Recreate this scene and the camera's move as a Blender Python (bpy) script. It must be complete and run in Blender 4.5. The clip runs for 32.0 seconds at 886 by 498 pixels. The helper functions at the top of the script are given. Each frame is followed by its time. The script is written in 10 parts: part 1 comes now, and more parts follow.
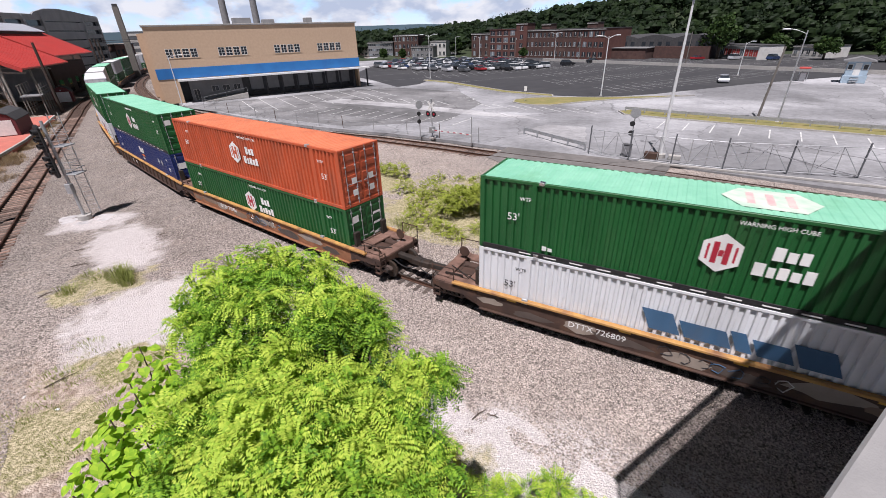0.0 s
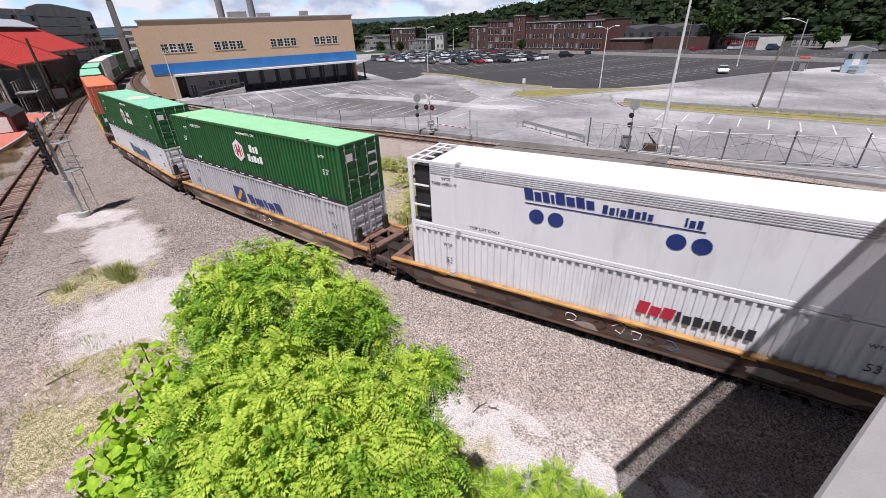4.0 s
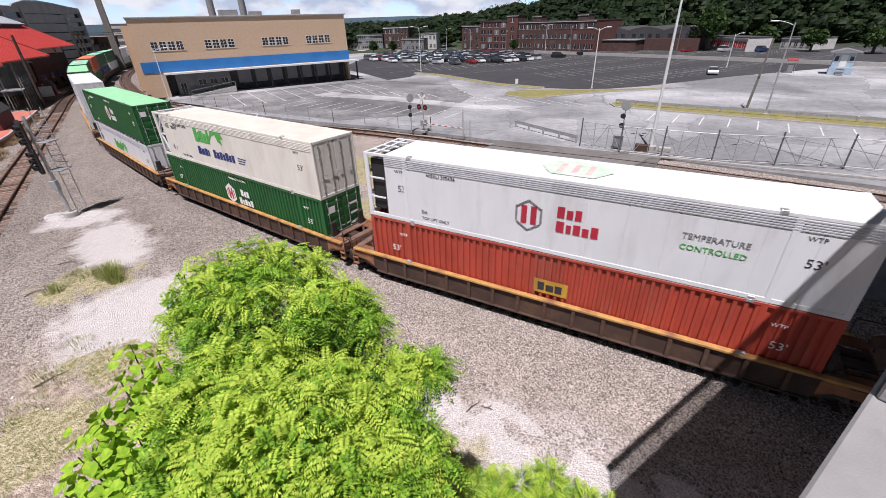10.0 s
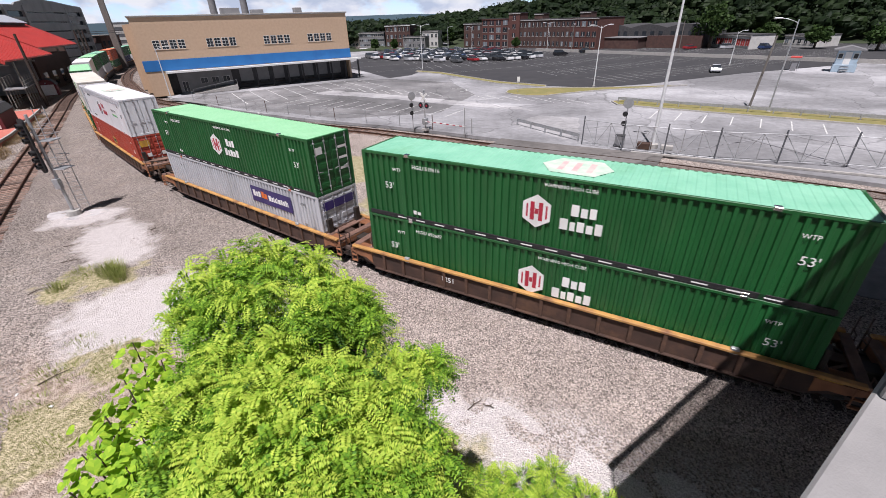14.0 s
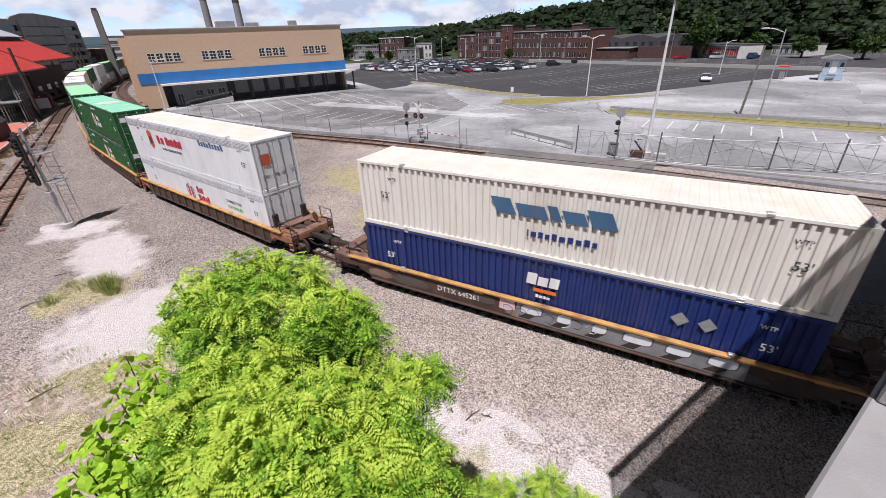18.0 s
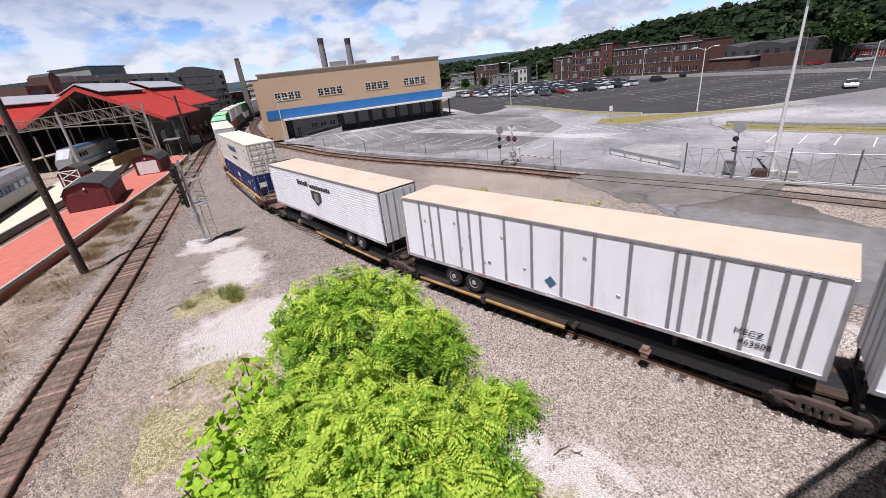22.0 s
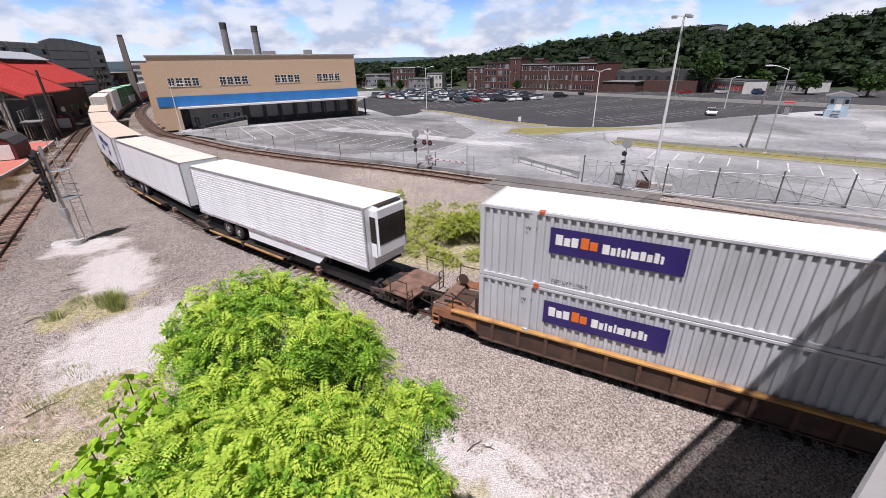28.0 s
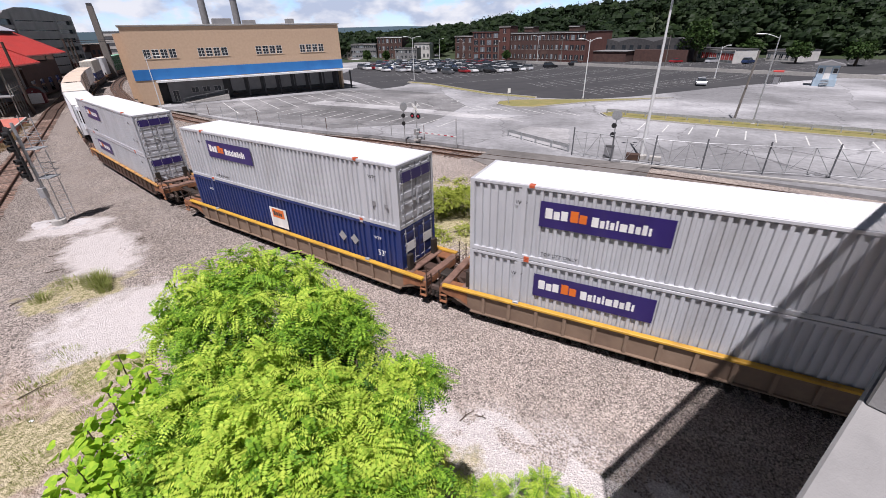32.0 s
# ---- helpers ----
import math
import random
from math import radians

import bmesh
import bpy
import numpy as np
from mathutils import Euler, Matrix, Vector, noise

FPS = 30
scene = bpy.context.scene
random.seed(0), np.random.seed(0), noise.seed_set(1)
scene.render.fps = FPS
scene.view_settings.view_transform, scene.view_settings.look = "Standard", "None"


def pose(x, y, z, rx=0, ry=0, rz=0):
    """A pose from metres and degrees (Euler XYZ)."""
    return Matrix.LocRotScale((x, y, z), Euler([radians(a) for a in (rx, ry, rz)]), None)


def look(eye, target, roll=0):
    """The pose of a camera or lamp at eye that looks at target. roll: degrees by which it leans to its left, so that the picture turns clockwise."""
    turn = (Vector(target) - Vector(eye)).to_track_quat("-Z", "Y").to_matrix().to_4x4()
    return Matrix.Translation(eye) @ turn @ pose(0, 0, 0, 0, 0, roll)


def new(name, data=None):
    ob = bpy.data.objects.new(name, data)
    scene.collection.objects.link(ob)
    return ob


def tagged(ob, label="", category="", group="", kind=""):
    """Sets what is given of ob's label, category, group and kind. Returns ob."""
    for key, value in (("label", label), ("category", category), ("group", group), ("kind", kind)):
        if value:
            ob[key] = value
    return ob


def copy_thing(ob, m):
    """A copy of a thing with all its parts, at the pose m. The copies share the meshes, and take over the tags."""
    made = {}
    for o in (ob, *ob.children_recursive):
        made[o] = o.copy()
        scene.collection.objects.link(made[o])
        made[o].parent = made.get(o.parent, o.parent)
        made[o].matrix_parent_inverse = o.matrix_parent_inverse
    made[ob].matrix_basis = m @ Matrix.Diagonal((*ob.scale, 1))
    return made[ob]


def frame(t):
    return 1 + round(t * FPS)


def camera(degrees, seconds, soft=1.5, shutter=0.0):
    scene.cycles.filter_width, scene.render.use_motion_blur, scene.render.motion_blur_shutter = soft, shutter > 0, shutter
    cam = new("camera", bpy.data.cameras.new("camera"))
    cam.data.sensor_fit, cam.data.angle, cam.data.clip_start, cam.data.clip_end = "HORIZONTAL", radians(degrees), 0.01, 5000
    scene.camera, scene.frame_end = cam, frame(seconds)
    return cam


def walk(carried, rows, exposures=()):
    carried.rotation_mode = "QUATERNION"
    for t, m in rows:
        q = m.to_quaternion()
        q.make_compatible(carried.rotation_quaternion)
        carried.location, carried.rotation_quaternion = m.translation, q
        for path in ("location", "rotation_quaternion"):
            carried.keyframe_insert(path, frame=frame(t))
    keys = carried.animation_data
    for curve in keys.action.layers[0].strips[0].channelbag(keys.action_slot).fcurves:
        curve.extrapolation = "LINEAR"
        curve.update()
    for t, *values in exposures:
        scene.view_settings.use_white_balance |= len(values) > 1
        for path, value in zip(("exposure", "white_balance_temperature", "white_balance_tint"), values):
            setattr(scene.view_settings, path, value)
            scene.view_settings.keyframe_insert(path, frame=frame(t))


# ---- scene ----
cam = camera(93.9, 32.0, soft=0.6, shutter=0.1)

# seconds, yaw, pitch, roll; the camera is held over the parapet of a bridge and only turns
EYE = (0.0, 0.0, 10.8)
TURNS = [
    (0, -0.70, -27.80, 1.60), (0.5, -0.76, -27.79, 1.66), (1, -0.77, -27.78, 1.67), (1.5, -0.76, -27.83, 1.69),
    (2, -0.76, -27.95, 1.75), (2.5, -0.84, -28.15, 1.75), (3, -0.92, -28.41, 1.91), (3.5, -0.97, -28.57, 1.96),
    (5.5, -1.18, -28.74, 2.26), (6, -1.22, -28.81, 2.30), (6.5, -1.23, -28.87, 2.24), (7, -1.21, -28.99, 2.18),
    (7.5, -1.22, -29.14, 2.08), (8, -1.27, -29.19, 2.04), (8.5, -1.41, -29.11, 1.96), (9, -1.57, -29.00, 1.85),
    (9.5, -1.76, -28.80, 1.70), (10, -1.88, -28.69, 1.64), (10.5, -1.90, -28.65, 1.64), (11, -1.92, -28.62, 1.69),
    (11.5, -1.93, -28.61, 1.78), (12, -1.91, -28.67, 1.80), (12.5, -1.88, -28.83, 1.86), (13, -1.83, -28.98, 1.81),
    (13.5, -1.77, -28.99, 1.82), (14, -1.68, -28.91, 1.74), (14.5, -1.61, -28.79, 1.70), (16.5, -1.87, -28.65, 1.88),
    (17, -2.17, -28.40, 2.01), (17.5, -2.38, -28.00, 2.08), (18, -2.44, -27.66, 2.01), (18.5, -2.43, -27.44, 2.02),
    (19, -1.90, -27.25, 2.12), (19.5, -0.43, -26.84, 2.87), (20, 2.26, -26.11, 3.86), (20.5, 5.22, -25.18, 4.87),
    (21, 7.90, -24.37, 5.55), (21.5, 9.26, -23.88, 5.77), (22, 9.43, -23.82, 5.88), (22.5, 9.08, -23.97, 5.94),
    (23, 8.74, -24.20, 6.09), (23.5, 8.37, -24.50, 6.11), (24, 8.01, -24.82, 6.14), (24.5, 7.67, -25.14, 6.02),
    (26.5, 3.96, -25.62, 3.66), (27, 2.19, -25.12, 2.43), (27.5, 0.42, -24.54, 1.50), (28, -1.15, -24.15, 1.04),
    (28.5, -2.18, -24.36, 0.95), (29, -2.50, -25.02, 1.12), (29.5, -2.52, -25.99, 1.36), (30, -2.49, -26.79, 1.48),
    (30.5, -2.43, -27.28, 1.60), (31, -2.51, -27.45, 1.52), (31.5, -2.65, -27.52, 1.38), (32, -2.72, -27.61, 1.24),
]
walk(cam, [(t, pose(*EYE, 90 + p, r, y)) for t, y, p, r in TURNS], exposures=[(0, 0.36, 6250, 15), (32, 0.36, 6250, 15)])

# ---- sky and sun ----
SUN_ELEVATION, SUN_AZIMUTH = radians(66.5), radians(196)   # azimuth from +y, clockwise
world = bpy.data.worlds.new("sky")
scene.world = world
world.use_nodes = True
wn = world.node_tree
wn.nodes.clear()
w_out = wn.nodes.new("ShaderNodeOutputWorld")
w_bg = wn.nodes.new("ShaderNodeBackground")
w_bg.inputs["Strength"].default_value = 0.021
w_sky = wn.nodes.new("ShaderNodeTexSky")
w_sky.sky_type, w_sky.sun_disc = "NISHITA", False
w_sky.sun_elevation, w_sky.sun_rotation = SUN_ELEVATION, SUN_AZIMUTH
w_sky.air_density, w_sky.dust_density, w_sky.ozone_density = 1.0, 0.1, 3.0
w_co = wn.nodes.new("ShaderNodeTexCoord")
w_map = wn.nodes.new("ShaderNodeMapping")
w_map.inputs["Scale"].default_value = (3.4, 3.4, 7.0)
w_noise = wn.nodes.new("ShaderNodeTexNoise")
w_noise.inputs["Scale"].default_value, w_noise.inputs["Detail"].default_value = 2.4, 7.0
w_noise.inputs["Roughness"].default_value = 0.55
w_ramp = wn.nodes.new("ShaderNodeValToRGB")
w_ramp.color_ramp.elements[0].position, w_ramp.color_ramp.elements[1].position = 0.40, 0.50
w_shade = wn.nodes.new("ShaderNodeTexNoise")
w_shade.inputs["Scale"].default_value, w_shade.inputs["Detail"].default_value = 4.0, 4.0
w_tone = wn.nodes.new("ShaderNodeValToRGB")
w_tone.color_ramp.elements[0].position, w_tone.color_ramp.elements[1].position = 0.38, 0.56
w_tone.color_ramp.elements[0].color = (19.0, 21.5, 26.5, 1)
w_tone.color_ramp.elements[1].color = (31.5, 32.0, 33.2, 1)
w_mix = wn.nodes.new("ShaderNodeMix")
w_mix.data_type = "RGBA"
wn.links.new(w_co.outputs["Generated"], w_map.inputs["Vector"])
wn.links.new(w_map.outputs[0], w_noise.inputs["Vector"])
wn.links.new(w_map.outputs[0], w_shade.inputs["Vector"])
wn.links.new(w_noise.outputs["Fac"], w_ramp.inputs["Fac"])
wn.links.new(w_shade.outputs["Fac"], w_tone.inputs["Fac"])
w_sep = wn.nodes.new("ShaderNodeSeparateXYZ")
w_low = wn.nodes.new("ShaderNodeMapRange")                      # scattered overhead, crowded towards the horizon
w_low.inputs["From Min"].default_value, w_low.inputs["From Max"].default_value = 0.0, 0.30
w_low.inputs["To Min"].default_value, w_low.inputs["To Max"].default_value = 1.2, 0.05
w_cover = wn.nodes.new("ShaderNodeMath")
w_cover.operation = "MULTIPLY"
wn.links.new(w_co.outputs["Generated"], w_sep.inputs[0])
wn.links.new(w_sep.outputs["Z"], w_low.inputs["Value"])
wn.links.new(w_ramp.outputs["Color"], w_cover.inputs[0])
wn.links.new(w_low.outputs[0], w_cover.inputs[1])
wn.links.new(w_cover.outputs[0], w_mix.inputs["Factor"])
w_haze = wn.nodes.new("ShaderNodeMix")                          # bright blue haze low in the sky
w_haze.data_type = "RGBA"
w_haze.inputs["A"].default_value, w_haze.inputs["B"].default_value = (3.8, 4.5, 6.3, 1), (0.42, 0.42, 0.43, 1)
w_lift = wn.nodes.new("ShaderNodeMapRange")
w_lift.inputs["From Min"].default_value, w_lift.inputs["From Max"].default_value = 0.09, 0.22
w_gain = wn.nodes.new("ShaderNodeMix")
w_gain.data_type, w_gain.blend_type = "RGBA", "MULTIPLY"
w_gain.inputs["Factor"].default_value = 1.0
wn.links.new(w_sep.outputs["Z"], w_lift.inputs["Value"])
wn.links.new(w_lift.outputs[0], w_haze.inputs["Factor"])
wn.links.new(w_sky.outputs["Color"], w_gain.inputs["A"])
wn.links.new(w_haze.outputs["Result"], w_gain.inputs["B"])
wn.links.new(w_gain.outputs["Result"], w_mix.inputs["A"])
wn.links.new(w_tone.outputs["Color"], w_mix.inputs["B"])
wn.links.new(w_mix.outputs["Result"], w_bg.inputs["Color"])
wn.links.new(w_bg.outputs[0], w_out.inputs[0])

sun = new("sun", bpy.data.lights.new("sun", "SUN"))
sun.data.energy, sun.data.angle, sun.data.color = 5.0, radians(0.6), (1.0, 0.945, 0.925)
SUN_WAY = Vector((math.sin(SUN_AZIMUTH) * math.cos(SUN_ELEVATION), math.cos(SUN_AZIMUTH) * math.cos(SUN_ELEVATION), math.sin(SUN_ELEVATION)))
sun.matrix_world = look(SUN_WAY * 50, (0, 0, 0))

# ---- materials ----
def surface(name, a, b=None, scale=1.0, rough=0.7, metal=0.0, bump=0.0, bump_scale=None, stain=None, stain_scale=0.3,
            stain_amount=0.5, stretch=(1, 1, 1), world_space=False, random_tint=0.0, spec=0.5):
    """A surface of two tones mixed by fine noise, with larger stains and fine relief."""
    m = bpy.data.materials.new(name)
    m.use_nodes = True
    nt = m.node_tree
    p = nt.nodes["Principled BSDF"]
    p.inputs["Roughness"].default_value, p.inputs["Metallic"].default_value = rough, metal
    p.inputs["Specular IOR Level"].default_value = spec
    b = b or tuple(c * 0.75 for c in a)
    if world_space:
        co = nt.nodes.new("ShaderNodeNewGeometry").outputs["Position"]
    else:
        co = nt.nodes.new("ShaderNodeTexCoord").outputs["Object"]
    mp = nt.nodes.new("ShaderNodeMapping")
    mp.inputs["Scale"].default_value = stretch
    nt.links.new(co, mp.inputs["Vector"])
    co = mp.outputs["Vector"]
    n1 = nt.nodes.new("ShaderNodeTexNoise")
    n1.inputs["Scale"].default_value, n1.inputs["Detail"].default_value = scale, 5.0
    nt.links.new(co, n1.inputs["Vector"])
    mx = nt.nodes.new("ShaderNodeMix")
    mx.data_type = "RGBA"
    mx.inputs["A"].default_value, mx.inputs["B"].default_value = (*a, 1), (*b, 1)
    r1 = nt.nodes.new("ShaderNodeMapRange")
    r1.inputs["From Min"].default_value, r1.inputs["From Max"].default_value = 0.35, 0.68
    nt.links.new(n1.outputs["Fac"], r1.inputs["Value"])
    nt.links.new(r1.outputs[0], mx.inputs["Factor"])
    col = mx.outputs["Result"]
    if stain:
        n2 = nt.nodes.new("ShaderNodeTexNoise")
        n2.inputs["Scale"].default_value, n2.inputs["Detail"].default_value = stain_scale, 7.0
        n2.inputs["Roughness"].default_value = 0.65
        nt.links.new(co, n2.inputs["Vector"])
        r2 = nt.nodes.new("ShaderNodeMapRange")
        r2.inputs["From Min"].default_value, r2.inputs["From Max"].default_value = 0.52, 0.72
        r2.inputs["To Max"].default_value = stain_amount
        nt.links.new(n2.outputs["Fac"], r2.inputs["Value"])
        m2 = nt.nodes.new("ShaderNodeMix")
        m2.data_type = "RGBA"
        m2.inputs["B"].default_value = (*stain, 1)
        nt.links.new(r2.outputs[0], m2.inputs["Factor"])
        nt.links.new(col, m2.inputs["A"])
        col = m2.outputs["Result"]
    if random_tint:
        oi = nt.nodes.new("ShaderNodeObjectInfo")
        rr = nt.nodes.new("ShaderNodeMapRange")
        rr.inputs["To Min"].default_value, rr.inputs["To Max"].default_value = 1 - random_tint, 1 + random_tint
        nt.links.new(oi.outputs["Random"], rr.inputs["Value"])
        hs = nt.nodes.new("ShaderNodeHueSaturation")
        nt.links.new(rr.outputs[0], hs.inputs["Value"])
        nt.links.new(col, hs.inputs["Color"])
        col = hs.outputs["Color"]
    nt.links.new(col, p.inputs["Base Color"])
    if bump:
        n3 = nt.nodes.new("ShaderNodeTexNoise")
        n3.inputs["Scale"].default_value, n3.inputs["Detail"].default_value = bump_scale or scale * 3, 4.0
        nt.links.new(co, n3.inputs["Vector"])
        bp = nt.nodes.new("ShaderNodeBump")
        bp.inputs["Strength"].default_value, bp.inputs["Distance"].default_value = bump, 0.02
        nt.links.new(n3.outputs["Fac"], bp.inputs["Height"])
        nt.links.new(bp.outputs[0], p.inputs["Normal"])
    return m


def paint(name, c, dirt=0.35, rough=0.45, dark=0.8, grime=(0.16, 0.13, 0.10)):
    """Weathered paint on steel or aluminium, with streaks that run down."""
    return surface(name, c, tuple(x * dark for x in c), 1.4, rough, 0.0, 0.05, 9, grime, 0.9, dirt, (1.0, 1.0, 0.28))


MAT = {}
MAT["green"] = paint("green_paint", (0.010, 0.098, 0.023), 0.12, 0.5)
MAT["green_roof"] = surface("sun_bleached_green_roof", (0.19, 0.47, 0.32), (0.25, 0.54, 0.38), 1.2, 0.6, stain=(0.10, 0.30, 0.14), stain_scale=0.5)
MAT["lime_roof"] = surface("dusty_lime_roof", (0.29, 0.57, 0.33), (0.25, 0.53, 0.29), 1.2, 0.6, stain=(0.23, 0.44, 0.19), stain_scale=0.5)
MAT["red"] = paint("red_orange_paint", (0.50, 0.095, 0.035), 0.30, 0.5, 0.78)
MAT["deep_red"] = paint("deep_red_paint", (0.40, 0.058, 0.034), 0.30, 0.5, 0.78)
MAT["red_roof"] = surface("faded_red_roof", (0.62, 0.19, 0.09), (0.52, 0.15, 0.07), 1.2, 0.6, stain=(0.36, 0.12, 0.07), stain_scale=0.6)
MAT["white"] = paint("white_paint", (0.65, 0.665, 0.685), 0.25, 0.4, 0.93)
MAT["white_roof"] = surface("white_roof", (0.70, 0.69, 0.66), (0.62, 0.61, 0.58), 1.0, 0.55, stain=(0.52, 0.48, 0.42), stain_scale=0.4)
MAT["cream"] = paint("cream_paint", (0.66, 0.64, 0.58), 0.32, 0.45, 0.92, (0.30, 0.20, 0.10))
MAT["cream_roof"] = surface("cream_roof", (0.66, 0.61, 0.54), (0.58, 0.53, 0.46), 1.0, 0.6, stain=(0.50, 0.42, 0.30), stain_scale=0.4)
MAT["beige_roof"] = surface("dusty_beige_roof", (0.60, 0.495, 0.40), (0.54, 0.44, 0.35), 0.8, 0.65, stain=(0.46, 0.36, 0.24), stain_scale=0.35)
MAT["silver"] = paint("silver_grey_paint", (0.46, 0.47, 0.495), 0.25, 0.42, 0.88)
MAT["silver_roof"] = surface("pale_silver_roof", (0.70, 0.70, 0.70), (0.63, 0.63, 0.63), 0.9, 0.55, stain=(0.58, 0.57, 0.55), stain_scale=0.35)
MAT["blue"] = paint("dark_blue_paint", (0.012, 0.028, 0.135), 0.15, 0.45)
MAT["blue_roof"] = surface("dark_blue_roof", (0.03, 0.06, 0.22), None, 1.0, 0.6)
MAT["purple"] = paint("dark_purple_panel", (0.030, 0.018, 0.125), 0.12, 0.4)
MAT["navy"] = paint("navy_lettering", (0.012, 0.03, 0.16), 0.1, 0.5)
MAT["slate"] = paint("slate_blue_lettering", (0.05, 0.12, 0.22), 0.2, 0.5)
MAT["lettering"] = paint("white_lettering", (0.78, 0.78, 0.76), 0.15, 0.5)
MAT["dark_lettering"] = paint("black_lettering", (0.03, 0.03, 0.035), 0.1, 0.5)
MAT["crimson"] = paint("crimson_lettering", (0.42, 0.02, 0.045), 0.1, 0.5)
MAT["leaf_green"] = paint("bright_green_lettering", (0.07, 0.38, 0.07), 0.1, 0.5)
MAT["orange"] = paint("orange_panel", (0.75, 0.17, 0.02), 0.1, 0.5)
MAT["yellow"] = paint("yellow_paint", (0.55, 0.31, 0.035), 0.7, 0.55, 0.8, (0.20, 0.10, 0.045))
MAT["rust"] = surface("rusty_brown_steel", (0.066, 0.035, 0.024), (0.040, 0.023, 0.017), 1.6, 0.8, 0.0, 0.25, 14, (0.16, 0.080, 0.042), 0.7, 0.6)
MAT["rust_orange"] = surface("rust_orange_steel", (0.29, 0.125, 0.058), (0.19, 0.080, 0.038), 1.8, 0.8, 0.0, 0.2, 14, (0.16, 0.07, 0.035), 0.8, 0.7)
MAT["chord"] = surface("worn_orange_yellow_chord", (0.47, 0.26, 0.075), (0.30, 0.145, 0.055), 2.2, 0.65, 0.0, 0.1, 14, (0.15, 0.075, 0.045), 1.1, 0.9)
MAT["worn_edge"] = surface("worn_yellow_edge", (0.40, 0.25, 0.09), (0.26, 0.14, 0.06), 2.0, 0.7, 0.0, 0.15, 14, (0.14, 0.075, 0.045), 1.2, 0.8)
MAT["tan_brown"] = surface("patched_tan_brown_steel", (0.21, 0.145, 0.10), (0.15, 0.10, 0.07), 1.2, 0.75, 0.0, 0.1, 14, (0.28, 0.20, 0.14), 0.6, 0.7)
MAT["patch_dark"] = surface("dark_brown_cover_paint", (0.085, 0.065, 0.055), (0.065, 0.05, 0.042), 2, 0.7)
MAT["patch_pale"] = surface("grey_tan_cover_paint", (0.29, 0.24, 0.20), (0.23, 0.19, 0.155), 2, 0.7)
MAT["hut_blue"] = surface("pale_blue_board", (0.36, 0.46, 0.54), (0.31, 0.40, 0.48), 1.5, 0.7, stain=(0.30, 0.34, 0.36), stain_scale=0.8)
MAT["dark_steel"] = surface("oily_dark_steel", (0.045, 0.036, 0.030), (0.025, 0.021, 0.018), 4, 0.65, 0.3, 0.2, 20, (0.12, 0.06, 0.03), 1.0, 0.5)
MAT["black"] = surface("black_rubber_or_plastic", (0.018, 0.018, 0.019), (0.010, 0.010, 0.011), 6, 0.7)
MAT["alu"] = surface("dull_aluminium", (0.55, 0.55, 0.56), (0.44, 0.44, 0.46), 3, 0.42, 0.7)
MAT["post_grey"] = surface("grey_side_post", (0.28, 0.28, 0.29), (0.22, 0.22, 0.23), 3, 0.5, 0.4)
MAT["chrome"] = surface("bright_metal", (0.72, 0.72, 0.73), (0.62, 0.62, 0.63), 3, 0.25, 1.0)
MAT["galv"] = surface("galvanised_steel", (0.46, 0.47, 0.48), (0.36, 0.37, 0.38), 6, 0.5, 0.55, stain=(0.28, 0.26, 0.24), stain_scale=1.2)
MAT["lamp_white"] = surface("white_painted_steel_pole", (0.66, 0.67, 0.67), (0.56, 0.57, 0.57), 4, 0.5)
MAT["concrete"] = surface("weathered_concrete", (0.40, 0.385, 0.36), (0.31, 0.30, 0.285), 3.5, 0.85, 0.0, 0.3, 40, (0.22, 0.21, 0.20), 1.2, 0.6)
MAT["bridge_concrete"] = surface("grey_bridge_concrete", (0.285, 0.278, 0.272), (0.245, 0.24, 0.236), 2.5, 0.85, 0.0, 0.3, 40, (0.19, 0.186, 0.183), 1.5, 0.6)
MAT["worn_mark"] = surface("worn_white_roof_paint", (0.62, 0.62, 0.56), (0.42, 0.56, 0.45), 2.2, 0.65, stain=(0.30, 0.52, 0.38), stain_scale=1.2)
MAT["faded_pink"] = surface("faded_pink_paint", (0.62, 0.36, 0.36), (0.58, 0.50, 0.46), 3, 0.6)
MAT["wood_tie_dark"] = surface("dark_oiled_tie", (0.11, 0.085, 0.07), (0.065, 0.05, 0.042), 3.0, 0.85, 0.0, 0.5, 18, (0.20, 0.16, 0.13), 0.9, 0.5, (1, 7, 7), random_tint=0.35)
MAT["wood_tie"] = surface("weathered_wooden_tie", (0.235, 0.15, 0.115), (0.11, 0.072, 0.056), 3.0, 0.9, 0.0, 0.5, 18, (0.34, 0.25, 0.20), 0.9, 0.7, (1, 7, 7), random_tint=0.6)
MAT["rail"] = surface("rusty_rail", (0.105, 0.052, 0.032), (0.07, 0.036, 0.024), 5, 0.6, 0.4, stain=(0.05, 0.03, 0.02), stain_scale=2)
MAT["rail_top"] = surface("polished_rail_head", (0.34, 0.30, 0.27), (0.24, 0.20, 0.18), 5, 0.35, 0.9)
MAT["wood_dark"] = surface("creosoted_wood_pole", (0.055, 0.038, 0.030), (0.035, 0.025, 0.020), 3, 0.9, 0.0, 0.3, 20, stretch=(6, 6, 0.6))
MAT["tan_brick"] = surface("tan_brick", (0.50, 0.36, 0.245), (0.455, 0.325, 0.22), 2.5, 0.85, 0.0, 0.15, 30, (0.42, 0.30, 0.20), 0.10, 0.5)
MAT["blue_band"] = surface("blue_enamel_band", (0.025, 0.16, 0.42), (0.02, 0.13, 0.36), 0.4, 0.45, stain=(0.02, 0.10, 0.30), stain_scale=0.2)
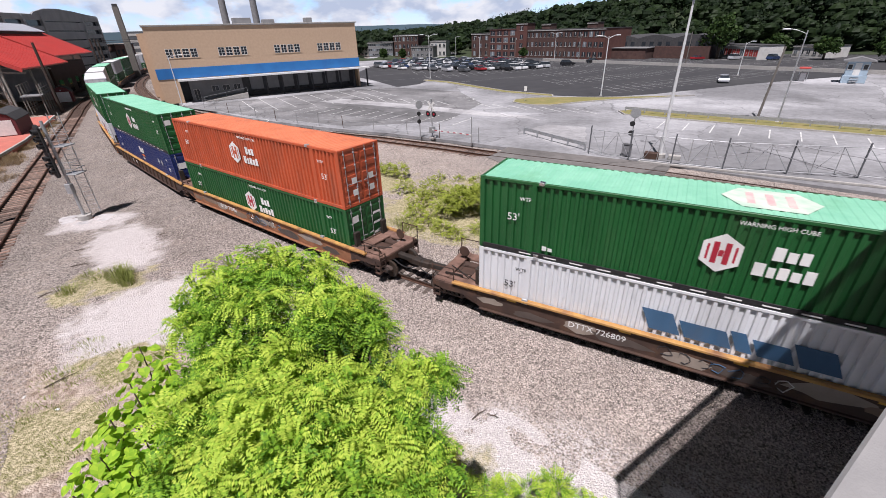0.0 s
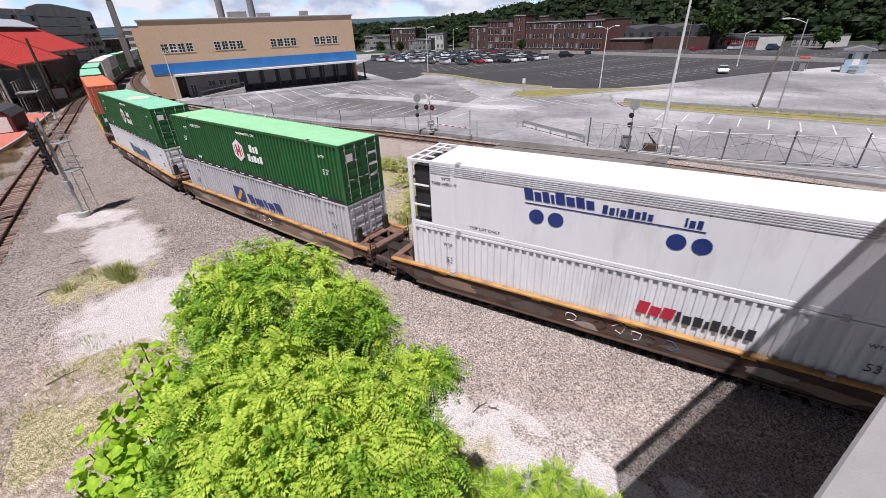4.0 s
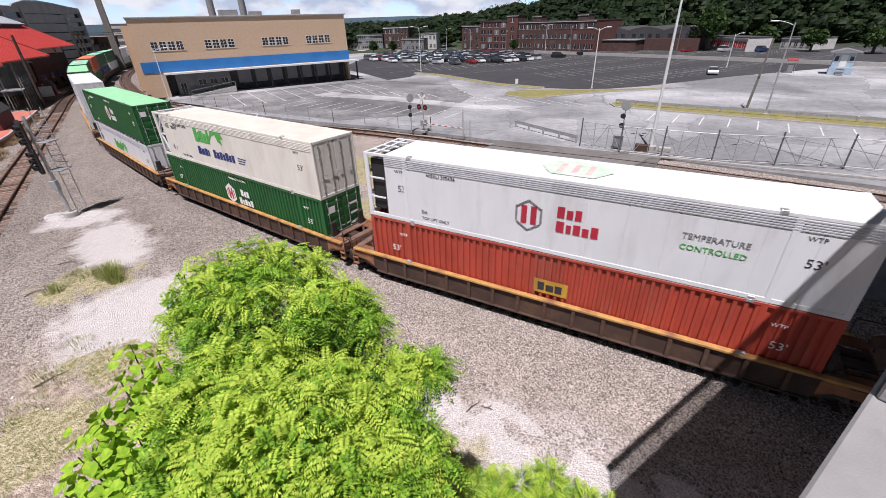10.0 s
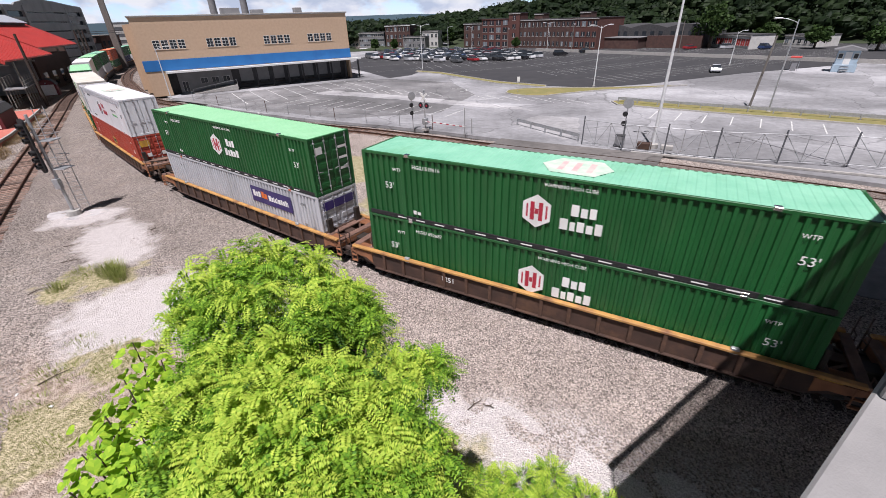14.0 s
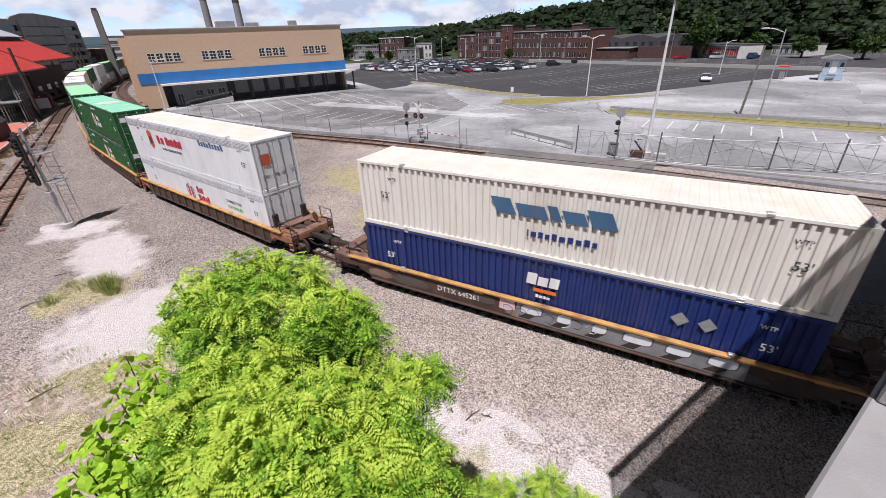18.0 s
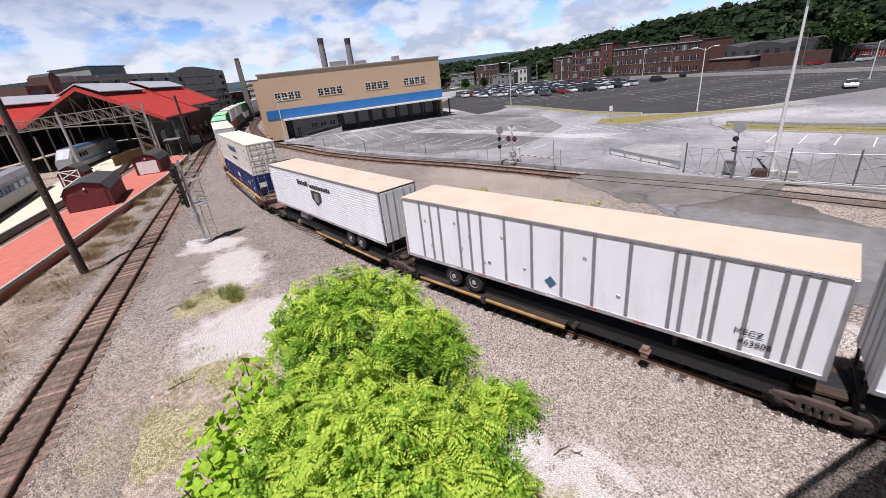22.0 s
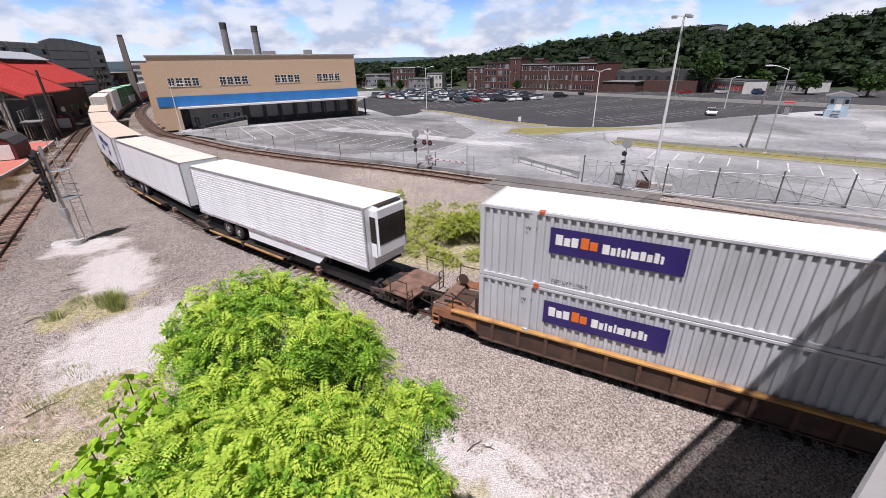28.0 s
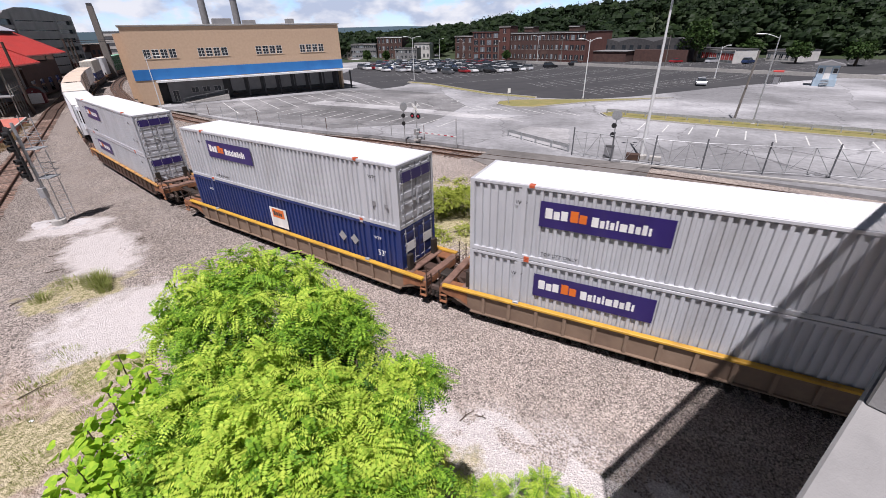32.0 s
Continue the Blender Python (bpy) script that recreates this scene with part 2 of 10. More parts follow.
MAT["red_brick"] = surface("red_brick", (0.108, 0.044, 0.035), (0.082, 0.034, 0.028), 1.2, 0.9, 0.0, 0.2, 12, (0.13, 0.06, 0.05), 0.15, 0.6)
MAT["dark_brick"] = surface("dark_brick", (0.085, 0.044, 0.036), (0.060, 0.033, 0.028), 1.2, 0.9, stain=(0.16, 0.10, 0.08), stain_scale=0.2)
MAT["grey_wall"] = surface("grey_rendered_wall", (0.21, 0.21, 0.212), (0.165, 0.165, 0.17), 0.8, 0.85, stain=(0.19, 0.185, 0.18), stain_scale=0.15)
MAT["slate_wall"] = surface("slate_grey_concrete", (0.115, 0.12, 0.13), (0.09, 0.095, 0.105), 0.8, 0.85, stain=(0.13, 0.13, 0.135), stain_scale=0.15)
MAT["garage_concrete"] = surface("grey_precast_concrete", (0.27, 0.28, 0.285), (0.22, 0.23, 0.235), 0.5, 0.85, stain=(0.17, 0.18, 0.185), stain_scale=0.25, stretch=(1, 1, 0.4))
MAT["gantry_grey"] = surface("weathered_tan_grey_steel", (0.30, 0.285, 0.25), (0.22, 0.21, 0.185), 3, 0.6, 0.2, stain=(0.16, 0.13, 0.10), stain_scale=1.0)
MAT["trailer_white"] = paint("clean_white_trailer_paint", (0.75, 0.77, 0.80), 0.14, 0.35, 0.95)
MAT["loco_grey"] = surface("dull_silver_train_paint", (0.34, 0.35, 0.37), (0.27, 0.28, 0.30), 1.5, 0.4, 0.2, stain=(0.16, 0.16, 0.17), stain_scale=0.5)
MAT["tread"] = surface("rusty_tread_plate", (0.25, 0.15, 0.115), (0.15, 0.088, 0.066), 2.2, 0.7, 0.0, 0.15, 20, (0.10, 0.062, 0.05), 1.1, 0.7)
MAT["bogie_brown"] = surface("dusty_brown_cast_steel", (0.085, 0.058, 0.048), (0.05, 0.035, 0.03), 3, 0.8, 0.0, 0.2, 20, (0.13, 0.085, 0.065), 1.2, 0.6)
MAT["pole_grey"] = surface("weathered_grey_wood_pole", (0.17, 0.155, 0.14), (0.11, 0.10, 0.09), 3, 0.9, 0.0, 0.3, 20, stretch=(6, 6, 0.6))
MAT["fines"] = surface("spilled_pale_concrete", (0.50, 0.475, 0.47), (0.40, 0.38, 0.375), 3, 0.9, 0.0, 0.4, 30, (0.20, 0.20, 0.205), 0.7, 0.9)
MAT["pale_wall"] = surface("pale_wall", (0.55, 0.54, 0.51), (0.47, 0.46, 0.44), 0.8, 0.8, stain=(0.38, 0.36, 0.34), stain_scale=0.2)
MAT["dark_roof"] = surface("dark_felt_roof", (0.055, 0.055, 0.058), (0.038, 0.038, 0.04), 1.5, 0.9, 0.0, 0.2, 12, (0.09, 0.085, 0.08), 0.4, 0.5)
MAT["station_red"] = surface("red_metal_roof", (0.50, 0.056, 0.046), (0.43, 0.048, 0.040), 0.5, 0.5, 0.0, 0.05, 6, (0.34, 0.055, 0.05), 0.2, 0.7)
MAT["metal_roof"] = surface("pale_metal_roof", (0.62, 0.64, 0.68), (0.54, 0.56, 0.60), 0.6, 0.4, 0.3)
MAT["barn_red"] = surface("maroon_board_siding", (0.13, 0.020, 0.024), (0.10, 0.016, 0.020), 2, 0.7, 0.0, 0.1, 20, stretch=(1, 1, 0.2))
MAT["platform_red"] = surface("red_brick_paving", (0.50, 0.155, 0.115), (0.42, 0.125, 0.095), 1.6, 0.85, 0.0, 0.2, 15, (0.36, 0.15, 0.12), 0.3, 0.6)
MAT["platform_yellow"] = surface("pale_yellow_platform", (0.62, 0.58, 0.45), (0.55, 0.51, 0.40), 1.2, 0.85, stain=(0.44, 0.40, 0.30), stain_scale=0.3)
MAT["window"] = surface("dark_window_glass", (0.035, 0.042, 0.05), (0.02, 0.025, 0.03), 0.8, 0.08)
MAT["glass_pale"] = surface("pale_window_glass", (0.20, 0.23, 0.25), (0.12, 0.14, 0.16), 0.6, 0.1)
MAT["frame_white"] = surface("white_window_frame", (0.70, 0.70, 0.68), (0.60, 0.60, 0.58), 3, 0.6)
MAT["paint_line"] = surface("worn_white_road_paint", (0.66, 0.66, 0.64), (0.42, 0.42, 0.41), 2.2, 0.8, stain=(0.22, 0.22, 0.22), stain_scale=0.9, stain_amount=0.7, world_space=True)
MAT["faded_line"] = surface("faded_white_road_paint", (0.42, 0.42, 0.41), (0.24, 0.24, 0.24), 1.2, 0.8, stain=(0.10, 0.10, 0.10), stain_scale=0.4, stain_amount=0.7, world_space=True)
MAT["paint_yellow"] = surface("worn_yellow_road_paint", (0.60, 0.42, 0.05), (0.42, 0.32, 0.08), 2.2, 0.8, world_space=True)
MAT["grass"] = surface("sun_dried_grass", (0.26, 0.215, 0.085), (0.13, 0.145, 0.042), 0.5, 0.95, 0.0, 0.6, 30, (0.36, 0.28, 0.12), 0.5, 0.7, world_space=True)
MAT["bark"] = surface("grey_brown_bark", (0.10, 0.075, 0.055), (0.06, 0.045, 0.035), 6, 0.95, 0.0, 0.6, 30, stretch=(1, 1, 0.3))


def leaf_material(name, a, b, through_light=0.35):
    """Thin leaves: part of the light passes through, and each leaf has its own tone."""
    m = bpy.data.materials.new(name)
    m.use_nodes = True
    nt = m.node_tree
    p = nt.nodes["Principled BSDF"]
    geo = nt.nodes.new("ShaderNodeNewGeometry")
    ramp = nt.nodes.new("ShaderNodeMix")
    ramp.data_type = "RGBA"
    ramp.inputs["A"].default_value, ramp.inputs["B"].default_value = (*a, 1), (*b, 1)
    nt.links.new(geo.outputs["Random Per Island"], ramp.inputs["Factor"])
    p.inputs["Roughness"].default_value = 0.6
    p.inputs["Specular IOR Level"].default_value = 0.16
    tr = nt.nodes.new("ShaderNodeBsdfTranslucent")
    mix = nt.nodes.new("ShaderNodeMixShader")
    mix.inputs[0].default_value = through_light
    nt.links.new(ramp.outputs["Result"], p.inputs["Base Color"])
    nt.links.new(ramp.outputs["Result"], tr.inputs["Color"])
    nt.links.new(p.outputs[0], mix.inputs[1])
    nt.links.new(tr.outputs[0], mix.inputs[2])
    nt.links.new(mix.outputs[0], nt.nodes["Material Output"].inputs[0])
    return m


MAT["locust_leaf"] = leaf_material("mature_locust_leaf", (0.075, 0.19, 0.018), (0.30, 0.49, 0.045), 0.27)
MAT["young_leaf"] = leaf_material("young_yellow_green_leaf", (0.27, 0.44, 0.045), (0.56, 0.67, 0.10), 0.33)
# inner leaves: shade inside the crown is put into this darker green
MAT["inner_leaf"] = leaf_material("shade_dark_green_leaf", (0.025, 0.075, 0.012), (0.07, 0.16, 0.022), 0.15)
MAT["broad_leaf"] = leaf_material("broad_bright_leaf", (0.18, 0.38, 0.03), (0.42, 0.60, 0.05), 0.36)
MAT["weed_leaf"] = leaf_material("yellow_green_weed", (0.20, 0.26, 0.04), (0.38, 0.42, 0.07), 0.3)
MAT["dry_leaf"] = leaf_material("dry_grass_blade", (0.22, 0.155, 0.085), (0.36, 0.27, 0.16), 0.2)
MAT["grass_blade"] = leaf_material("pale_green_grass_blade", (0.20, 0.25, 0.06), (0.34, 0.36, 0.12), 0.25)
MAT["wood_leaf"] = leaf_material("dark_woodland_leaf", (0.007, 0.015, 0.006), (0.018, 0.032, 0.010), 0.1)
MAT["tree_leaf"] = leaf_material("dark_street_tree_leaf", (0.022, 0.048, 0.012), (0.05, 0.085, 0.022), 0.2)


# ---- mesh building ----
class Shape:
    """Collects the corners and faces of one mesh."""

    def __init__(self):
        self.v, self.f = [], []

    def add(self, vs, fs, m=None):
        n = len(self.v)
        self.v += [tuple(m @ Vector(p)) for p in vs] if m is not None else [tuple(p) for p in vs]
        self.f += [tuple(i + n for i in f) for f in fs]
        return self

    def box(self, x0, x1, y0, y1, z0, z1, c=0.0, m=None):
        """A block, its edges chamfered by c."""
        if c <= 0:
            vs = [(x, y, z) for x in (x0, x1) for y in (y0, y1) for z in (z0, z1)]
            fs = [(0, 1, 3, 2), (4, 6, 7, 5), (0, 4, 5, 1), (2, 3, 7, 6), (0, 2, 6, 4), (1, 5, 7, 3)]
            return self.add(vs, fs, m)
        c = min(c, (x1 - x0) / 2.5, (y1 - y0) / 2.5, (z1 - z0) / 2.5)
        vs, at = [], {}
        for i, (x, sx) in enumerate(((x0, 1), (x1, -1))):
            for j, (y, sy) in enumerate(((y0, 1), (y1, -1))):
                for k, (z, sz) in enumerate(((z0, 1), (z1, -1))):
                    at[i, j, k] = len(vs)
                    vs += [(x, y + sy * c, z + sz * c), (x + sx * c, y, z + sz * c), (x + sx * c, y + sy * c, z)]
        fs = []
        ring = ((0, 0), (1, 0), (1, 1), (0, 1))
        for s in (0, 1):
            fs.append([at[s, a, b] for a, b in ring])
            fs.append([at[a, s, b] + 1 for a, b in ring])
            fs.append([at[a, b, s] + 2 for a, b in ring])
        for a in (0, 1):
            for b in (0, 1):
                fs.append((at[0, a, b] + 1, at[1, a, b] + 1, at[1, a, b] + 2, at[0, a, b] + 2))
                fs.append((at[a, 0, b], at[a, 1, b], at[a, 1, b] + 2, at[a, 0, b] + 2))
                fs.append((at[a, b, 0], at[a, b, 1], at[a, b, 1] + 1, at[a, b, 0] + 1))
                for d in (0, 1):
                    n = at[a, b, d]
                    fs.append((n, n + 1, n + 2))
        return self.add(vs, fs, m)

    def tube(self, p0, p1, r0, r1=None, n=8, m=None):
        """A round bar from p0 to p1."""
        r1 = r0 if r1 is None else r1
        p0, p1 = Vector(p0), Vector(p1)
        q = (p1 - p0).to_track_quat("Z", "Y")
        vs = []
        for p, r in ((p0, r0), (p1, r1)):
            vs += [p + q @ Vector((r * math.cos(2 * math.pi * i / n), r * math.sin(2 * math.pi * i / n), 0)) for i in range(n)]
        fs = [(i, (i + 1) % n, n + (i + 1) % n, n + i) for i in range(n)] + [tuple(range(n))[::-1], tuple(range(n, 2 * n))]
        return self.add(vs, fs, m)

    def bar(self, p0, p1, w, h=None):
        """A square bar from p0 to p1."""
        h = h or w
        p0, p1 = Vector(p0), Vector(p1)
        q = (p1 - p0).to_track_quat("Z", "Y").to_matrix().to_4x4()
        return self.box(-w / 2, w / 2, -h / 2, h / 2, 0, (p1 - p0).length, 0, Matrix.Translation(p0) @ q)

    def prism(self, outline, lo, hi, axis="z"):
        """An outline in two axes, drawn out along the third."""
        n = len(outline)
        put = {"z": lambda a, b, h: (a, b, h), "y": lambda a, b, h: (a, h, b), "x": lambda a, b, h: (h, a, b)}[axis]
        vs = [put(a, b, lo) for a, b in outline] + [put(a, b, hi) for a, b in outline]
        fs = [(i, (i + 1) % n, n + (i + 1) % n, n + i) for i in range(n)] + [tuple(range(n))[::-1], tuple(range(n, 2 * n))]
        return self.add(vs, fs)

    def lathe(self, profile, n=16, m=None):
        """A profile of (radius, height) turned round the z axis."""
        vs, fs = [], []
        for r, z in profile:
            vs += [(r * math.cos(2 * math.pi * i / n), r * math.sin(2 * math.pi * i / n), z) for i in range(n)]
        for k in range(len(profile) - 1):
            fs += [(k * n + i, k * n + (i + 1) % n, (k + 1) * n + (i + 1) % n, (k + 1) * n + i) for i in range(n)]
        fs += [tuple(range(n))[::-1], tuple(range((len(profile) - 1) * n, len(profile) * n))]
        return self.add(vs, fs, m)

    def mesh(self, name, material=None, smooth=False):
        me = bpy.data.meshes.new(name)
        me.from_pydata(self.v, [], self.f)
        if len(self.f) < 4000:
            bm = bmesh.new()
            bm.from_mesh(me)
            bmesh.ops.recalc_face_normals(bm, faces=bm.faces)
            bm.to_mesh(me)
            bm.free()
        if smooth:
            me.polygons.foreach_set("use_smooth", [True] * len(me.polygons))
        if material is not None:
            me.materials.append(material)
        return me


def part(name, shape, material, parent=None, label="", smooth=False, m=None):
    """Links a shape (or a ready mesh) as one mesh object under its thing."""
    me = shape.mesh(name, material, smooth) if isinstance(shape, Shape) else shape
    ob = new(name, me)
    if parent is not None:
        ob.parent = parent
    if m is not None:
        ob.matrix_basis = m
    return tagged(ob, label)


def thing(name, label, category, group="", kind="", m=None):
    ob = new(name)
    ob.empty_display_size = 0.3
    if m is not None:
        ob.matrix_basis = m
    return tagged(ob, label, category, group, kind)


def repaint(me, material):
    """The same mesh in another paint."""
    me = me.copy()
    me.materials.clear()
    me.materials.append(material)
    return me


def words(text, height, material, m, parent, name="lettering", depth=0.004):
    """Lettering in the built-in font, as a mesh that starts at m's origin and runs along its x axis."""
    cu = bpy.data.curves.new(name, "FONT")
    cu.body, cu.size, cu.extrude = text, height * 1.35, depth
    cu.resolution_u = 2
    tmp = bpy.data.objects.new("tmp", cu)
    me = bpy.data.meshes.new_from_object(tmp)
    bpy.data.objects.remove(tmp)
    bpy.data.curves.remove(cu)
    me.materials.clear()
    me.materials.append(material)
    ob = new(name, me)
    ob.parent = parent
    ob.matrix_basis = m
    return ob


# ---- plan: the three tracks ----
ARC_X, ARC_Y, ARC_R = 100.6, 170.2, 183.0
ARC_A0 = math.atan2(14.8 - ARC_Y, 1.6 - ARC_X)
S_STRAIGHT, S_EASE, R_EASE, S_END = -32.0, 58.0, 500.0, 285.0


def on_arc(s):
    a = ARC_A0 - s / ARC_R
    return ARC_X + ARC_R * math.cos(a), ARC_Y + ARC_R * math.sin(a), a - math.pi / 2 + 2 * math.pi


def along(s):
    """Place and heading on the main track, s metres along it in the train's way; 0 is beside the camera."""
    if s < S_STRAIGHT:
        x, y, h = on_arc(S_STRAIGHT)
        d = s - S_STRAIGHT
        return x + d * math.cos(h), y + d * math.sin(h), h
    if s <= S_EASE:
        return on_arc(s)
    x, y, h = on_arc(S_EASE)
    d = min(s, S_END) - S_EASE
    x += R_EASE * (math.sin(h) - math.sin(h - d / R_EASE))
    y += R_EASE * (math.cos(h - d / R_EASE) - math.cos(h))
    h -= d / R_EASE
    if s > S_END:
        x, y = x + (s - S_END) * math.cos(h), y + (s - S_END) * math.sin(h)
    return x, y, h


def beside(s, off):
    """A point off metres to the right of the main track."""
    x, y, h = along(s)
    return x + off * math.sin(h), y - off * math.cos(h)


def curve_through(points, step=0.5):
    """A smooth line through points, evenly stepped."""
    p = [Vector(q) for q in points]
    p = [2 * p[0] - p[1]] + p + [2 * p[-1] - p[-2]]
    out = []
    for i in range(1, len(p) - 2):
        n = max(2, int((p[i + 1] - p[i]).length / step))
        for k in range(n):
            t = k / n
            out.append(0.5 * (2 * p[i] + (p[i + 1] - p[i - 1]) * t + (2 * p[i - 1] - 5 * p[i] + 4 * p[i + 1] - p[i + 2]) * t * t
                              + (3 * p[i] - p[i - 1] - 3 * p[i + 1] + p[i + 2]) * t ** 3))
    out.append(p[-2])
    return out


LEFT_U = Vector((math.cos(radians(123.6)), math.sin(radians(123.6))))
LEFT_N = Vector((-LEFT_U.y, LEFT_U.x))              # to the left of that track
LEFT_0 = Vector((-16.48, 6.76)) + LEFT_N * 0.75

MAIN_LINE = [Vector(along(s)[:2]) for s in np.arange(-60, 330, 0.5)]
SIDE_LINE = curve_through([(62, 0.3), (43.5, 13.6), (31.3, 22.6), (23.2, 28.6), (18.15, 32.35), (14.8, 34.5), (11.6, 36.4), (7.4, 38.9), (4.4, 40.85), (0.3, 43.7),
                           (-3.2, 45.9), (-7.1, 48.4), (-10.5, 50.2), (-16.5, 53.5), (-19.7, 55.4), (-30.2, 62.5), (-41, 71.8), (-53, 82.6)]
                          + [beside(s, o) for s, o in ((118, 6.2), (140, 5.0), (165, 4.6), (200, 4.6), (260, 4.6), (320, 4.6))])
LEFT_LINE = curve_through([LEFT_0 + LEFT_U * d for d in (-40, -20, 0, 20, 40, 60, 80, 95)]
                          + [Vector(beside(s, -4.3)) for s in (150, 180, 220, 260, 320)])


def away(line, xy):
    """Distance of many points from a line of points."""
    pts = np.array([(p.x, p.y) for p in line[::2]])
    out = np.full(len(xy), 1e9)
    for k in range(0, len(xy), 4000):
        d = xy[k:k + 4000, None, :] - pts[None]
        out[k:k + 4000] = np.sqrt((d ** 2).sum(2).min(1))
    return out


# ---- ground: one sheet to the horizon, with ballast beds, pale fines, dirt and dry grass ----
def blot(xy, x, y, rx, ry, turn=0.0):
    c, s = math.cos(radians(turn)), math.sin(radians(turn))
    u, v = xy[:, 0] - x, xy[:, 1] - y
    return np.clip(1.6 - np.hypot((u * c + v * s) / rx, (v * c - u * s) / ry) * 1.2, 0, 1)


def wobble(xy, scale, seed):
    """Smooth noise in 0..1, made of a few waves."""
    rng = np.random.default_rng(seed)
    out = np.zeros(len(xy))
    for k in range(14):
        a, f = rng.uniform(0, 6.283), rng.uniform(0.5, 2.2) / scale
        out += np.sin((xy[:, 0] * math.cos(a) + xy[:, 1] * math.sin(a)) * f * 6.283 + rng.uniform(0, 6.283))
    return np.clip(0.5 + out / 9, 0, 1)


ROAD_EDGE = curve_through([(60, -3.5), (40, 4.0), (24, 12.6), (18.5, 13.6), (15.4, 15.2), (13.6, 17.4), (12.6, 19.8), (11.6, 23.5), (9.8, 29.0), (8.2, 32.2), (6.6, 35.3), (4.3, 39.3)], 0.3)


def ground_height(xy):
    d_main, d_side, d_left = away(MAIN_LINE, xy), away(SIDE_LINE, xy), away(LEFT_LINE, xy)
    wide = 0.5 * wobble(xy, 3.0, 3) - 0.25
    bed = np.maximum.reduce([np.clip((3.9 + wide - d_main) / 1.3, 0, 1), np.clip((3.0 + wide - d_side) / 1.1, 0, 1), np.clip((2.6 + wide - d_left) / 1.0, 0, 1)])
    z = -0.52 + 0.30 * bed + 0.05 * (wobble(xy, 7, 5) - 0.5) + 0.035 * (wobble(xy, 0.9, 6) - 0.5) + 0.02 * (wobble(xy, 0.35, 16) - 0.5)
    rise = np.clip(blot(xy, 18, 27, 20, 7.5, -38) * 1.6, 0, 1) * np.clip((d_main - 2.6) / 1.6, 0, 1)
    z = np.maximum(z, -0.52 + 0.45 * rise + 0.03 * (wobble(xy, 0.9, 6) - 0.5))
    d_road = away(ROAD_EDGE, xy)
    ramp = -0.045 - 0.43 * np.clip((d_road - 0.3) / 3.2, 0, 1)
    z = np.where(d_main > 2.4, np.maximum(z, ramp - 0.04 * wobble(xy, 0.9, 6)), z)
    z[np.hypot(xy[:, 0], xy[:, 1] - 40) > 120] = -0.52
    return z, d_main, d_side, d_left


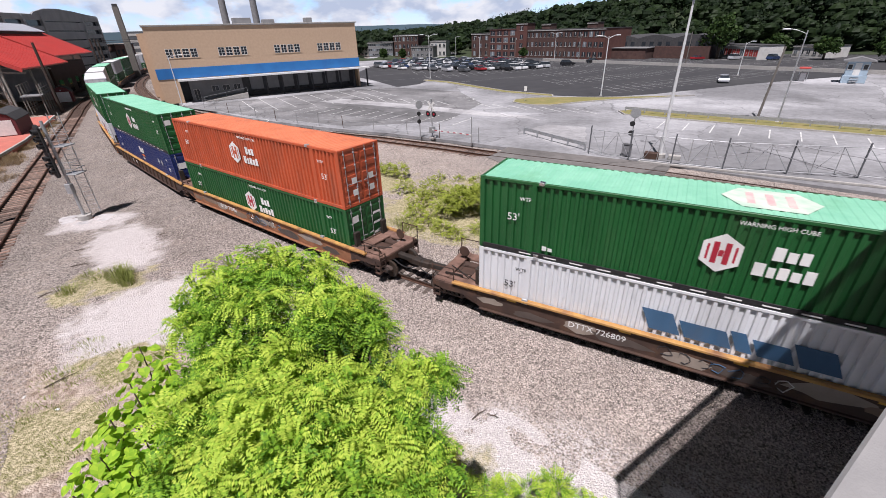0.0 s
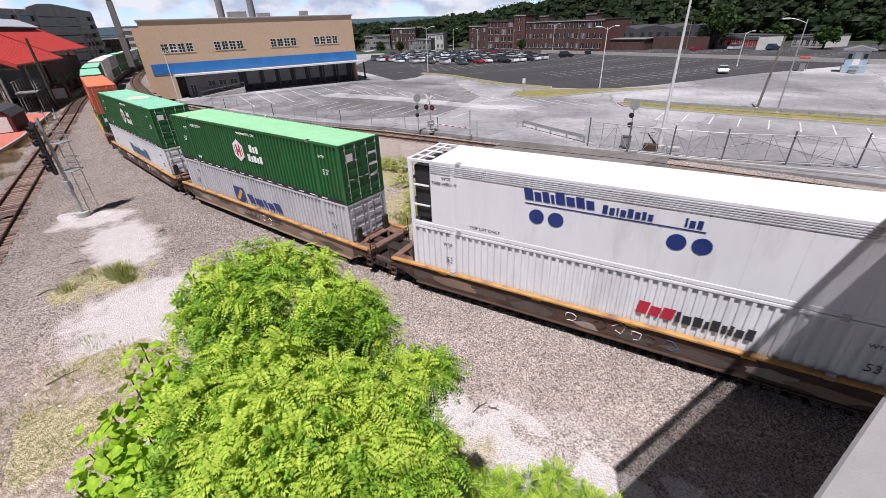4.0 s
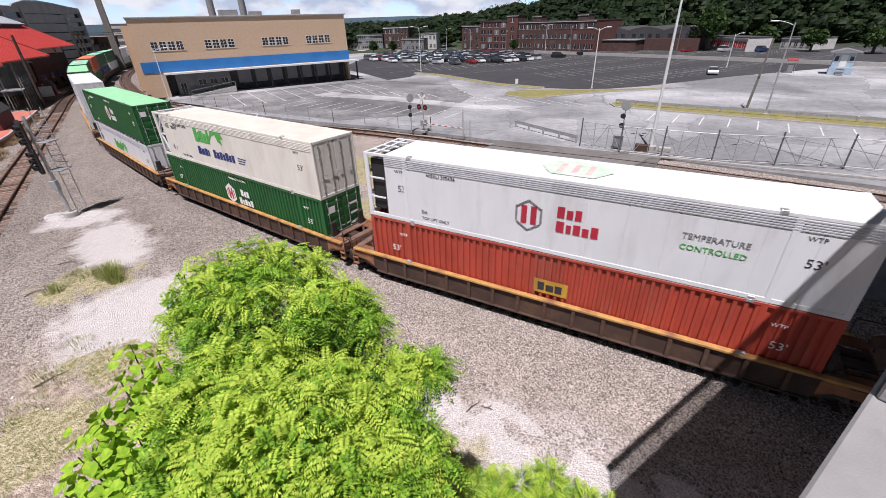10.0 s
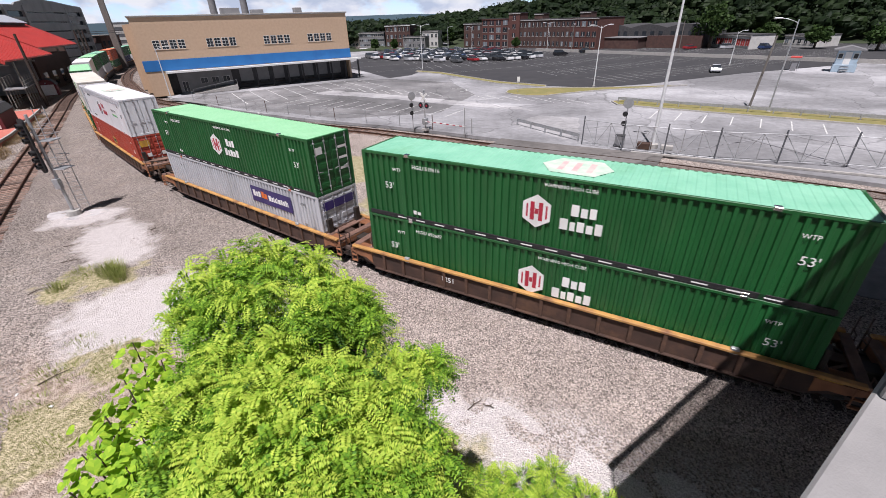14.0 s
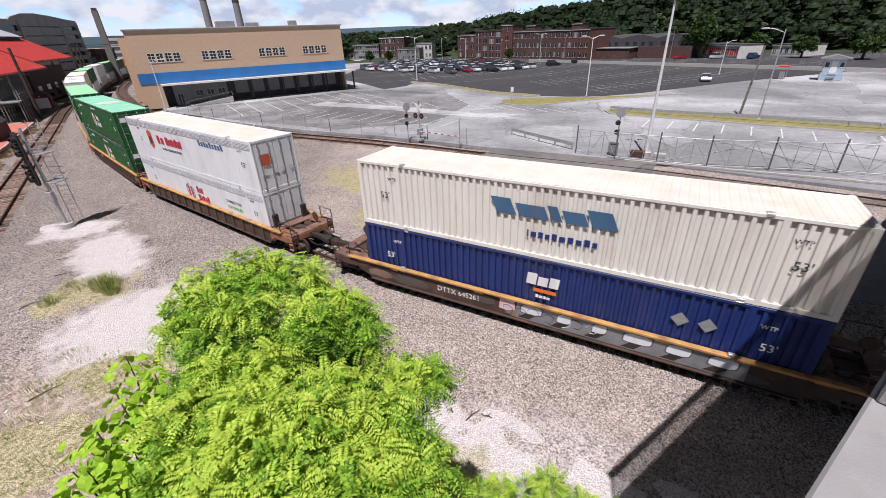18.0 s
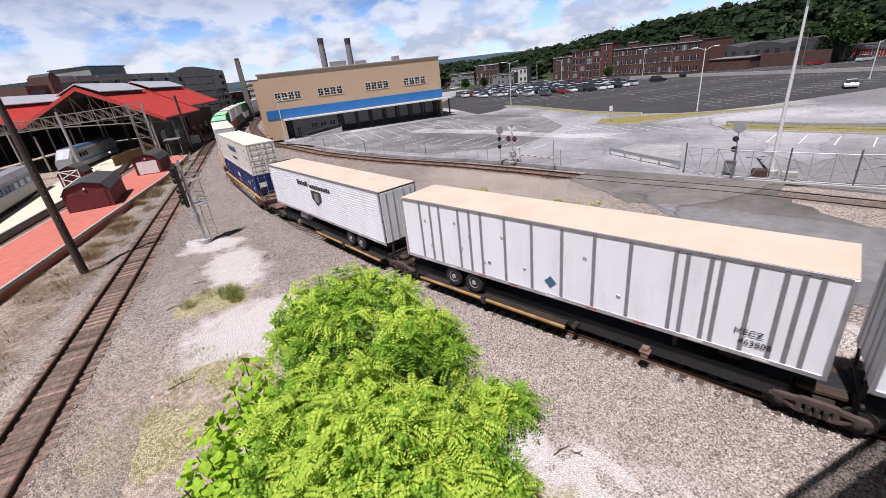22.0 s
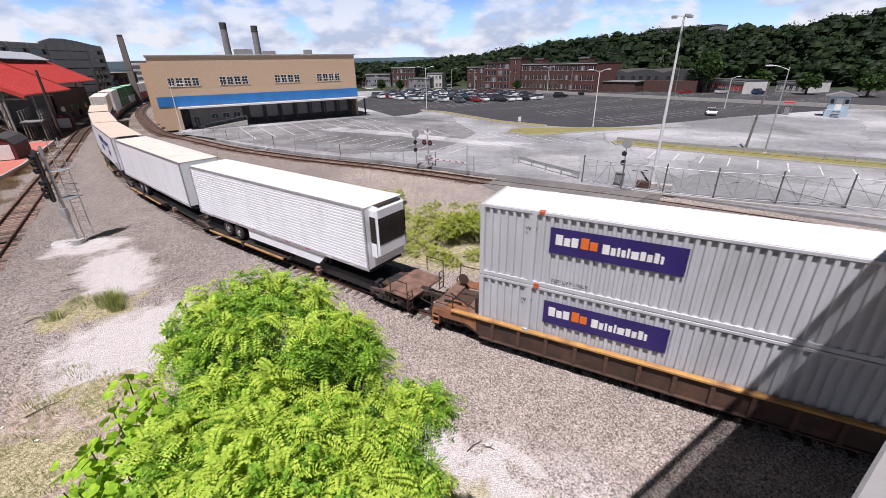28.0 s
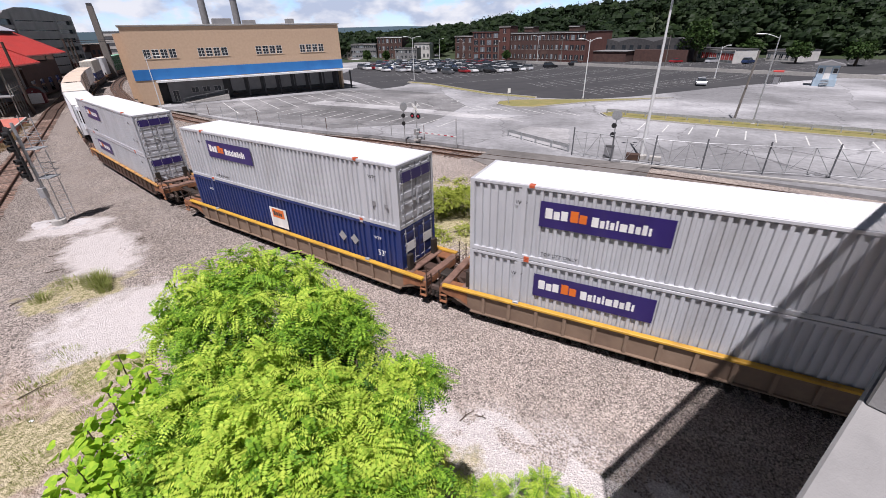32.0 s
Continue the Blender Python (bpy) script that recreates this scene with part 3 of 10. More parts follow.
def build_ground():
    xs = np.concatenate([[-4000, -2000, -1000, -600, -400, -250, -160, -120, -95, -80, -70], np.arange(-62, 42, 0.4), [44, 50, 60, 80, 110, 160, 240, 400, 800, 1600, 4000]])
    ys = np.concatenate([[-2000, -600, -200, -100, -50, -30, -20, -12], np.arange(-6, 76, 0.4), [80, 86, 94, 104, 116, 130, 150, 180, 220, 280, 400, 800, 2000, 4500]])
    gx, gy = np.meshgrid(xs, ys)
    xy = np.c_[gx.ravel(), gy.ravel()]
    nx, ny = len(xs), len(ys)
    z, d_main, d_side, d_left = ground_height(xy)
    ragged = wobble(xy, 2.2, 7) * 0.8 + wobble(xy, 0.7, 8) * 0.4 - 0.6
    pale = np.maximum.reduce([blot(xy, -24.6, 27.0, 2.6, 1.5, 20), blot(xy, -19.9, 23.2, 1.9, 4.4, 42), blot(xy, -13.6, 15.6, 3.4, 3.6, 40),
                              blot(xy, -9.5, 15.0, 3.0, 1.6, -30), blot(xy, 1.8, 7.9, 4.4, 2.0, -14), blot(xy, -3.5, 9.4, 4.0, 1.6, -25), blot(xy, 6.5, 5.5, 4, 2.2, -20),
                              blot(xy, 11.6, 15.2, 3.2, 1.3, -35), blot(xy, 8.2, 16.4, 2.4, 1.2, -30)])
    pale = 0.72 * np.clip(pale * 1.7 + ragged * 0.9 - 0.2, 0, 1) * np.clip((d_main - 3.2) / 0.8, 0, 1)
    grass = np.maximum.reduce([blot(xy, -18.0, 18.6, 2.6, 1.8, 30), blot(xy, -12.6, 12.6, 2.4, 1.2, 10), blot(xy, -13.5, 9.0, 3.0, 2.0, 30), blot(xy, -8.5, 10.2, 3.0, 1.6, -20),
                               blot(xy, 0.5, 27.0, 5.5, 6.5, -35) * 1.2, blot(xy, -6, 35.5, 3, 6, 40), blot(xy, 7, 24, 3, 2, -30) * 0.8, blot(xy, -0.5, 7.6, 2, 1.2, 0)])
    grass = np.clip(grass * 1.3 + ragged * 1.1 - 0.35, 0, 1) * np.clip((d_main - 3.0) / 0.8, 0, 1)
    dirt = np.maximum.reduce([blot(xy, -15, 8, 7, 5, 30), blot(xy, -11, 11.5, 3, 2.4, 0), np.clip((d_left - 2.6) / 1.5, 0, 1) * (((xy + [16.5, -6.8]) @ np.array(LEFT_N)) > 0)])
    dirt = np.clip(dirt * 1.2 + ragged * 0.9 - 0.15, 0, 1)
    rust = np.maximum(np.clip((1.5 - d_left) / 0.5, 0, 1) * 0.7, np.clip((1.3 - d_side) / 0.5, 0, 1) * 0.6)
    brush = 0.45 * np.clip((d_left - 2.6) / 0.8, 0, 1) * np.clip((7.5 - d_left) / 1.5, 0, 1) * (((xy + [16.5, -6.8]) @ np.array(LEFT_N)) > 0) * (0.6 + 0.4 * wobble(xy, 1.8, 29))
    rust = np.maximum(rust, brush)
    grime = 0.25 * np.clip((xy[:, 1] - 17) / 9, 0, 1) * np.clip((-7 - xy[:, 0]) / 5, 0, 1) * (0.6 + 0.4 * wobble(xy, 5, 21))
    rust = np.maximum(rust, grime * (1 - pale))
    # dirt by road and rails, plus averaged cloud shade on the left gravel
    soot_shade = np.clip((xy[:, 1] - 13) / 15, 0, 1) * np.clip((-9 - xy[:, 0]) / 8, 0, 1) * (0.7 + 0.3 * wobble(xy, 6, 23))
    soot_shade = np.maximum(soot_shade, 0.9 * np.clip(1.5 - away(ROAD_EDGE, xy) + 0.8 * ragged, 0, 1))
    soot_shade = np.clip(np.maximum(soot_shade, 0.55 * np.clip((1.9 - d_main) / 0.5, 0, 1)) * (1 - 1.1 * pale), 0, 0.36)
    me = bpy.data.meshes.new("ground")
    idx = np.arange(nx * ny).reshape(ny, nx)
    quads = np.stack([idx[:-1, :-1], idx[:-1, 1:], idx[1:, 1:], idx[1:, :-1]], -1).reshape(-1, 4)
    me.from_pydata(np.c_[xy, z].tolist(), [], quads.tolist())
    att = me.color_attributes.new("cover", "FLOAT_COLOR", "POINT")
    att.data.foreach_set("color", np.c_[pale, grass, dirt, rust].astype(np.float32).ravel())
    # this layer carries the dirt and the painted cloud shade together
    att = me.color_attributes.new("wear", "FLOAT_COLOR", "POINT")
    att.data.foreach_set("color", np.c_[soot_shade, soot_shade, soot_shade, soot_shade].astype(np.float32).ravel())
    me.polygons.foreach_set("use_smooth", [True] * len(me.polygons))
    m = bpy.data.materials.new("gravel_dirt_and_dry_grass")
    m.use_nodes = True
    nt = m.node_tree
    p = nt.nodes["Principled BSDF"]
    p.inputs["Roughness"].default_value = 0.95
    p.inputs["Specular IOR Level"].default_value = 0.2
    co = nt.nodes.new("ShaderNodeNewGeometry").outputs["Position"]

    def cells(scale, lo, hi):
        v = nt.nodes.new("ShaderNodeTexVoronoi")
        v.inputs["Scale"].default_value = scale
        nt.links.new(co, v.inputs["Vector"])
        bw = nt.nodes.new("ShaderNodeSeparateColor")
        nt.links.new(v.outputs["Color"], bw.inputs[0])
        r = nt.nodes.new("ShaderNodeValToRGB")
        r.color_ramp.elements[0].color, r.color_ramp.elements[1].color = (*lo, 1), (*hi, 1)
        nt.links.new(bw.outputs[0], r.inputs[0])
        return v, r.outputs[0]

    def noise_mix(scale, a, b, lo=0.35, hi=0.65):
        n = nt.nodes.new("ShaderNodeTexNoise")
        n.inputs["Scale"].default_value, n.inputs["Detail"].default_value = scale, 6
        nt.links.new(co, n.inputs["Vector"])
        r = nt.nodes.new("ShaderNodeValToRGB")
        r.color_ramp.elements[0].color, r.color_ramp.elements[1].color = (*a, 1), (*b, 1)
        r.color_ramp.elements[0].position, r.color_ramp.elements[1].position = lo, hi
        nt.links.new(n.outputs["Fac"], r.inputs[0])
        return r.outputs[0]

    def mix(f, a, b, kind="MIX"):
        x = nt.nodes.new("ShaderNodeMix")
        x.data_type, x.blend_type = "RGBA", kind
        if isinstance(f, float):
            x.inputs["Factor"].default_value = f
        else:
            nt.links.new(f, x.inputs["Factor"])
        nt.links.new(a, x.inputs["A"])
        nt.links.new(b, x.inputs["B"])
        return x.outputs["Result"]

    stone, gravel = cells(19.0, (0.085, 0.074, 0.067), (0.66, 0.575, 0.52))
    gravel = mix(0.6, gravel, noise_mix(0.5, (0.72, 0.70, 0.68), (1.0, 0.98, 0.96)), "MULTIPLY")
    fine, pale_c = cells(32.0, (0.40, 0.365, 0.355), (0.74, 0.69, 0.67))
    grass_c = noise_mix(9.0, (0.21, 0.20, 0.09), (0.54, 0.465, 0.31))
    dirt_c = noise_mix(5.0, (0.27, 0.205, 0.155), (0.58, 0.48, 0.40))
    a = nt.nodes.new("ShaderNodeVertexColor")
    a.layer_name = "cover"
    sep = nt.nodes.new("ShaderNodeSeparateColor")
    nt.links.new(a.outputs["Color"], sep.inputs[0])
    worn = nt.nodes.new("ShaderNodeVertexColor")
    worn.layer_name = "wear"
    c = mix(worn.outputs["Alpha"], gravel, cells(19.0, (0.050, 0.047, 0.045), (0.33, 0.305, 0.285))[1])
    c = mix(sep.outputs[2], c, dirt_c)

    def broken(mask, scale, soft_edge):
        n = nt.nodes.new("ShaderNodeTexNoise")
        n.inputs["Scale"].default_value, n.inputs["Detail"].default_value = scale, 8
        n.inputs["Roughness"].default_value = 0.7
        nt.links.new(co, n.inputs["Vector"])
        total = nt.nodes.new("ShaderNodeMath")
        nt.links.new(mask, total.inputs[0])
        nt.links.new(n.outputs["Fac"], total.inputs[1])
        r = nt.nodes.new("ShaderNodeMapRange")
        r.inputs["From Min"].default_value, r.inputs["From Max"].default_value = 0.92 - soft_edge, 0.92 + soft_edge
        nt.links.new(total.outputs[0], r.inputs["Value"])
        return r.outputs[0]

    c = mix(broken(sep.outputs[0], 2.2, 0.26), c, pale_c)
    c = mix(broken(sep.outputs[1], 3.0, 0.18), c, grass_c)
    c = mix(a.outputs["Alpha"], c, noise_mix(7.0, (0.035, 0.026, 0.022), (0.14, 0.098, 0.078)))
    nt.links.new(c, p.inputs["Base Color"])
    bp = nt.nodes.new("ShaderNodeBump")
    bp.inputs["Strength"].default_value, bp.inputs["Distance"].default_value = 1.0, 0.055
    inv = nt.nodes.new("ShaderNodeMath")
    inv.operation = "SUBTRACT"
    inv.inputs[0].default_value = 1.0
    nt.links.new(stone.outputs["Distance"], inv.inputs[1])
    nt.links.new(inv.outputs[0], bp.inputs["Height"])
    nt.links.new(bp.outputs[0], p.inputs["Normal"])
    me.materials.append(m)
    return tagged(new("ground", me), "gravel yard ground with pale fines, dirt and dry grass", "ground", kind="structure")


build_ground()


# ---- tracks: rails on wooden ties ----
def line_at(line, step, start=0.0, end=None):
    """Evenly spaced places with headings on a line."""
    out, d, want = [], 0.0, start
    for a, b in zip(line, line[1:]):
        seg = (b - a).length
        while want <= d + seg and (end is None or want <= end):
            out.append((a + (b - a) * ((want - d) / seg), math.atan2(b.y - a.y, b.x - a.x)))
            want += step
        d += seg
    return out


def rail_shape(line, off, every=4):
    """One rail with foot, web and head, swept along a line at off metres to its right; and its bright top."""
    rail, top = Shape(), Shape()
    prof = [(-0.07, -0.17), (0.07, -0.17), (0.07, -0.155), (0.012, -0.13), (0.012, -0.045), (0.036, -0.035), (0.036, 0.0), (-0.036, 0.0), (-0.036, -0.035), (-0.012, -0.045), (-0.012, -0.13), (-0.07, -0.155)]
    pts = line[::every] + [line[-1]]
    rows, tops = [], []
    for i, p in enumerate(pts):
        q, r = pts[max(0, i - 1)], pts[min(len(pts) - 1, i + 1)]
        t = (r - q).normalized()
        n = Vector((t.y, -t.x))
        rows.append([(p.x + n.x * (off + a), p.y + n.y * (off + a), z) for a, z in prof])
        tops.append([(p.x + n.x * (off + a), p.y + n.y * (off + a), 0.004) for a in (-0.026, 0.026)])
    k = len(prof)
    rail.add([v for r in rows for v in r], [(i * k + j, i * k + (j + 1) % k, (i + 1) * k + (j + 1) % k, (i + 1) * k + j) for i in range(len(rows) - 1) for j in range(k)])
    top.add([v for r in tops for v in r], [(2 * i, 2 * i + 1, 2 * i + 3, 2 * i + 2) for i in range(len(tops) - 1)])
    return rail, top


TIE = {}


def tie_mesh(v, wood="wood_tie"):
    if (v, wood) not in TIE:
        rng = random.Random(50 + v)
        s = Shape().box(-0.115, 0.115, -1.3 + rng.uniform(-.06, .06), 1.3 + rng.uniform(-.06, .06), -0.34, -0.172 + rng.uniform(-0.012, 0), 0.018)
        TIE[v, wood] = s.mesh("tie", MAT[wood])
    return TIE[v, wood]


def build_track(name, line, label, near, worn_top=True, wood="wood_tie"):
    """near: the stretch, in metres along the line, where each tie is a piece of its own."""
    track = thing(name, label, "railway track", kind="structure")
    for off in (-0.7535, 0.7535):
        rail, top = rail_shape(line, off)
        r = part("rail", rail, MAT["rail"], track)
        if worn_top:
            part("rail_head", top, MAT["rail_top"], r)
    rng = random.Random(len(line))
    rest = Shape()
    places = line_at(line, 0.53)
    for i, (p, h) in enumerate(places):
        m = pose(p.x + rng.uniform(-.02, .02), p.y, 0, 0, 0, math.degrees(h) + rng.uniform(-1.2, 1.2))
        if near[0] <= i * 0.53 <= near[1]:
            part("tie", tie_mesh(rng.randrange(6), wood), None, track, m=m)
        else:
            rest.box(-0.115, 0.115, -1.3, 1.3, -0.34, -0.175, 0, m)
    ties = part("far_ties", rest, MAT[wood], track)
    tagged(ties, kind="stuff")
    return track


build_track("main_track", MAIN_LINE, "curved main line track on grey ballast under the train", (48, 110), wood="wood_tie_dark")
build_track("side_track", SIDE_LINE, "rusty curved siding track crossing the asphalt road", (60, 130))
build_track("left_track", LEFT_LINE, "rusty straight track with weathered wooden ties beside the platform", (36, 118), worn_top=False)


# ---- asphalt: parking lot and crossing road ----
def asphalt(name, a, b, seal, seal_amount, scale=0.08):
    m = surface(name, a, b, 0.3, 0.9, 0.0, 0.0, 60, seal, scale, seal_amount, world_space=True, spec=0.3)
    return m


def cracked(m, dark=0.66):
    """Tar-sealed cracks and broad worn patches over an asphalt material."""
    nt = m.node_tree
    p = nt.nodes["Principled BSDF"]
    col = p.inputs["Base Color"].links[0].from_socket
    co = nt.nodes.new("ShaderNodeNewGeometry").outputs["Position"]
    warp = nt.nodes.new("ShaderNodeTexNoise")
    warp.inputs["Scale"].default_value, warp.inputs["Detail"].default_value = 0.35, 4.0
    nt.links.new(co, warp.inputs["Vector"])
    shift = nt.nodes.new("ShaderNodeVectorMath")
    shift.operation = "MULTIPLY_ADD"
    shift.inputs[1].default_value = (3.0, 3.0, 0.0)
    nt.links.new(warp.outputs["Color"], shift.inputs[0])
    nt.links.new(co, shift.inputs[2])
    vor = nt.nodes.new("ShaderNodeTexVoronoi")
    vor.feature = "DISTANCE_TO_EDGE"
    vor.inputs["Scale"].default_value = 0.075
    nt.links.new(shift.outputs[0], vor.inputs["Vector"])
    line = nt.nodes.new("ShaderNodeMapRange")
    line.inputs["From Min"].default_value, line.inputs["From Max"].default_value = 0.002, 0.008
    line.inputs["To Min"].default_value, line.inputs["To Max"].default_value = dark, 1.0
    nt.links.new(vor.outputs["Distance"], line.inputs["Value"])
    wear = nt.nodes.new("ShaderNodeTexNoise")
    wear.inputs["Scale"].default_value, wear.inputs["Detail"].default_value = 0.045, 9.0
    wear.inputs["Roughness"].default_value = 0.62
    nt.links.new(co, wear.inputs["Vector"])
    tone = nt.nodes.new("ShaderNodeMapRange")
    tone.inputs["From Min"].default_value, tone.inputs["From Max"].default_value = 0.40, 0.60
    tone.inputs["To Min"].default_value, tone.inputs["To Max"].default_value = 0.62, 1.16
    nt.links.new(wear.outputs["Fac"], tone.inputs["Value"])
    field = nt.nodes.new("ShaderNodeTexVoronoi")          # repaired fields, each with its own tone
    field.inputs["Scale"].default_value = 0.075
    nt.links.new(shift.outputs[0], field.inputs["Vector"])
    grey = nt.nodes.new("ShaderNodeSeparateColor")
    nt.links.new(field.outputs["Color"], grey.inputs[0])
    age = nt.nodes.new("ShaderNodeMapRange")
    age.inputs["To Min"].default_value, age.inputs["To Max"].default_value = 0.84, 1.12
    nt.links.new(grey.outputs[0], age.inputs["Value"])
    grit = nt.nodes.new("ShaderNodeTexNoise")              # loose grit and tyre marks
    grit.inputs["Scale"].default_value, grit.inputs["Detail"].default_value = 1.4, 8.0
    grit.inputs["Roughness"].default_value = 0.75
    nt.links.new(co, grit.inputs["Vector"])
    speck = nt.nodes.new("ShaderNodeMapRange")
    speck.inputs["From Min"].default_value, speck.inputs["From Max"].default_value = 0.32, 0.68
    speck.inputs["To Min"].default_value, speck.inputs["To Max"].default_value = 0.80, 1.18
    nt.links.new(grit.outputs["Fac"], speck.inputs["Value"])
    last = line.outputs[0]
    for extra in (tone, age, speck):
        both = nt.nodes.new("ShaderNodeMath")
        both.operation = "MULTIPLY"
        nt.links.new(last, both.inputs[0])
        nt.links.new(extra.outputs[0], both.inputs[1])
        last = both.outputs[0]
    hs = nt.nodes.new("ShaderNodeHueSaturation")
    nt.links.new(both.outputs[0], hs.inputs["Value"])
    nt.links.new(col, hs.inputs["Color"])
    nt.links.new(hs.outputs["Color"], p.inputs["Base Color"])
    return m


MAT["lot_grey"] = cracked(asphalt("sun_bleached_grey_asphalt", (0.345, 0.345, 0.355), (0.315, 0.315, 0.325), (0.20, 0.20, 0.205), 0.75, 0.10))
MAT["lot_pale"] = cracked(asphalt("pale_worn_concrete", (0.44, 0.435, 0.44), (0.39, 0.386, 0.39), (0.28, 0.277, 0.28), 0.7, 0.12))
MAT["lot_dark"] = asphalt("dark_resurfaced_asphalt", (0.052, 0.052, 0.055), (0.040, 0.040, 0.043), (0.075, 0.075, 0.075), 0.6, 0.05)
MAT["yard_grey"] = cracked(asphalt("worn_mid_grey_asphalt", (0.20, 0.198, 0.20), (0.165, 0.163, 0.165), (0.30, 0.296, 0.295), 0.75, 0.09))
MAT["road_dark"] = cracked(asphalt("dark_patched_asphalt", (0.20, 0.186, 0.176), (0.155, 0.145, 0.137), (0.24, 0.225, 0.215), 0.6, 0.25))
MAT["road_grey"] = cracked(asphalt("grey_worn_road", (0.23, 0.227, 0.227), (0.19, 0.188, 0.188), (0.28, 0.275, 0.27), 0.6, 0.2))


def sheet(name, outline, z, material, label, thick=0.35):
    s = Shape().prism(outline, z - thick, z)
    return tagged(part(name, s, material), label, "pavement", kind="structure")


def ragged(outline, seed, step=0.5, amount=0.22):
    """The outline with crumbled edges."""
    rng, out = random.Random(seed), []
    for (x0, y0), (x1, y1) in zip(outline, outline[1:] + outline[:1]):
        n = min(60, max(1, int(math.hypot(x1 - x0, y1 - y0) / step)))
        for k in range(n):
            out.append((x0 + (x1 - x0) * k / n + rng.uniform(-amount, amount), y0 + (y1 - y0) * k / n + rng.uniform(-amount, amount)))
    return out


def offset_line(line, off, a, b, every=8):
    """Part of a line from index a to b, moved off metres to its right."""
    out = []
    for i in range(a, b, every):
        t = (line[min(i + 1, len(line) - 1)] - line[max(i - 1, 0)]).normalized()
        out.append((line[i].x + t.y * off, line[i].y - t.x * off))
    return out


def nearest_index(line, x, y):
    return min(range(len(line)), key=lambda i: (line[i].x - x) ** 2 + (line[i].y - y) ** 2)


I_A, I_B = nearest_index(SIDE_LINE, 60, 0), nearest_index(SIDE_LINE, -58, 88)
lot_edge = offset_line(SIDE_LINE, 2.9, I_A, I_B)
sheet("parking_lot", lot_edge + [(-40, 110), (-30, 330), (330, 330), (330, -10)], -0.06, MAT["lot_grey"], "sun-bleached grey asphalt parking lot with worn lines")
sheet("dock_yard", [(-47.5, 79.2), (-18.5, 96.8), (-9, 98), (4, 88), (7, 72), (1, 58), (-12, 56), (-28, 66)], -0.052, MAT["yard_grey"], "darker worn asphalt yard before the loading docks", 0.03)
sheet("pale_patch", ragged([(9.3, 49.6), (11.2, 45.6), (13.2, 41.4), (15.6, 44.5), (17.7, 51.3), (13.4, 53.6)], 12, 0.8, 0.15), -0.054, MAT["lot_pale"], "pale worn concrete patch beside the short guard rail", 0.03)
sheet("pale_patch", ragged([(-22.0, 80.0), (-6.0, 70.0), (6.0, 61.0), (13.5, 56.5), (12.0, 60.0), (4.0, 66.5), (-4.0, 73.0), (-18.0, 82.5)], 13, 1.0, 0.25), -0.0455, MAT["lot_pale"], "pale worn strip of asphalt across the yard", 0.03)
# dark resurfaced field of the lot
sheet("dark_lot_surface", [(-26, 131), (-17.5, 116.5), (-9.4, 99.2), (-4.6, 103.5), (-2.5, 111.2), (3.4, 105), (9, 94.6), (14.1, 85.6), (21.2, 78.2), (28, 74.4), (38, 76.6), (60.3, 85.7), (150, 112), (300, 140), (300, 214), (-22, 214)], -0.05, MAT["lot_dark"],
      "dark resurfaced asphalt field with white bay lines", 0.03)
I_C, I_D = nearest_index(SIDE_LINE, 18.3, 32.2), nearest_index(SIDE_LINE, 4.2, 41.0)
sheet("crossing_pavement", offset_line(SIDE_LINE, 3.0, I_C, I_D, 4) + offset_line(SIDE_LINE, 0.84, I_C, I_D, 4)[::-1], -0.02, MAT["road_dark"], "dark asphalt beside the rails of the crossing")
sheet("crossing_pavement", offset_line(SIDE_LINE, 0.66, I_C, I_D, 4) + offset_line(SIDE_LINE, -0.66, I_C, I_D, 4)[::-1], -0.02, MAT["road_dark"], "dark asphalt between the rails of the crossing")
sheet("crossing_pavement", offset_line(SIDE_LINE, -0.84, I_C, I_D, 4) + [(4.3, 39.3), (5.3, 37.4), (6.0, 36.1), (6.8, 34.8), (7.3, 33.2), (7.9, 32.0), (9.2, 31.6), (10.5, 31.0), (13.0, 29.6), (16.8, 27.4), (19.5, 25.4), (19.0, 26.9), (18.4, 28.0), (18.6, 29.2), (17.9, 30.2), (18.3, 31.0)], -0.02, MAT["road_dark"], "dark asphalt apron of the crossing")
sheet("access_road", ragged([(8.6, 33.4), (14.5, 29.4), (21.0, 24.6), (28, 20.2), (60, -2), (52, -2.5), (24, 12.6), (18.5, 13.6), (15.4, 15.2), (13.6, 17.4), (12.6, 19.8), (11.6, 23.5), (9.8, 29.0)], 4), -0.025, MAT["road_grey"], "grey worn access road beside the tracks")


# ---- painted lines ----
def stripes(name, segs, material, z, label, w=0.12):
    s = Shape()
    for (x0, y0), (x1, y1) in segs:
        d = Vector((x1 - x0, y1 - y0)).normalized() * (w / 2)
        s.add([(x0 - d.y, y0 + d.x, z), (x0 + d.y, y0 - d.x, z), (x1 + d.y, y1 - d.x, z), (x1 - d.y, y1 + d.x, z)], [(0, 1, 2, 3)])
    return tagged(part(name, s, material), label, "road marking", kind="structure")


rows_u = Vector((0.90, 0.43)).normalized()         # the bay rows run this way
rows_n = Vector((-rows_u.y, rows_u.x))
segs = []
for r in range(7):
    o = Vector((32, 84)) + rows_n * (r * 15.5)
    for k in range(-18 if r > 1 else 0, 60):
        a = o + rows_u * (k * 2.75)
        if a.x > -8 and a.x < 250 and a.y < 205 and not (a.x < 24 and a.y < 118):
            for e in (-5.0, 5.0):
                b = a + rows_n * e + rows_u * (e * 0.25)
                segs.append(((a.x, a.y), (b.x, b.y)))
    a, b = o + rows_u * (-40 if r > 1 else 0), o + rows_u * 160
    segs.append(((a.x, a.y), (b.x, b.y)))
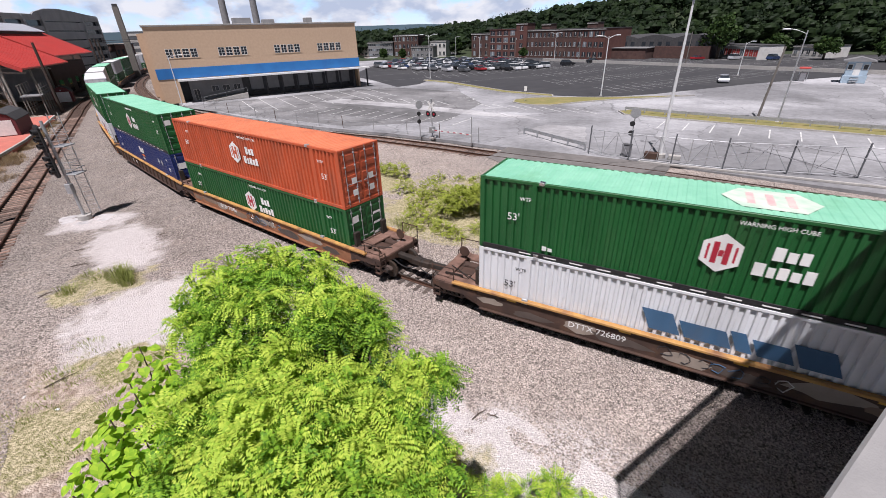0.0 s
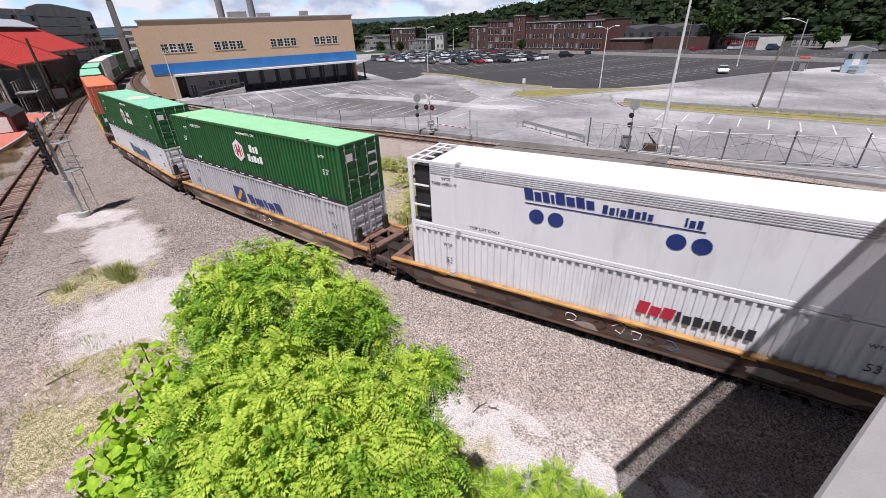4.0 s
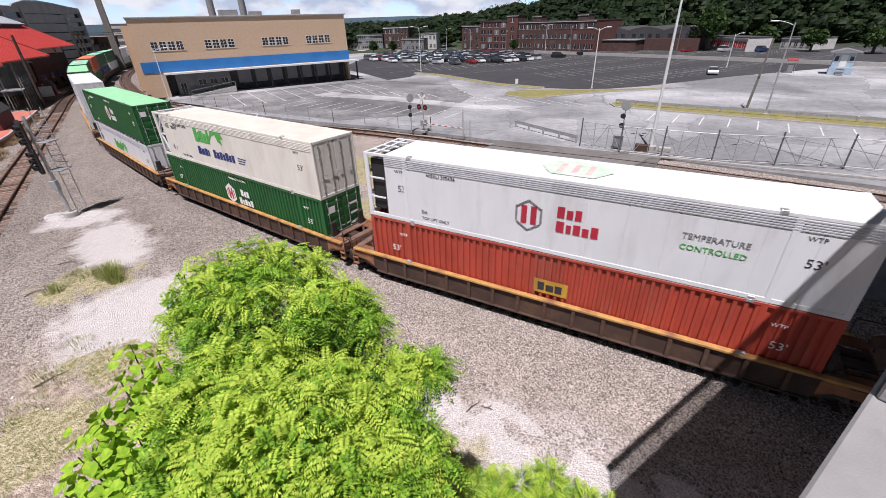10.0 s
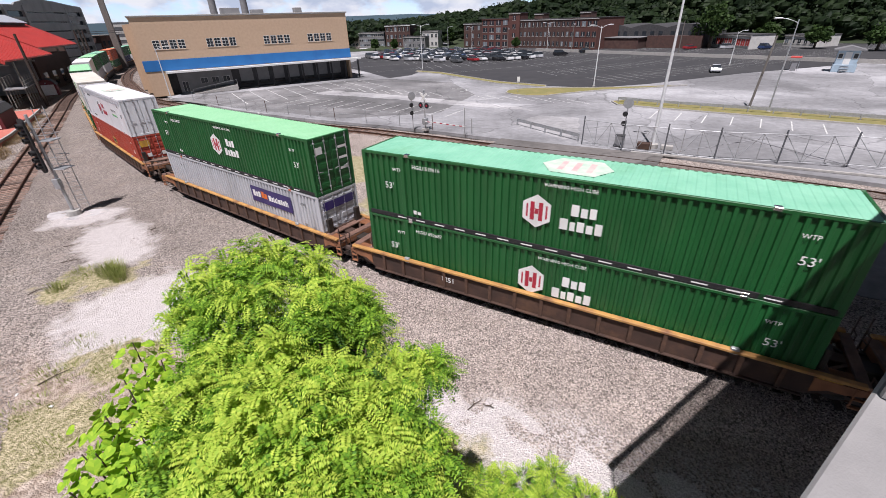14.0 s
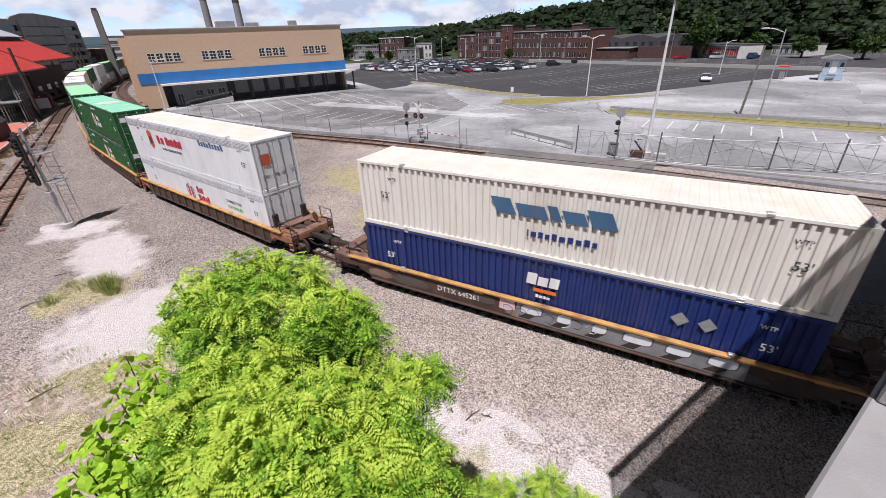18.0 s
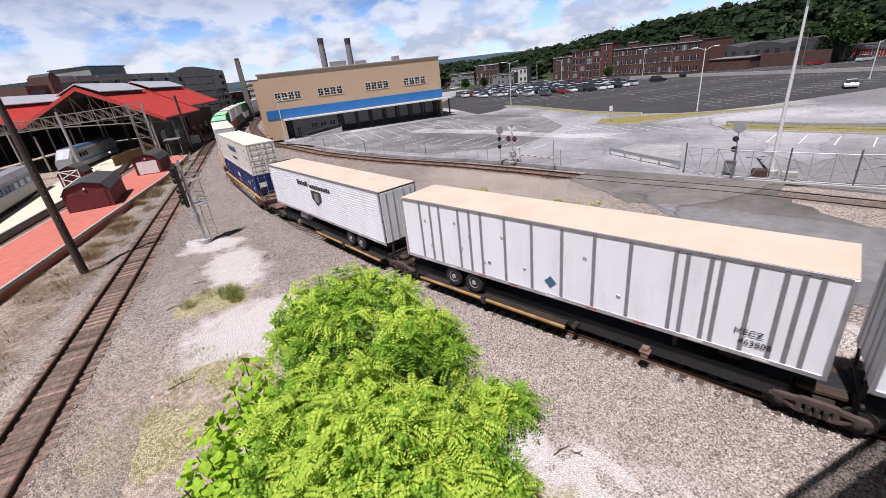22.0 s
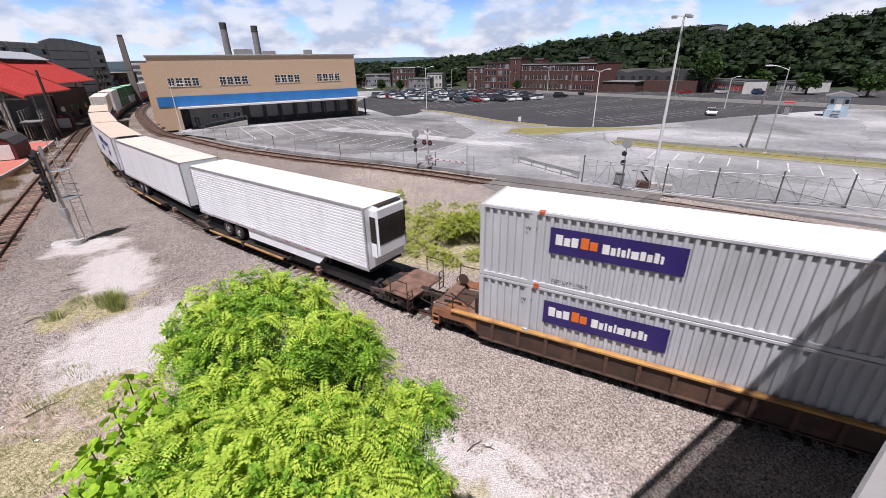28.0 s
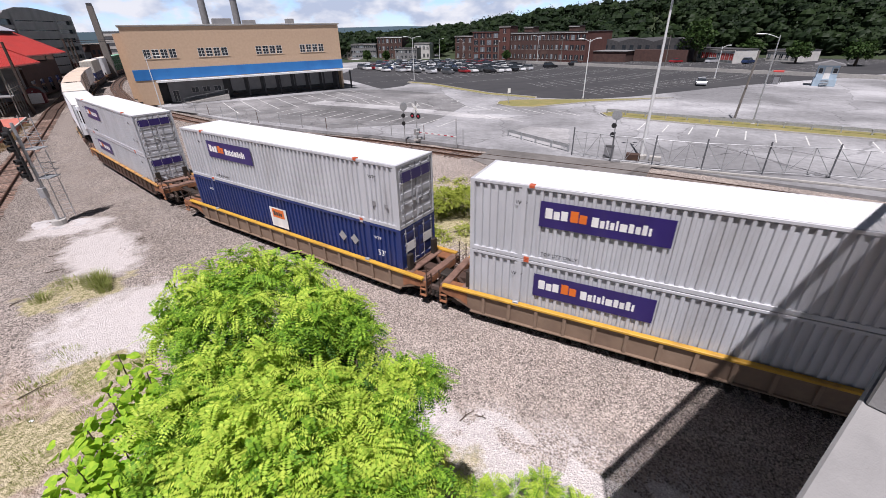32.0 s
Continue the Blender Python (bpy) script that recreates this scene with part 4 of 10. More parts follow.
stripes("bay_lines", segs, MAT["faded_line"], -0.044, "faded white parking bay lines on dark asphalt", 0.13)
segs = []
wall_u = Vector((-0.855, -0.518))
wall_n = Vector((0.518, -0.855))
for k in range(9):                                  # bays before the loading docks
    a = Vector((-17.9, 102.4)) + wall_u * (1 + k * 3.2) + wall_n * 5
    b = a + wall_n * 16
    segs.append(((a.x, a.y), (b.x, b.y)))
for k in range(16):
    a = Vector((-14, 84)) + Vector((0.87, -0.5)) * (k * 2.6)
    b = a + Vector((2.2, -5.0))
    if k not in (7, 8):
        segs.append(((a.x, a.y), (b.x, b.y)))
for k in range(12):
    a = Vector((-24, 70)) + Vector((0.86, -0.51)) * (k * 2.7)
    b = a + Vector((3.0, 4.6))
    segs.append(((a.x, a.y), (b.x, b.y)))
for k in range(24):                                 # bays behind the chain-link frame
    a = Vector((25.5, 49.5)) + Vector((0.80, -0.60)) * (k * 2.7)
    b = a + Vector((2.9, 3.9))
    segs.append(((a.x, a.y), (b.x, b.y)))
for (cx, cy, r) in ((4.0, 77.5, 2.2), (-27.0, 61.5, 2.2)):
    arc = [(cx + r * math.cos(t), cy + r * math.sin(t)) for t in np.linspace(-1.2, 1.9, 10)]
    segs += list(zip(arc, arc[1:]))
stripes("lot_lines", segs, MAT["paint_line"], -0.046, "worn white painted bay lines and arcs on grey asphalt", 0.13)


def island(name, outline, z, label):
    s = Shape().prism(outline, z - 0.3, z)
    curb = Shape()
    n = len(outline)
    for i in range(n):
        a, b = outline[i], outline[(i + 1) % n]
        curb.bar((a[0], a[1], z - 0.05), (b[0], b[1], z - 0.05), 0.16, 0.22)
    ob = tagged(part(name, s, MAT["grass"]), label, "grass", kind="structure")
    part("kerb", curb, MAT["concrete"], ob)
    return ob


island("grass_island", [(12.2, 72), (13.2, 69.8), (14.8, 68.3), (17.5, 67.6), (22, 69.5), (28, 71.2), (36, 71.8), (43, 73.2), (36, 73.4), (27.5, 74.0), (21, 75.6), (16, 76), (13, 74.6)], 0.06, "dry grass island with a worn kerb in the lot")
island("grass_strip", [(25.2, 58.2), (34, 51.0), (46.4, 41.2), (66, 26), (68.5, 28.6), (49, 43.9), (37, 53.6), (28, 61.6), (25.4, 60.8)], 0.06, "long dry grass strip between parking bays and road")
island("grass_verge", [(-3.4, 112.6), (2.6, 106.2), (8.2, 95.8), (13.2, 86.6), (20.6, 79.2), (20, 76.9), (12.4, 84.2), (7.2, 93.6), (1.8, 103.8), (-3.8, 110.4)], 0.02, "narrow dry grass verge along the dark lot")


# ---- the train: containers ----
CL, CW, CH = 16.8, 2.59, 2.895          # 53-foot container
SIDE = Matrix.Rotation(math.pi, 4, "Z") @ Matrix.Rotation(math.pi / 2, 4, "X")   # lettering on the side at +y


def on_side(x, z, y=CW / 2 + 0.004):
    """Where lettering starts on the +y side: x runs backwards along the train there."""
    return Matrix.Translation((x, y, z)) @ SIDE


def wave_strip(s, x0, x1, y, z0, z1, pitch, depth, out):
    """A corrugated wall along x; out is +1 or -1, the side that faces outwards."""
    n = max(1, round((x1 - x0) / pitch))
    p = (x1 - x0) / n
    xs = []
    for i in range(n):
        a = x0 + i * p
        xs += [(a, 0), (a + 0.36 * p, 0), (a + 0.46 * p, 1), (a + 0.90 * p, 1)]
    xs.append((x1, 0))
    vs = [(x, y - out * depth * d, z) for x, d in xs for z in (z0, z1)]
    s.add(vs, [(2 * i, 2 * i + 2, 2 * i + 3, 2 * i + 1) for i in range(len(xs) - 1)])


KIT = {}


def kit(name, make):
    """A shared mesh, made once."""
    if name not in KIT:
        KIT[name] = make().mesh(name)
    return KIT[name]


POSTS = (-CL / 2 + 0.09, -6.5, 6.35, CL / 2 - 0.09)


def corr_side(out):
    s = Shape()
    y = out * (CW / 2 - 0.02)
    for a, b in zip(POSTS, POSTS[1:]):
        wave_strip(s, a + 0.09, b - 0.09, y, 0.16, CH - 0.12, 0.285, 0.075, out)
    return s


def flat_side(out):
    """A smooth panelled wall in one piece, with shallow grooves between its sheets."""
    y = out * (CW / 2 - 0.012)
    n, x0 = 13, -CL / 2 + 0.1
    w = (CL - 0.2) / n
    xs = [(x0, 0.0)]
    for i in range(1, n):
        c = x0 + i * w
        xs += [(c - 0.014, 0.0), (c - 0.006, 0.010), (c + 0.006, 0.010), (c + 0.014, 0.0)]
    xs.append((x0 + n * w, 0.0))
    vs = [(x, y - out * d, z) for x, d in xs for z in (0.16, CH - 0.12)]
    return Shape().add(vs, [(2 * i, 2 * i + 2, 2 * i + 3, 2 * i + 1) for i in range(len(xs) - 1)])


def rails():
    s = Shape()
    for o in (-1, 1):
        y = o * (CW / 2 - 0.05)
        s.box(-CL / 2, CL / 2, y - 0.05, y + 0.05, 0.0, 0.17, 0.012)
        s.box(-CL / 2, CL / 2, y - 0.05, y + 0.052, CH - 0.13, CH - 0.015, 0.012)
    for o in (-1, 1):
        x = o * (CL / 2 - 0.06)
        s.box(x - 0.06, x + 0.06, -CW / 2 + 0.1, CW / 2 - 0.1, 0.0, 0.17, 0.012)
        s.box(x - 0.06, x + 0.06, -CW / 2 + 0.1, CW / 2 - 0.1, CH - 0.14, CH - 0.015, 0.012)
    return s


def roof_shape(wavy):
    """The roof sheet in one piece, with cross corrugations."""
    n, w = 62, CW / 2 - 0.06
    h = 0.016 if wavy else 0.004
    p = (CL - 0.24) / n
    xs = []
    for i in range(n):
        a = -CL / 2 + 0.12 + i * p
        xs += [(a, 0), (a + .03, h), (a + 0.55 * p, h), (a + 0.55 * p + .03, 0)]
    xs.append((CL / 2 - 0.12, 0))
    vs = [(x, y, CH - 0.022 + d) for x, d in xs for y in (-w, w)]
    return Shape().add(vs, [(2 * i, 2 * i + 1, 2 * i + 3, 2 * i + 2) for i in range(len(xs) - 1)])


def end_wall():
    """The corrugated end in one sheet."""
    n, x, y0 = 9, CL / 2 - 0.03, -CW / 2 + 0.12
    p = (CW - 0.24) / n
    ys = []
    for i in range(n):
        a = y0 + i * p
        ys += [(a, 0.0), (a + 0.35 * p, 0.0), (a + 0.5 * p, 0.05), (a + 0.9 * p, 0.05)]
    ys.append((y0 + n * p, 0.0))
    vs = [(x - d, y, z) for y, d in ys for z in (0.16, CH - 0.12)]
    return Shape().add(vs, [(2 * i, 2 * i + 2, 2 * i + 3, 2 * i + 1) for i in range(len(ys) - 1)])


def top_band(o):
    """Ribbed band along the top of a smooth wall."""
    y, n = CW / 2 - 0.016, 5
    out = [(y - 0.02, CH - 0.50)]
    for k in range(n):
        z = CH - 0.50 + k * 0.073
        out += [(y, z), (y + 0.03, z + 0.012), (y + 0.03, z + 0.045), (y, z + 0.057)]
    out += [(y, CH - 0.135), (y - 0.02, CH - 0.135)]
    return Shape().prism([(o * a, b) for a, b in out], -CL / 2 + 0.1, CL / 2 - 0.1, "x")


def smooth_end():
    return Shape().box(CL / 2 - 0.07, CL / 2 - 0.02, -CW / 2 + 0.1, CW / 2 - 0.1, 0.16, CH - 0.12, 0.01)


def door_leaf(o, ribbed):
    s = Shape()
    y0, y1 = (0.015, CW / 2 - 0.10) if o > 0 else (-CW / 2 + 0.10, -0.015)
    x = -CL / 2 + 0.02
    s.box(x, x + 0.05, y0, y1, 0.17, CH - 0.13, 0.01)
    if ribbed:
        for k in range(5):
            z = 0.32 + k * 0.5
            s.box(x - 0.022, x + 0.01, y0 + 0.08, y1 - 0.08, z, z + 0.27, 0.02)
    return s


def door_rods():
    s = Shape()
    for y in (-0.98, -0.36, 0.36, 0.98):
        s.tube((-CL / 2 - 0.02, y, 0.1), (-CL / 2 - 0.02, y, CH - 0.06), 0.017, n=6)
        for z in (0.3, 0.9, 2.0, 2.6):
            s.box(-CL / 2 - 0.04, -CL / 2 + 0.02, y - 0.05, y + 0.05, z, z + 0.07, 0.01)
        s.bar((-CL / 2 - 0.035, y, 1.2), (-CL / 2 - 0.035, y + (0.28 if y < 0 else -0.28), 1.16), 0.03, 0.03)
    return s


def post_shape():
    return Shape().box(-0.09, 0.09, -0.07, 0.02, 0.0, CH - 0.005, 0.012)


def casting_shape():
    return Shape().box(-0.10, 0.10, -0.16, 0.028, -0.06, 0.065, 0.015)


def tarp_frame():
    """The open white frame at the nose of a refrigerated box, with its machine behind."""
    s = Shape()
    x = CL / 2
    for y in (-1.2, 1.2):
        s.box(x - 0.12, x, y - 0.07, y + 0.07, 0.05, CH, 0.01)
    for z in (0.05, 1.0, 1.95, CH - 0.14):
        s.box(x - 0.10, x - 0.02, -1.2, 1.2, z, z + 0.12, 0.01)
    s.bar((x - 0.05, -1.15, 0.1), (x - 0.05, 1.15, 1.0), 0.06)
    for y in (-1.27, 1.23):
        s.box(x - 0.95, x, y, y + 0.05, 0.02, 0.16, 0.01)
        s.box(x - 0.95, x, y, y + 0.05, CH - 0.13, CH - 0.01, 0.01)
        s.box(x - 0.95, x, y, y + 0.05, 0.88, 0.96, 0.01)
        s.box(x - 0.95, x, y, y + 0.05, 1.76, 1.84, 0.01)
        s.box(x - 0.20, x, y, y + 0.05, 0.05, CH, 0.01)
    for q in (-0.7, 0.0, 0.7):
        s.box(x - 0.95, x, q - 0.05, q + 0.05, CH - 0.07, CH - 0.01, 0.01)
    s.box(x - 0.55, x - 0.45, -1.2, 1.2, CH - 0.07, CH - 0.012, 0.01)
    return s


def truss_nose():
    """An open nose of slender braced tubes."""
    s = Shape()
    x, b = CL / 2, CL / 2 - 0.95
    for y in (-1.22, 1.22):
        s.bar((x - 0.3, y, CH - 0.05), (x - 0.05, y, 0.06), 0.10)
        for p, q in (((b, CH - 0.06), (x - 0.3, CH - 0.06)), ((b, 0.08), (x, 0.08)), ((b, 1.45), (x - 0.17, 1.45)), ((b, CH - 0.1), (x - 0.2, 1.5)), ((x - 0.2, 1.42), (b, 0.12)), ((b + 0.02, 0.0), (b + 0.02, CH))):
            s.bar((p[0], y, p[1]), (q[0], y, q[1]), 0.085)
    for z, dx in ((CH - 0.06, 0.3), (1.45, 0.17), (0.1, 0.06)):
        s.bar((x - dx, -1.22, z), (x - dx, 1.22, z), 0.09)
    s.bar((b, -1.2, CH - 0.06), (x - 0.3, 0.0, CH - 0.06), 0.07)
    s.bar((b, 1.2, CH - 0.06), (x - 0.3, 0.0, CH - 0.06), 0.07)
    s.bar((x - 0.3, -1.2, CH - 0.1), (x - 0.17, 1.2, 1.45), 0.07)
    s.bar((x - 0.17, -1.2, 1.45), (x - 0.06, 1.2, 0.1), 0.07)
    return s


FAR = [False]                      # far loads are built with fewer small parts


def container(colour, style="corr", roof=None, castings="chrome", open_nose=False, label="", truss=False):
    """An intermodal box; its origin is in the middle of its floor, its doors at -x."""
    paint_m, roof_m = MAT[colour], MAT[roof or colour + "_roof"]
    box = thing("shipping_container", label, "container", "containers on the train")
    corr = style == "corr"
    cut = Matrix.Translation((-0.475, 0, 0)) @ Matrix.Diagonal((1 - 0.95 / CL, 1, 1, 1)) if open_nose else Matrix.Identity(4)   # walls stop short of an open nose
    for o in (1, -1):
        mk = (lambda: corr_side(o)) if corr else (lambda: flat_side(o))
        part("side_wall", repaint(kit(style + "_side%d" % o, mk), paint_m), None, box, m=cut)
    part("frame", repaint(kit("rails", rails), paint_m), None, box)
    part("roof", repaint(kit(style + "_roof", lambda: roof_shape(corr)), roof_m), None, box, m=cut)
    part("end_wall", repaint(kit(style + "_end", end_wall if corr else smooth_end), paint_m), None, box, m=Matrix.Translation((-0.95 if open_nose else 0.0, 0, 0)))
    for o in (1, -1):
        d = part("door", repaint(kit(style + "_door%d" % o, lambda: door_leaf(o, corr)), paint_m), None, box)
    part("locking_gear", repaint(kit("rods", door_rods), MAT["alu"] if not corr else MAT["galv"]), None, box)
    for x in POSTS:
        for o in (1,) if FAR[0] else (1, -1):
            m = Matrix.Translation((x, o * (CW / 2 - 0.012), 0)) @ (Matrix.Identity(4) if o > 0 else Matrix.Rotation(math.pi, 4, "Z"))
            part("post", repaint(kit("post", post_shape), paint_m), None, box, m=m)
    for x in (-6.10, 6.10):
        for o in () if FAR[0] else (1,):
            for z in (0.06, CH - 0.04):
                m = Matrix.Translation((x, o * (CW / 2 - 0.01), z)) @ (Matrix.Identity(4) if o > 0 else Matrix.Rotation(math.pi, 4, "Z"))
                part("corner_casting", repaint(kit("casting", casting_shape), MAT[castings]), None, box, m=m)
    if not corr and not FAR[0]:
        part("top_band", repaint(kit("top_band", lambda: top_band(1)), MAT["silver"] if colour == "white" else paint_m), None, box, "ribbed band below the roof", m=cut)
    if open_nose and truss:
        part("nose_frame", repaint(kit("truss_nose", truss_nose), MAT["white"]), None, box, "open white nose frame of braced tubes")
        part("cooling_machine", Shape().box(CL / 2 - 0.92, CL / 2 - 0.42, -1.0, 1.0, 0.2, 1.25, 0.06), MAT["black"], box, "dark machine low in the frame")
    elif open_nose:
        part("nose_frame", repaint(kit("nose", tarp_frame), paint_m), None, box, m=Matrix.Translation((0.0, 0, 0)))
        part("cooling_machine", Shape().box(CL / 2 - 0.92, CL / 2 - 0.16, -1.12, 1.12, 0.3, 2.6, 0.06), MAT["black"], box, "dark cooling machine behind the frame")
    return box


def plate(parent, name, outline, material, y=CW / 2, thick=0.006, label=""):
    """A flat painted mark on the side, given by (distance towards the train's front, height)."""
    return part(name, Shape().prism([(a, b) for a, b in outline], y, y + thick, "y"), material, parent, label)


def rect(x0, x1, z0, z1, lean=0.0):
    return [(x0, z0), (x1, z0), (x1 - lean, z1), (x0 - lean, z1)]


def letter_bars(parent, x, z, h, widths, material, gap=0.06, lean=0.0, y=CW / 2, thick=0.006):
    """A brand word as a row of plain bars that runs backwards from x; returns where it ends."""
    for k, w in enumerate(widths):
        hh = h * (1.0, 0.78, 0.9, 0.74)[k % 4]
        part("brand_bar", Shape().prism(rect(x - w, x, z, z + hh, -lean * hh), y, y + thick, "y"), material, parent)
        x -= w + gap
    return x


def hexagon(cx, cz, r):
    return [(cx + r * 0.92 * math.sin(radians(60 * k)), cz + r * math.cos(radians(60 * k))) for k in range(6)]


def hex_logo(parent, x, z, r, ink, ground_m, letters, y=CW / 2, words_h=0.42):
    if FAR[0]:
        plate(parent, "logo_hexagon", hexagon(x, z, r), ground_m, y, 0.006)
        return
    plate(parent, "logo_hexagon", hexagon(x, z, r), ground_m, y, 0.006)
    yy = y + 0.006
    for dx in (-0.36, 0.12):
        plate(parent, "logo_bar", rect(x + dx * r, x + (dx + 0.24) * r, z - 0.55 * r, z + 0.55 * r), ink, yy, 0.004)
    plate(parent, "logo_bar", rect(x - 0.10 * r, x + 0.10 * r, z - 0.16 * r, z + 0.16 * r), ink, yy, 0.003)
    for dx in (-0.62, 0.50):
        plate(parent, "logo_bar", rect(x + dx * r, x + (dx + 0.10) * r, z - 0.4 * r, z + 0.4 * r), ink, yy, 0.003)
    x0 = x - r * 1.35
    letter_bars(parent, x0 - 0.35, z + 0.06, words_h, (0.26, 0.22, 0.22), letters, 0.07, y=y)
    letter_bars(parent, x0, z - 0.50, words_h, (0.28, 0.18, 0.24, 0.22, 0.24), letters, 0.07, y=y)


def marks(parent, ink, number="", high_cube=True, y=CW / 2 - 0.005, top="", dx=0.0, size=True, size_x=7.3, rear=True):
    """Size and warning marks that can be read on the side."""
    if FAR[0]:
        return
    if size:
        words("53'", 0.30, ink, on_side(size_x, 1.35, y), parent, "size_mark")
    if rear:
        words("53'", 0.30, ink, on_side(-6.95, 1.35, y), parent, "size_mark")
    words("WTP", 0.15, ink, on_side(6.85 + dx, 2.15, y), parent, "side_mark")
    words("WTP", 0.15, ink, on_side(-6.8, 2.15, y), parent, "side_mark")
    if number:
        words(number, 0.17, ink, on_side(5.85, 2.36, y), parent, "number")
    if high_cube:
        words("WARNING HIGH CUBE", 0.13, ink, on_side(0.35, 2.50, y), parent, "warning")
    if top:
        words(top, 0.14, ink, on_side(5.6, 0.30, y), parent, "warning")


def hub_box(roof="green_roof", number="", label="dark green corrugated container with white hexagon mark, bleached roof", style="corr", roof_mark=False):
    c = container("green", style, roof, label=label)
    hex_logo(c, 0.55, 1.52, 0.64, MAT["crimson"], MAT["lettering"], MAT["lettering"])
    marks(c, MAT["lettering"], number)
    if not FAR[0]:
        part("rub_strip", Shape().box(-CL / 2 + 0.1, CL / 2 - 0.1, CW / 2 - 0.03, CW / 2 + 0.008, 0.012, 0.205, 0.006), MAT["black"], c, "black strip along the foot of the wall")
    for x in () if FAR[0] else np.arange(-7.0, 7.2, 0.95):
        plate(c, "rub_bar", rect(x, x + 0.45, 0.07, 0.115), MAT["lettering"], CW / 2 + 0.008)
    letter_bars(c, 5.9, 0.36, 0.17, (0.16, 0.16), MAT["lettering"], 0.05)
    rear = CL / 2
    for z in (1.0, 1.55, 2.1):
        part("door_mark", Shape().box(-rear - 0.012, -rear, -1.0, -0.45, z, z + 0.12), MAT["lettering"], c)
    part("door_mark", Shape().box(-rear - 0.012, -rear, 0.55, 0.95, 2.05, 2.4), MAT["lettering"], c)
    if roof_mark:
        s = Shape().prism([(x, y) for x, y in ((-1.1, 0), (-0.6, 0.85), (0.9, 0.85), (1.4, 0), (0.9, -0.85), (-0.6, -0.85))], CH + 0.004, CH + 0.008)
        part("roof_mark", s, MAT["worn_mark"], c, "faded white hexagon painted on the roof", m=Matrix.Translation((-0.55, 0, 0)))
        for x in (-0.35, 0.15, 0.65):
            part("roof_bar", Shape().box(x - 0.65, x - 0.45, -0.5, 0.5, CH + 0.009, CH + 0.012), MAT["faded_pink"], c)
    return c


def silver_panel_box(label="silver-grey corrugated container with a dark purple name panel", back=False):
    c = container("silver", "corr", "silver_roof", "red", label=label)
    x0, x1 = (-2.1, -6.0) if back else (5.75, 1.55)
    z0, z1 = 1.45, 2.40
    plate(c, "name_panel", rect(x1, x0, z0, z1), MAT["purple"], CW / 2, 0.008, "dark purple panel")
    yy = CW / 2 + 0.008
    letter_bars(c, x0 - 0.2, z0 + 0.34, 0.38, (0.24, 0.2, 0.22), MAT["lettering"], 0.05, y=yy)
    letter_bars(c, x0 - 1.05, z0 + 0.34, 0.40, (0.26, 0.24), MAT["orange"], 0.04, y=yy)
    letter_bars(c, x0 - 1.75, z0 + 0.3, 0.34, (0.22, 0.14, 0.08, 0.12, 0.07, 0.22, 0.15, 0.15, 0.14, 0.08), MAT["lettering"], 0.05, y=yy)
    marks(c, MAT["dark_lettering"], "", False, top="TOP LIFT ONLY", dx=-.2, size=False, rear=False)
    s = Shape().box(-CL / 2 - 0.03, -CL / 2 - 0.022, -1.05, 1.05, 2.05, 2.5)
    part("door_panel", s, MAT["purple"], c, "dark purple panel on the doors")
    letter_bars(c, -6.9, 0.9, 0.22, (0.2, 0.2), MAT["post_grey"], 0.5)
    return c


def blue_box(orange=False):
    c = container("blue", "corr", "blue_roof", label="dark blue corrugated container with white markings in a well car")
    if orange:
        plate(c, "white_panel", rect(-0.45, 0.95, 1.05, 2.2), MAT["lettering"], CW / 2, 0.006, "white panel")
        plate(c, "orange_panel", rect(-0.25, 0.75, 1.62, 2.12), MAT["orange"], CW / 2 + 0.006, 0.004, "orange panel")
        letter_bars(c, 0.65, 1.74, 0.26, (0.18, 0.16, 0.12, 0.14), MAT["dark_lettering"], 0.04, y=CW / 2 + 0.01)
    else:
        letter_bars(c, 0.6, 1.75, 0.5, (0.38, 0.38, 0.36), MAT["lettering"], 0.06, -0.1)
        letter_bars(c, 0.3, 1.45, 0.16, (0.9,), MAT["orange"])
        letter_bars(c, 0.2, 1.2, 0.14, (0.12, 0.14, 0.1, 0.12), MAT["lettering"], 0.03)
    for x in (-4.7, -5.5):
        plate(c, "placard", [(x, 1.5), (x - 0.28, 1.78), (x, 2.06), (x + 0.28, 1.78)], MAT["galv"], CW / 2, 0.006)
    marks(c, MAT["lettering"], "", False, size=not orange)
    s = Shape().box(-CL / 2 - 0.03, -CL / 2 - 0.022, 0.3, 1.0, 1.7, 2.15)
    part("door_panel", s, MAT["lettering"], c)
    s = Shape().box(-CL / 2 - 0.03, -CL / 2 - 0.022, -1.0, -0.3, 1.7, 2.15)
    part("door_panel", s, MAT["lettering"], c)
    return c


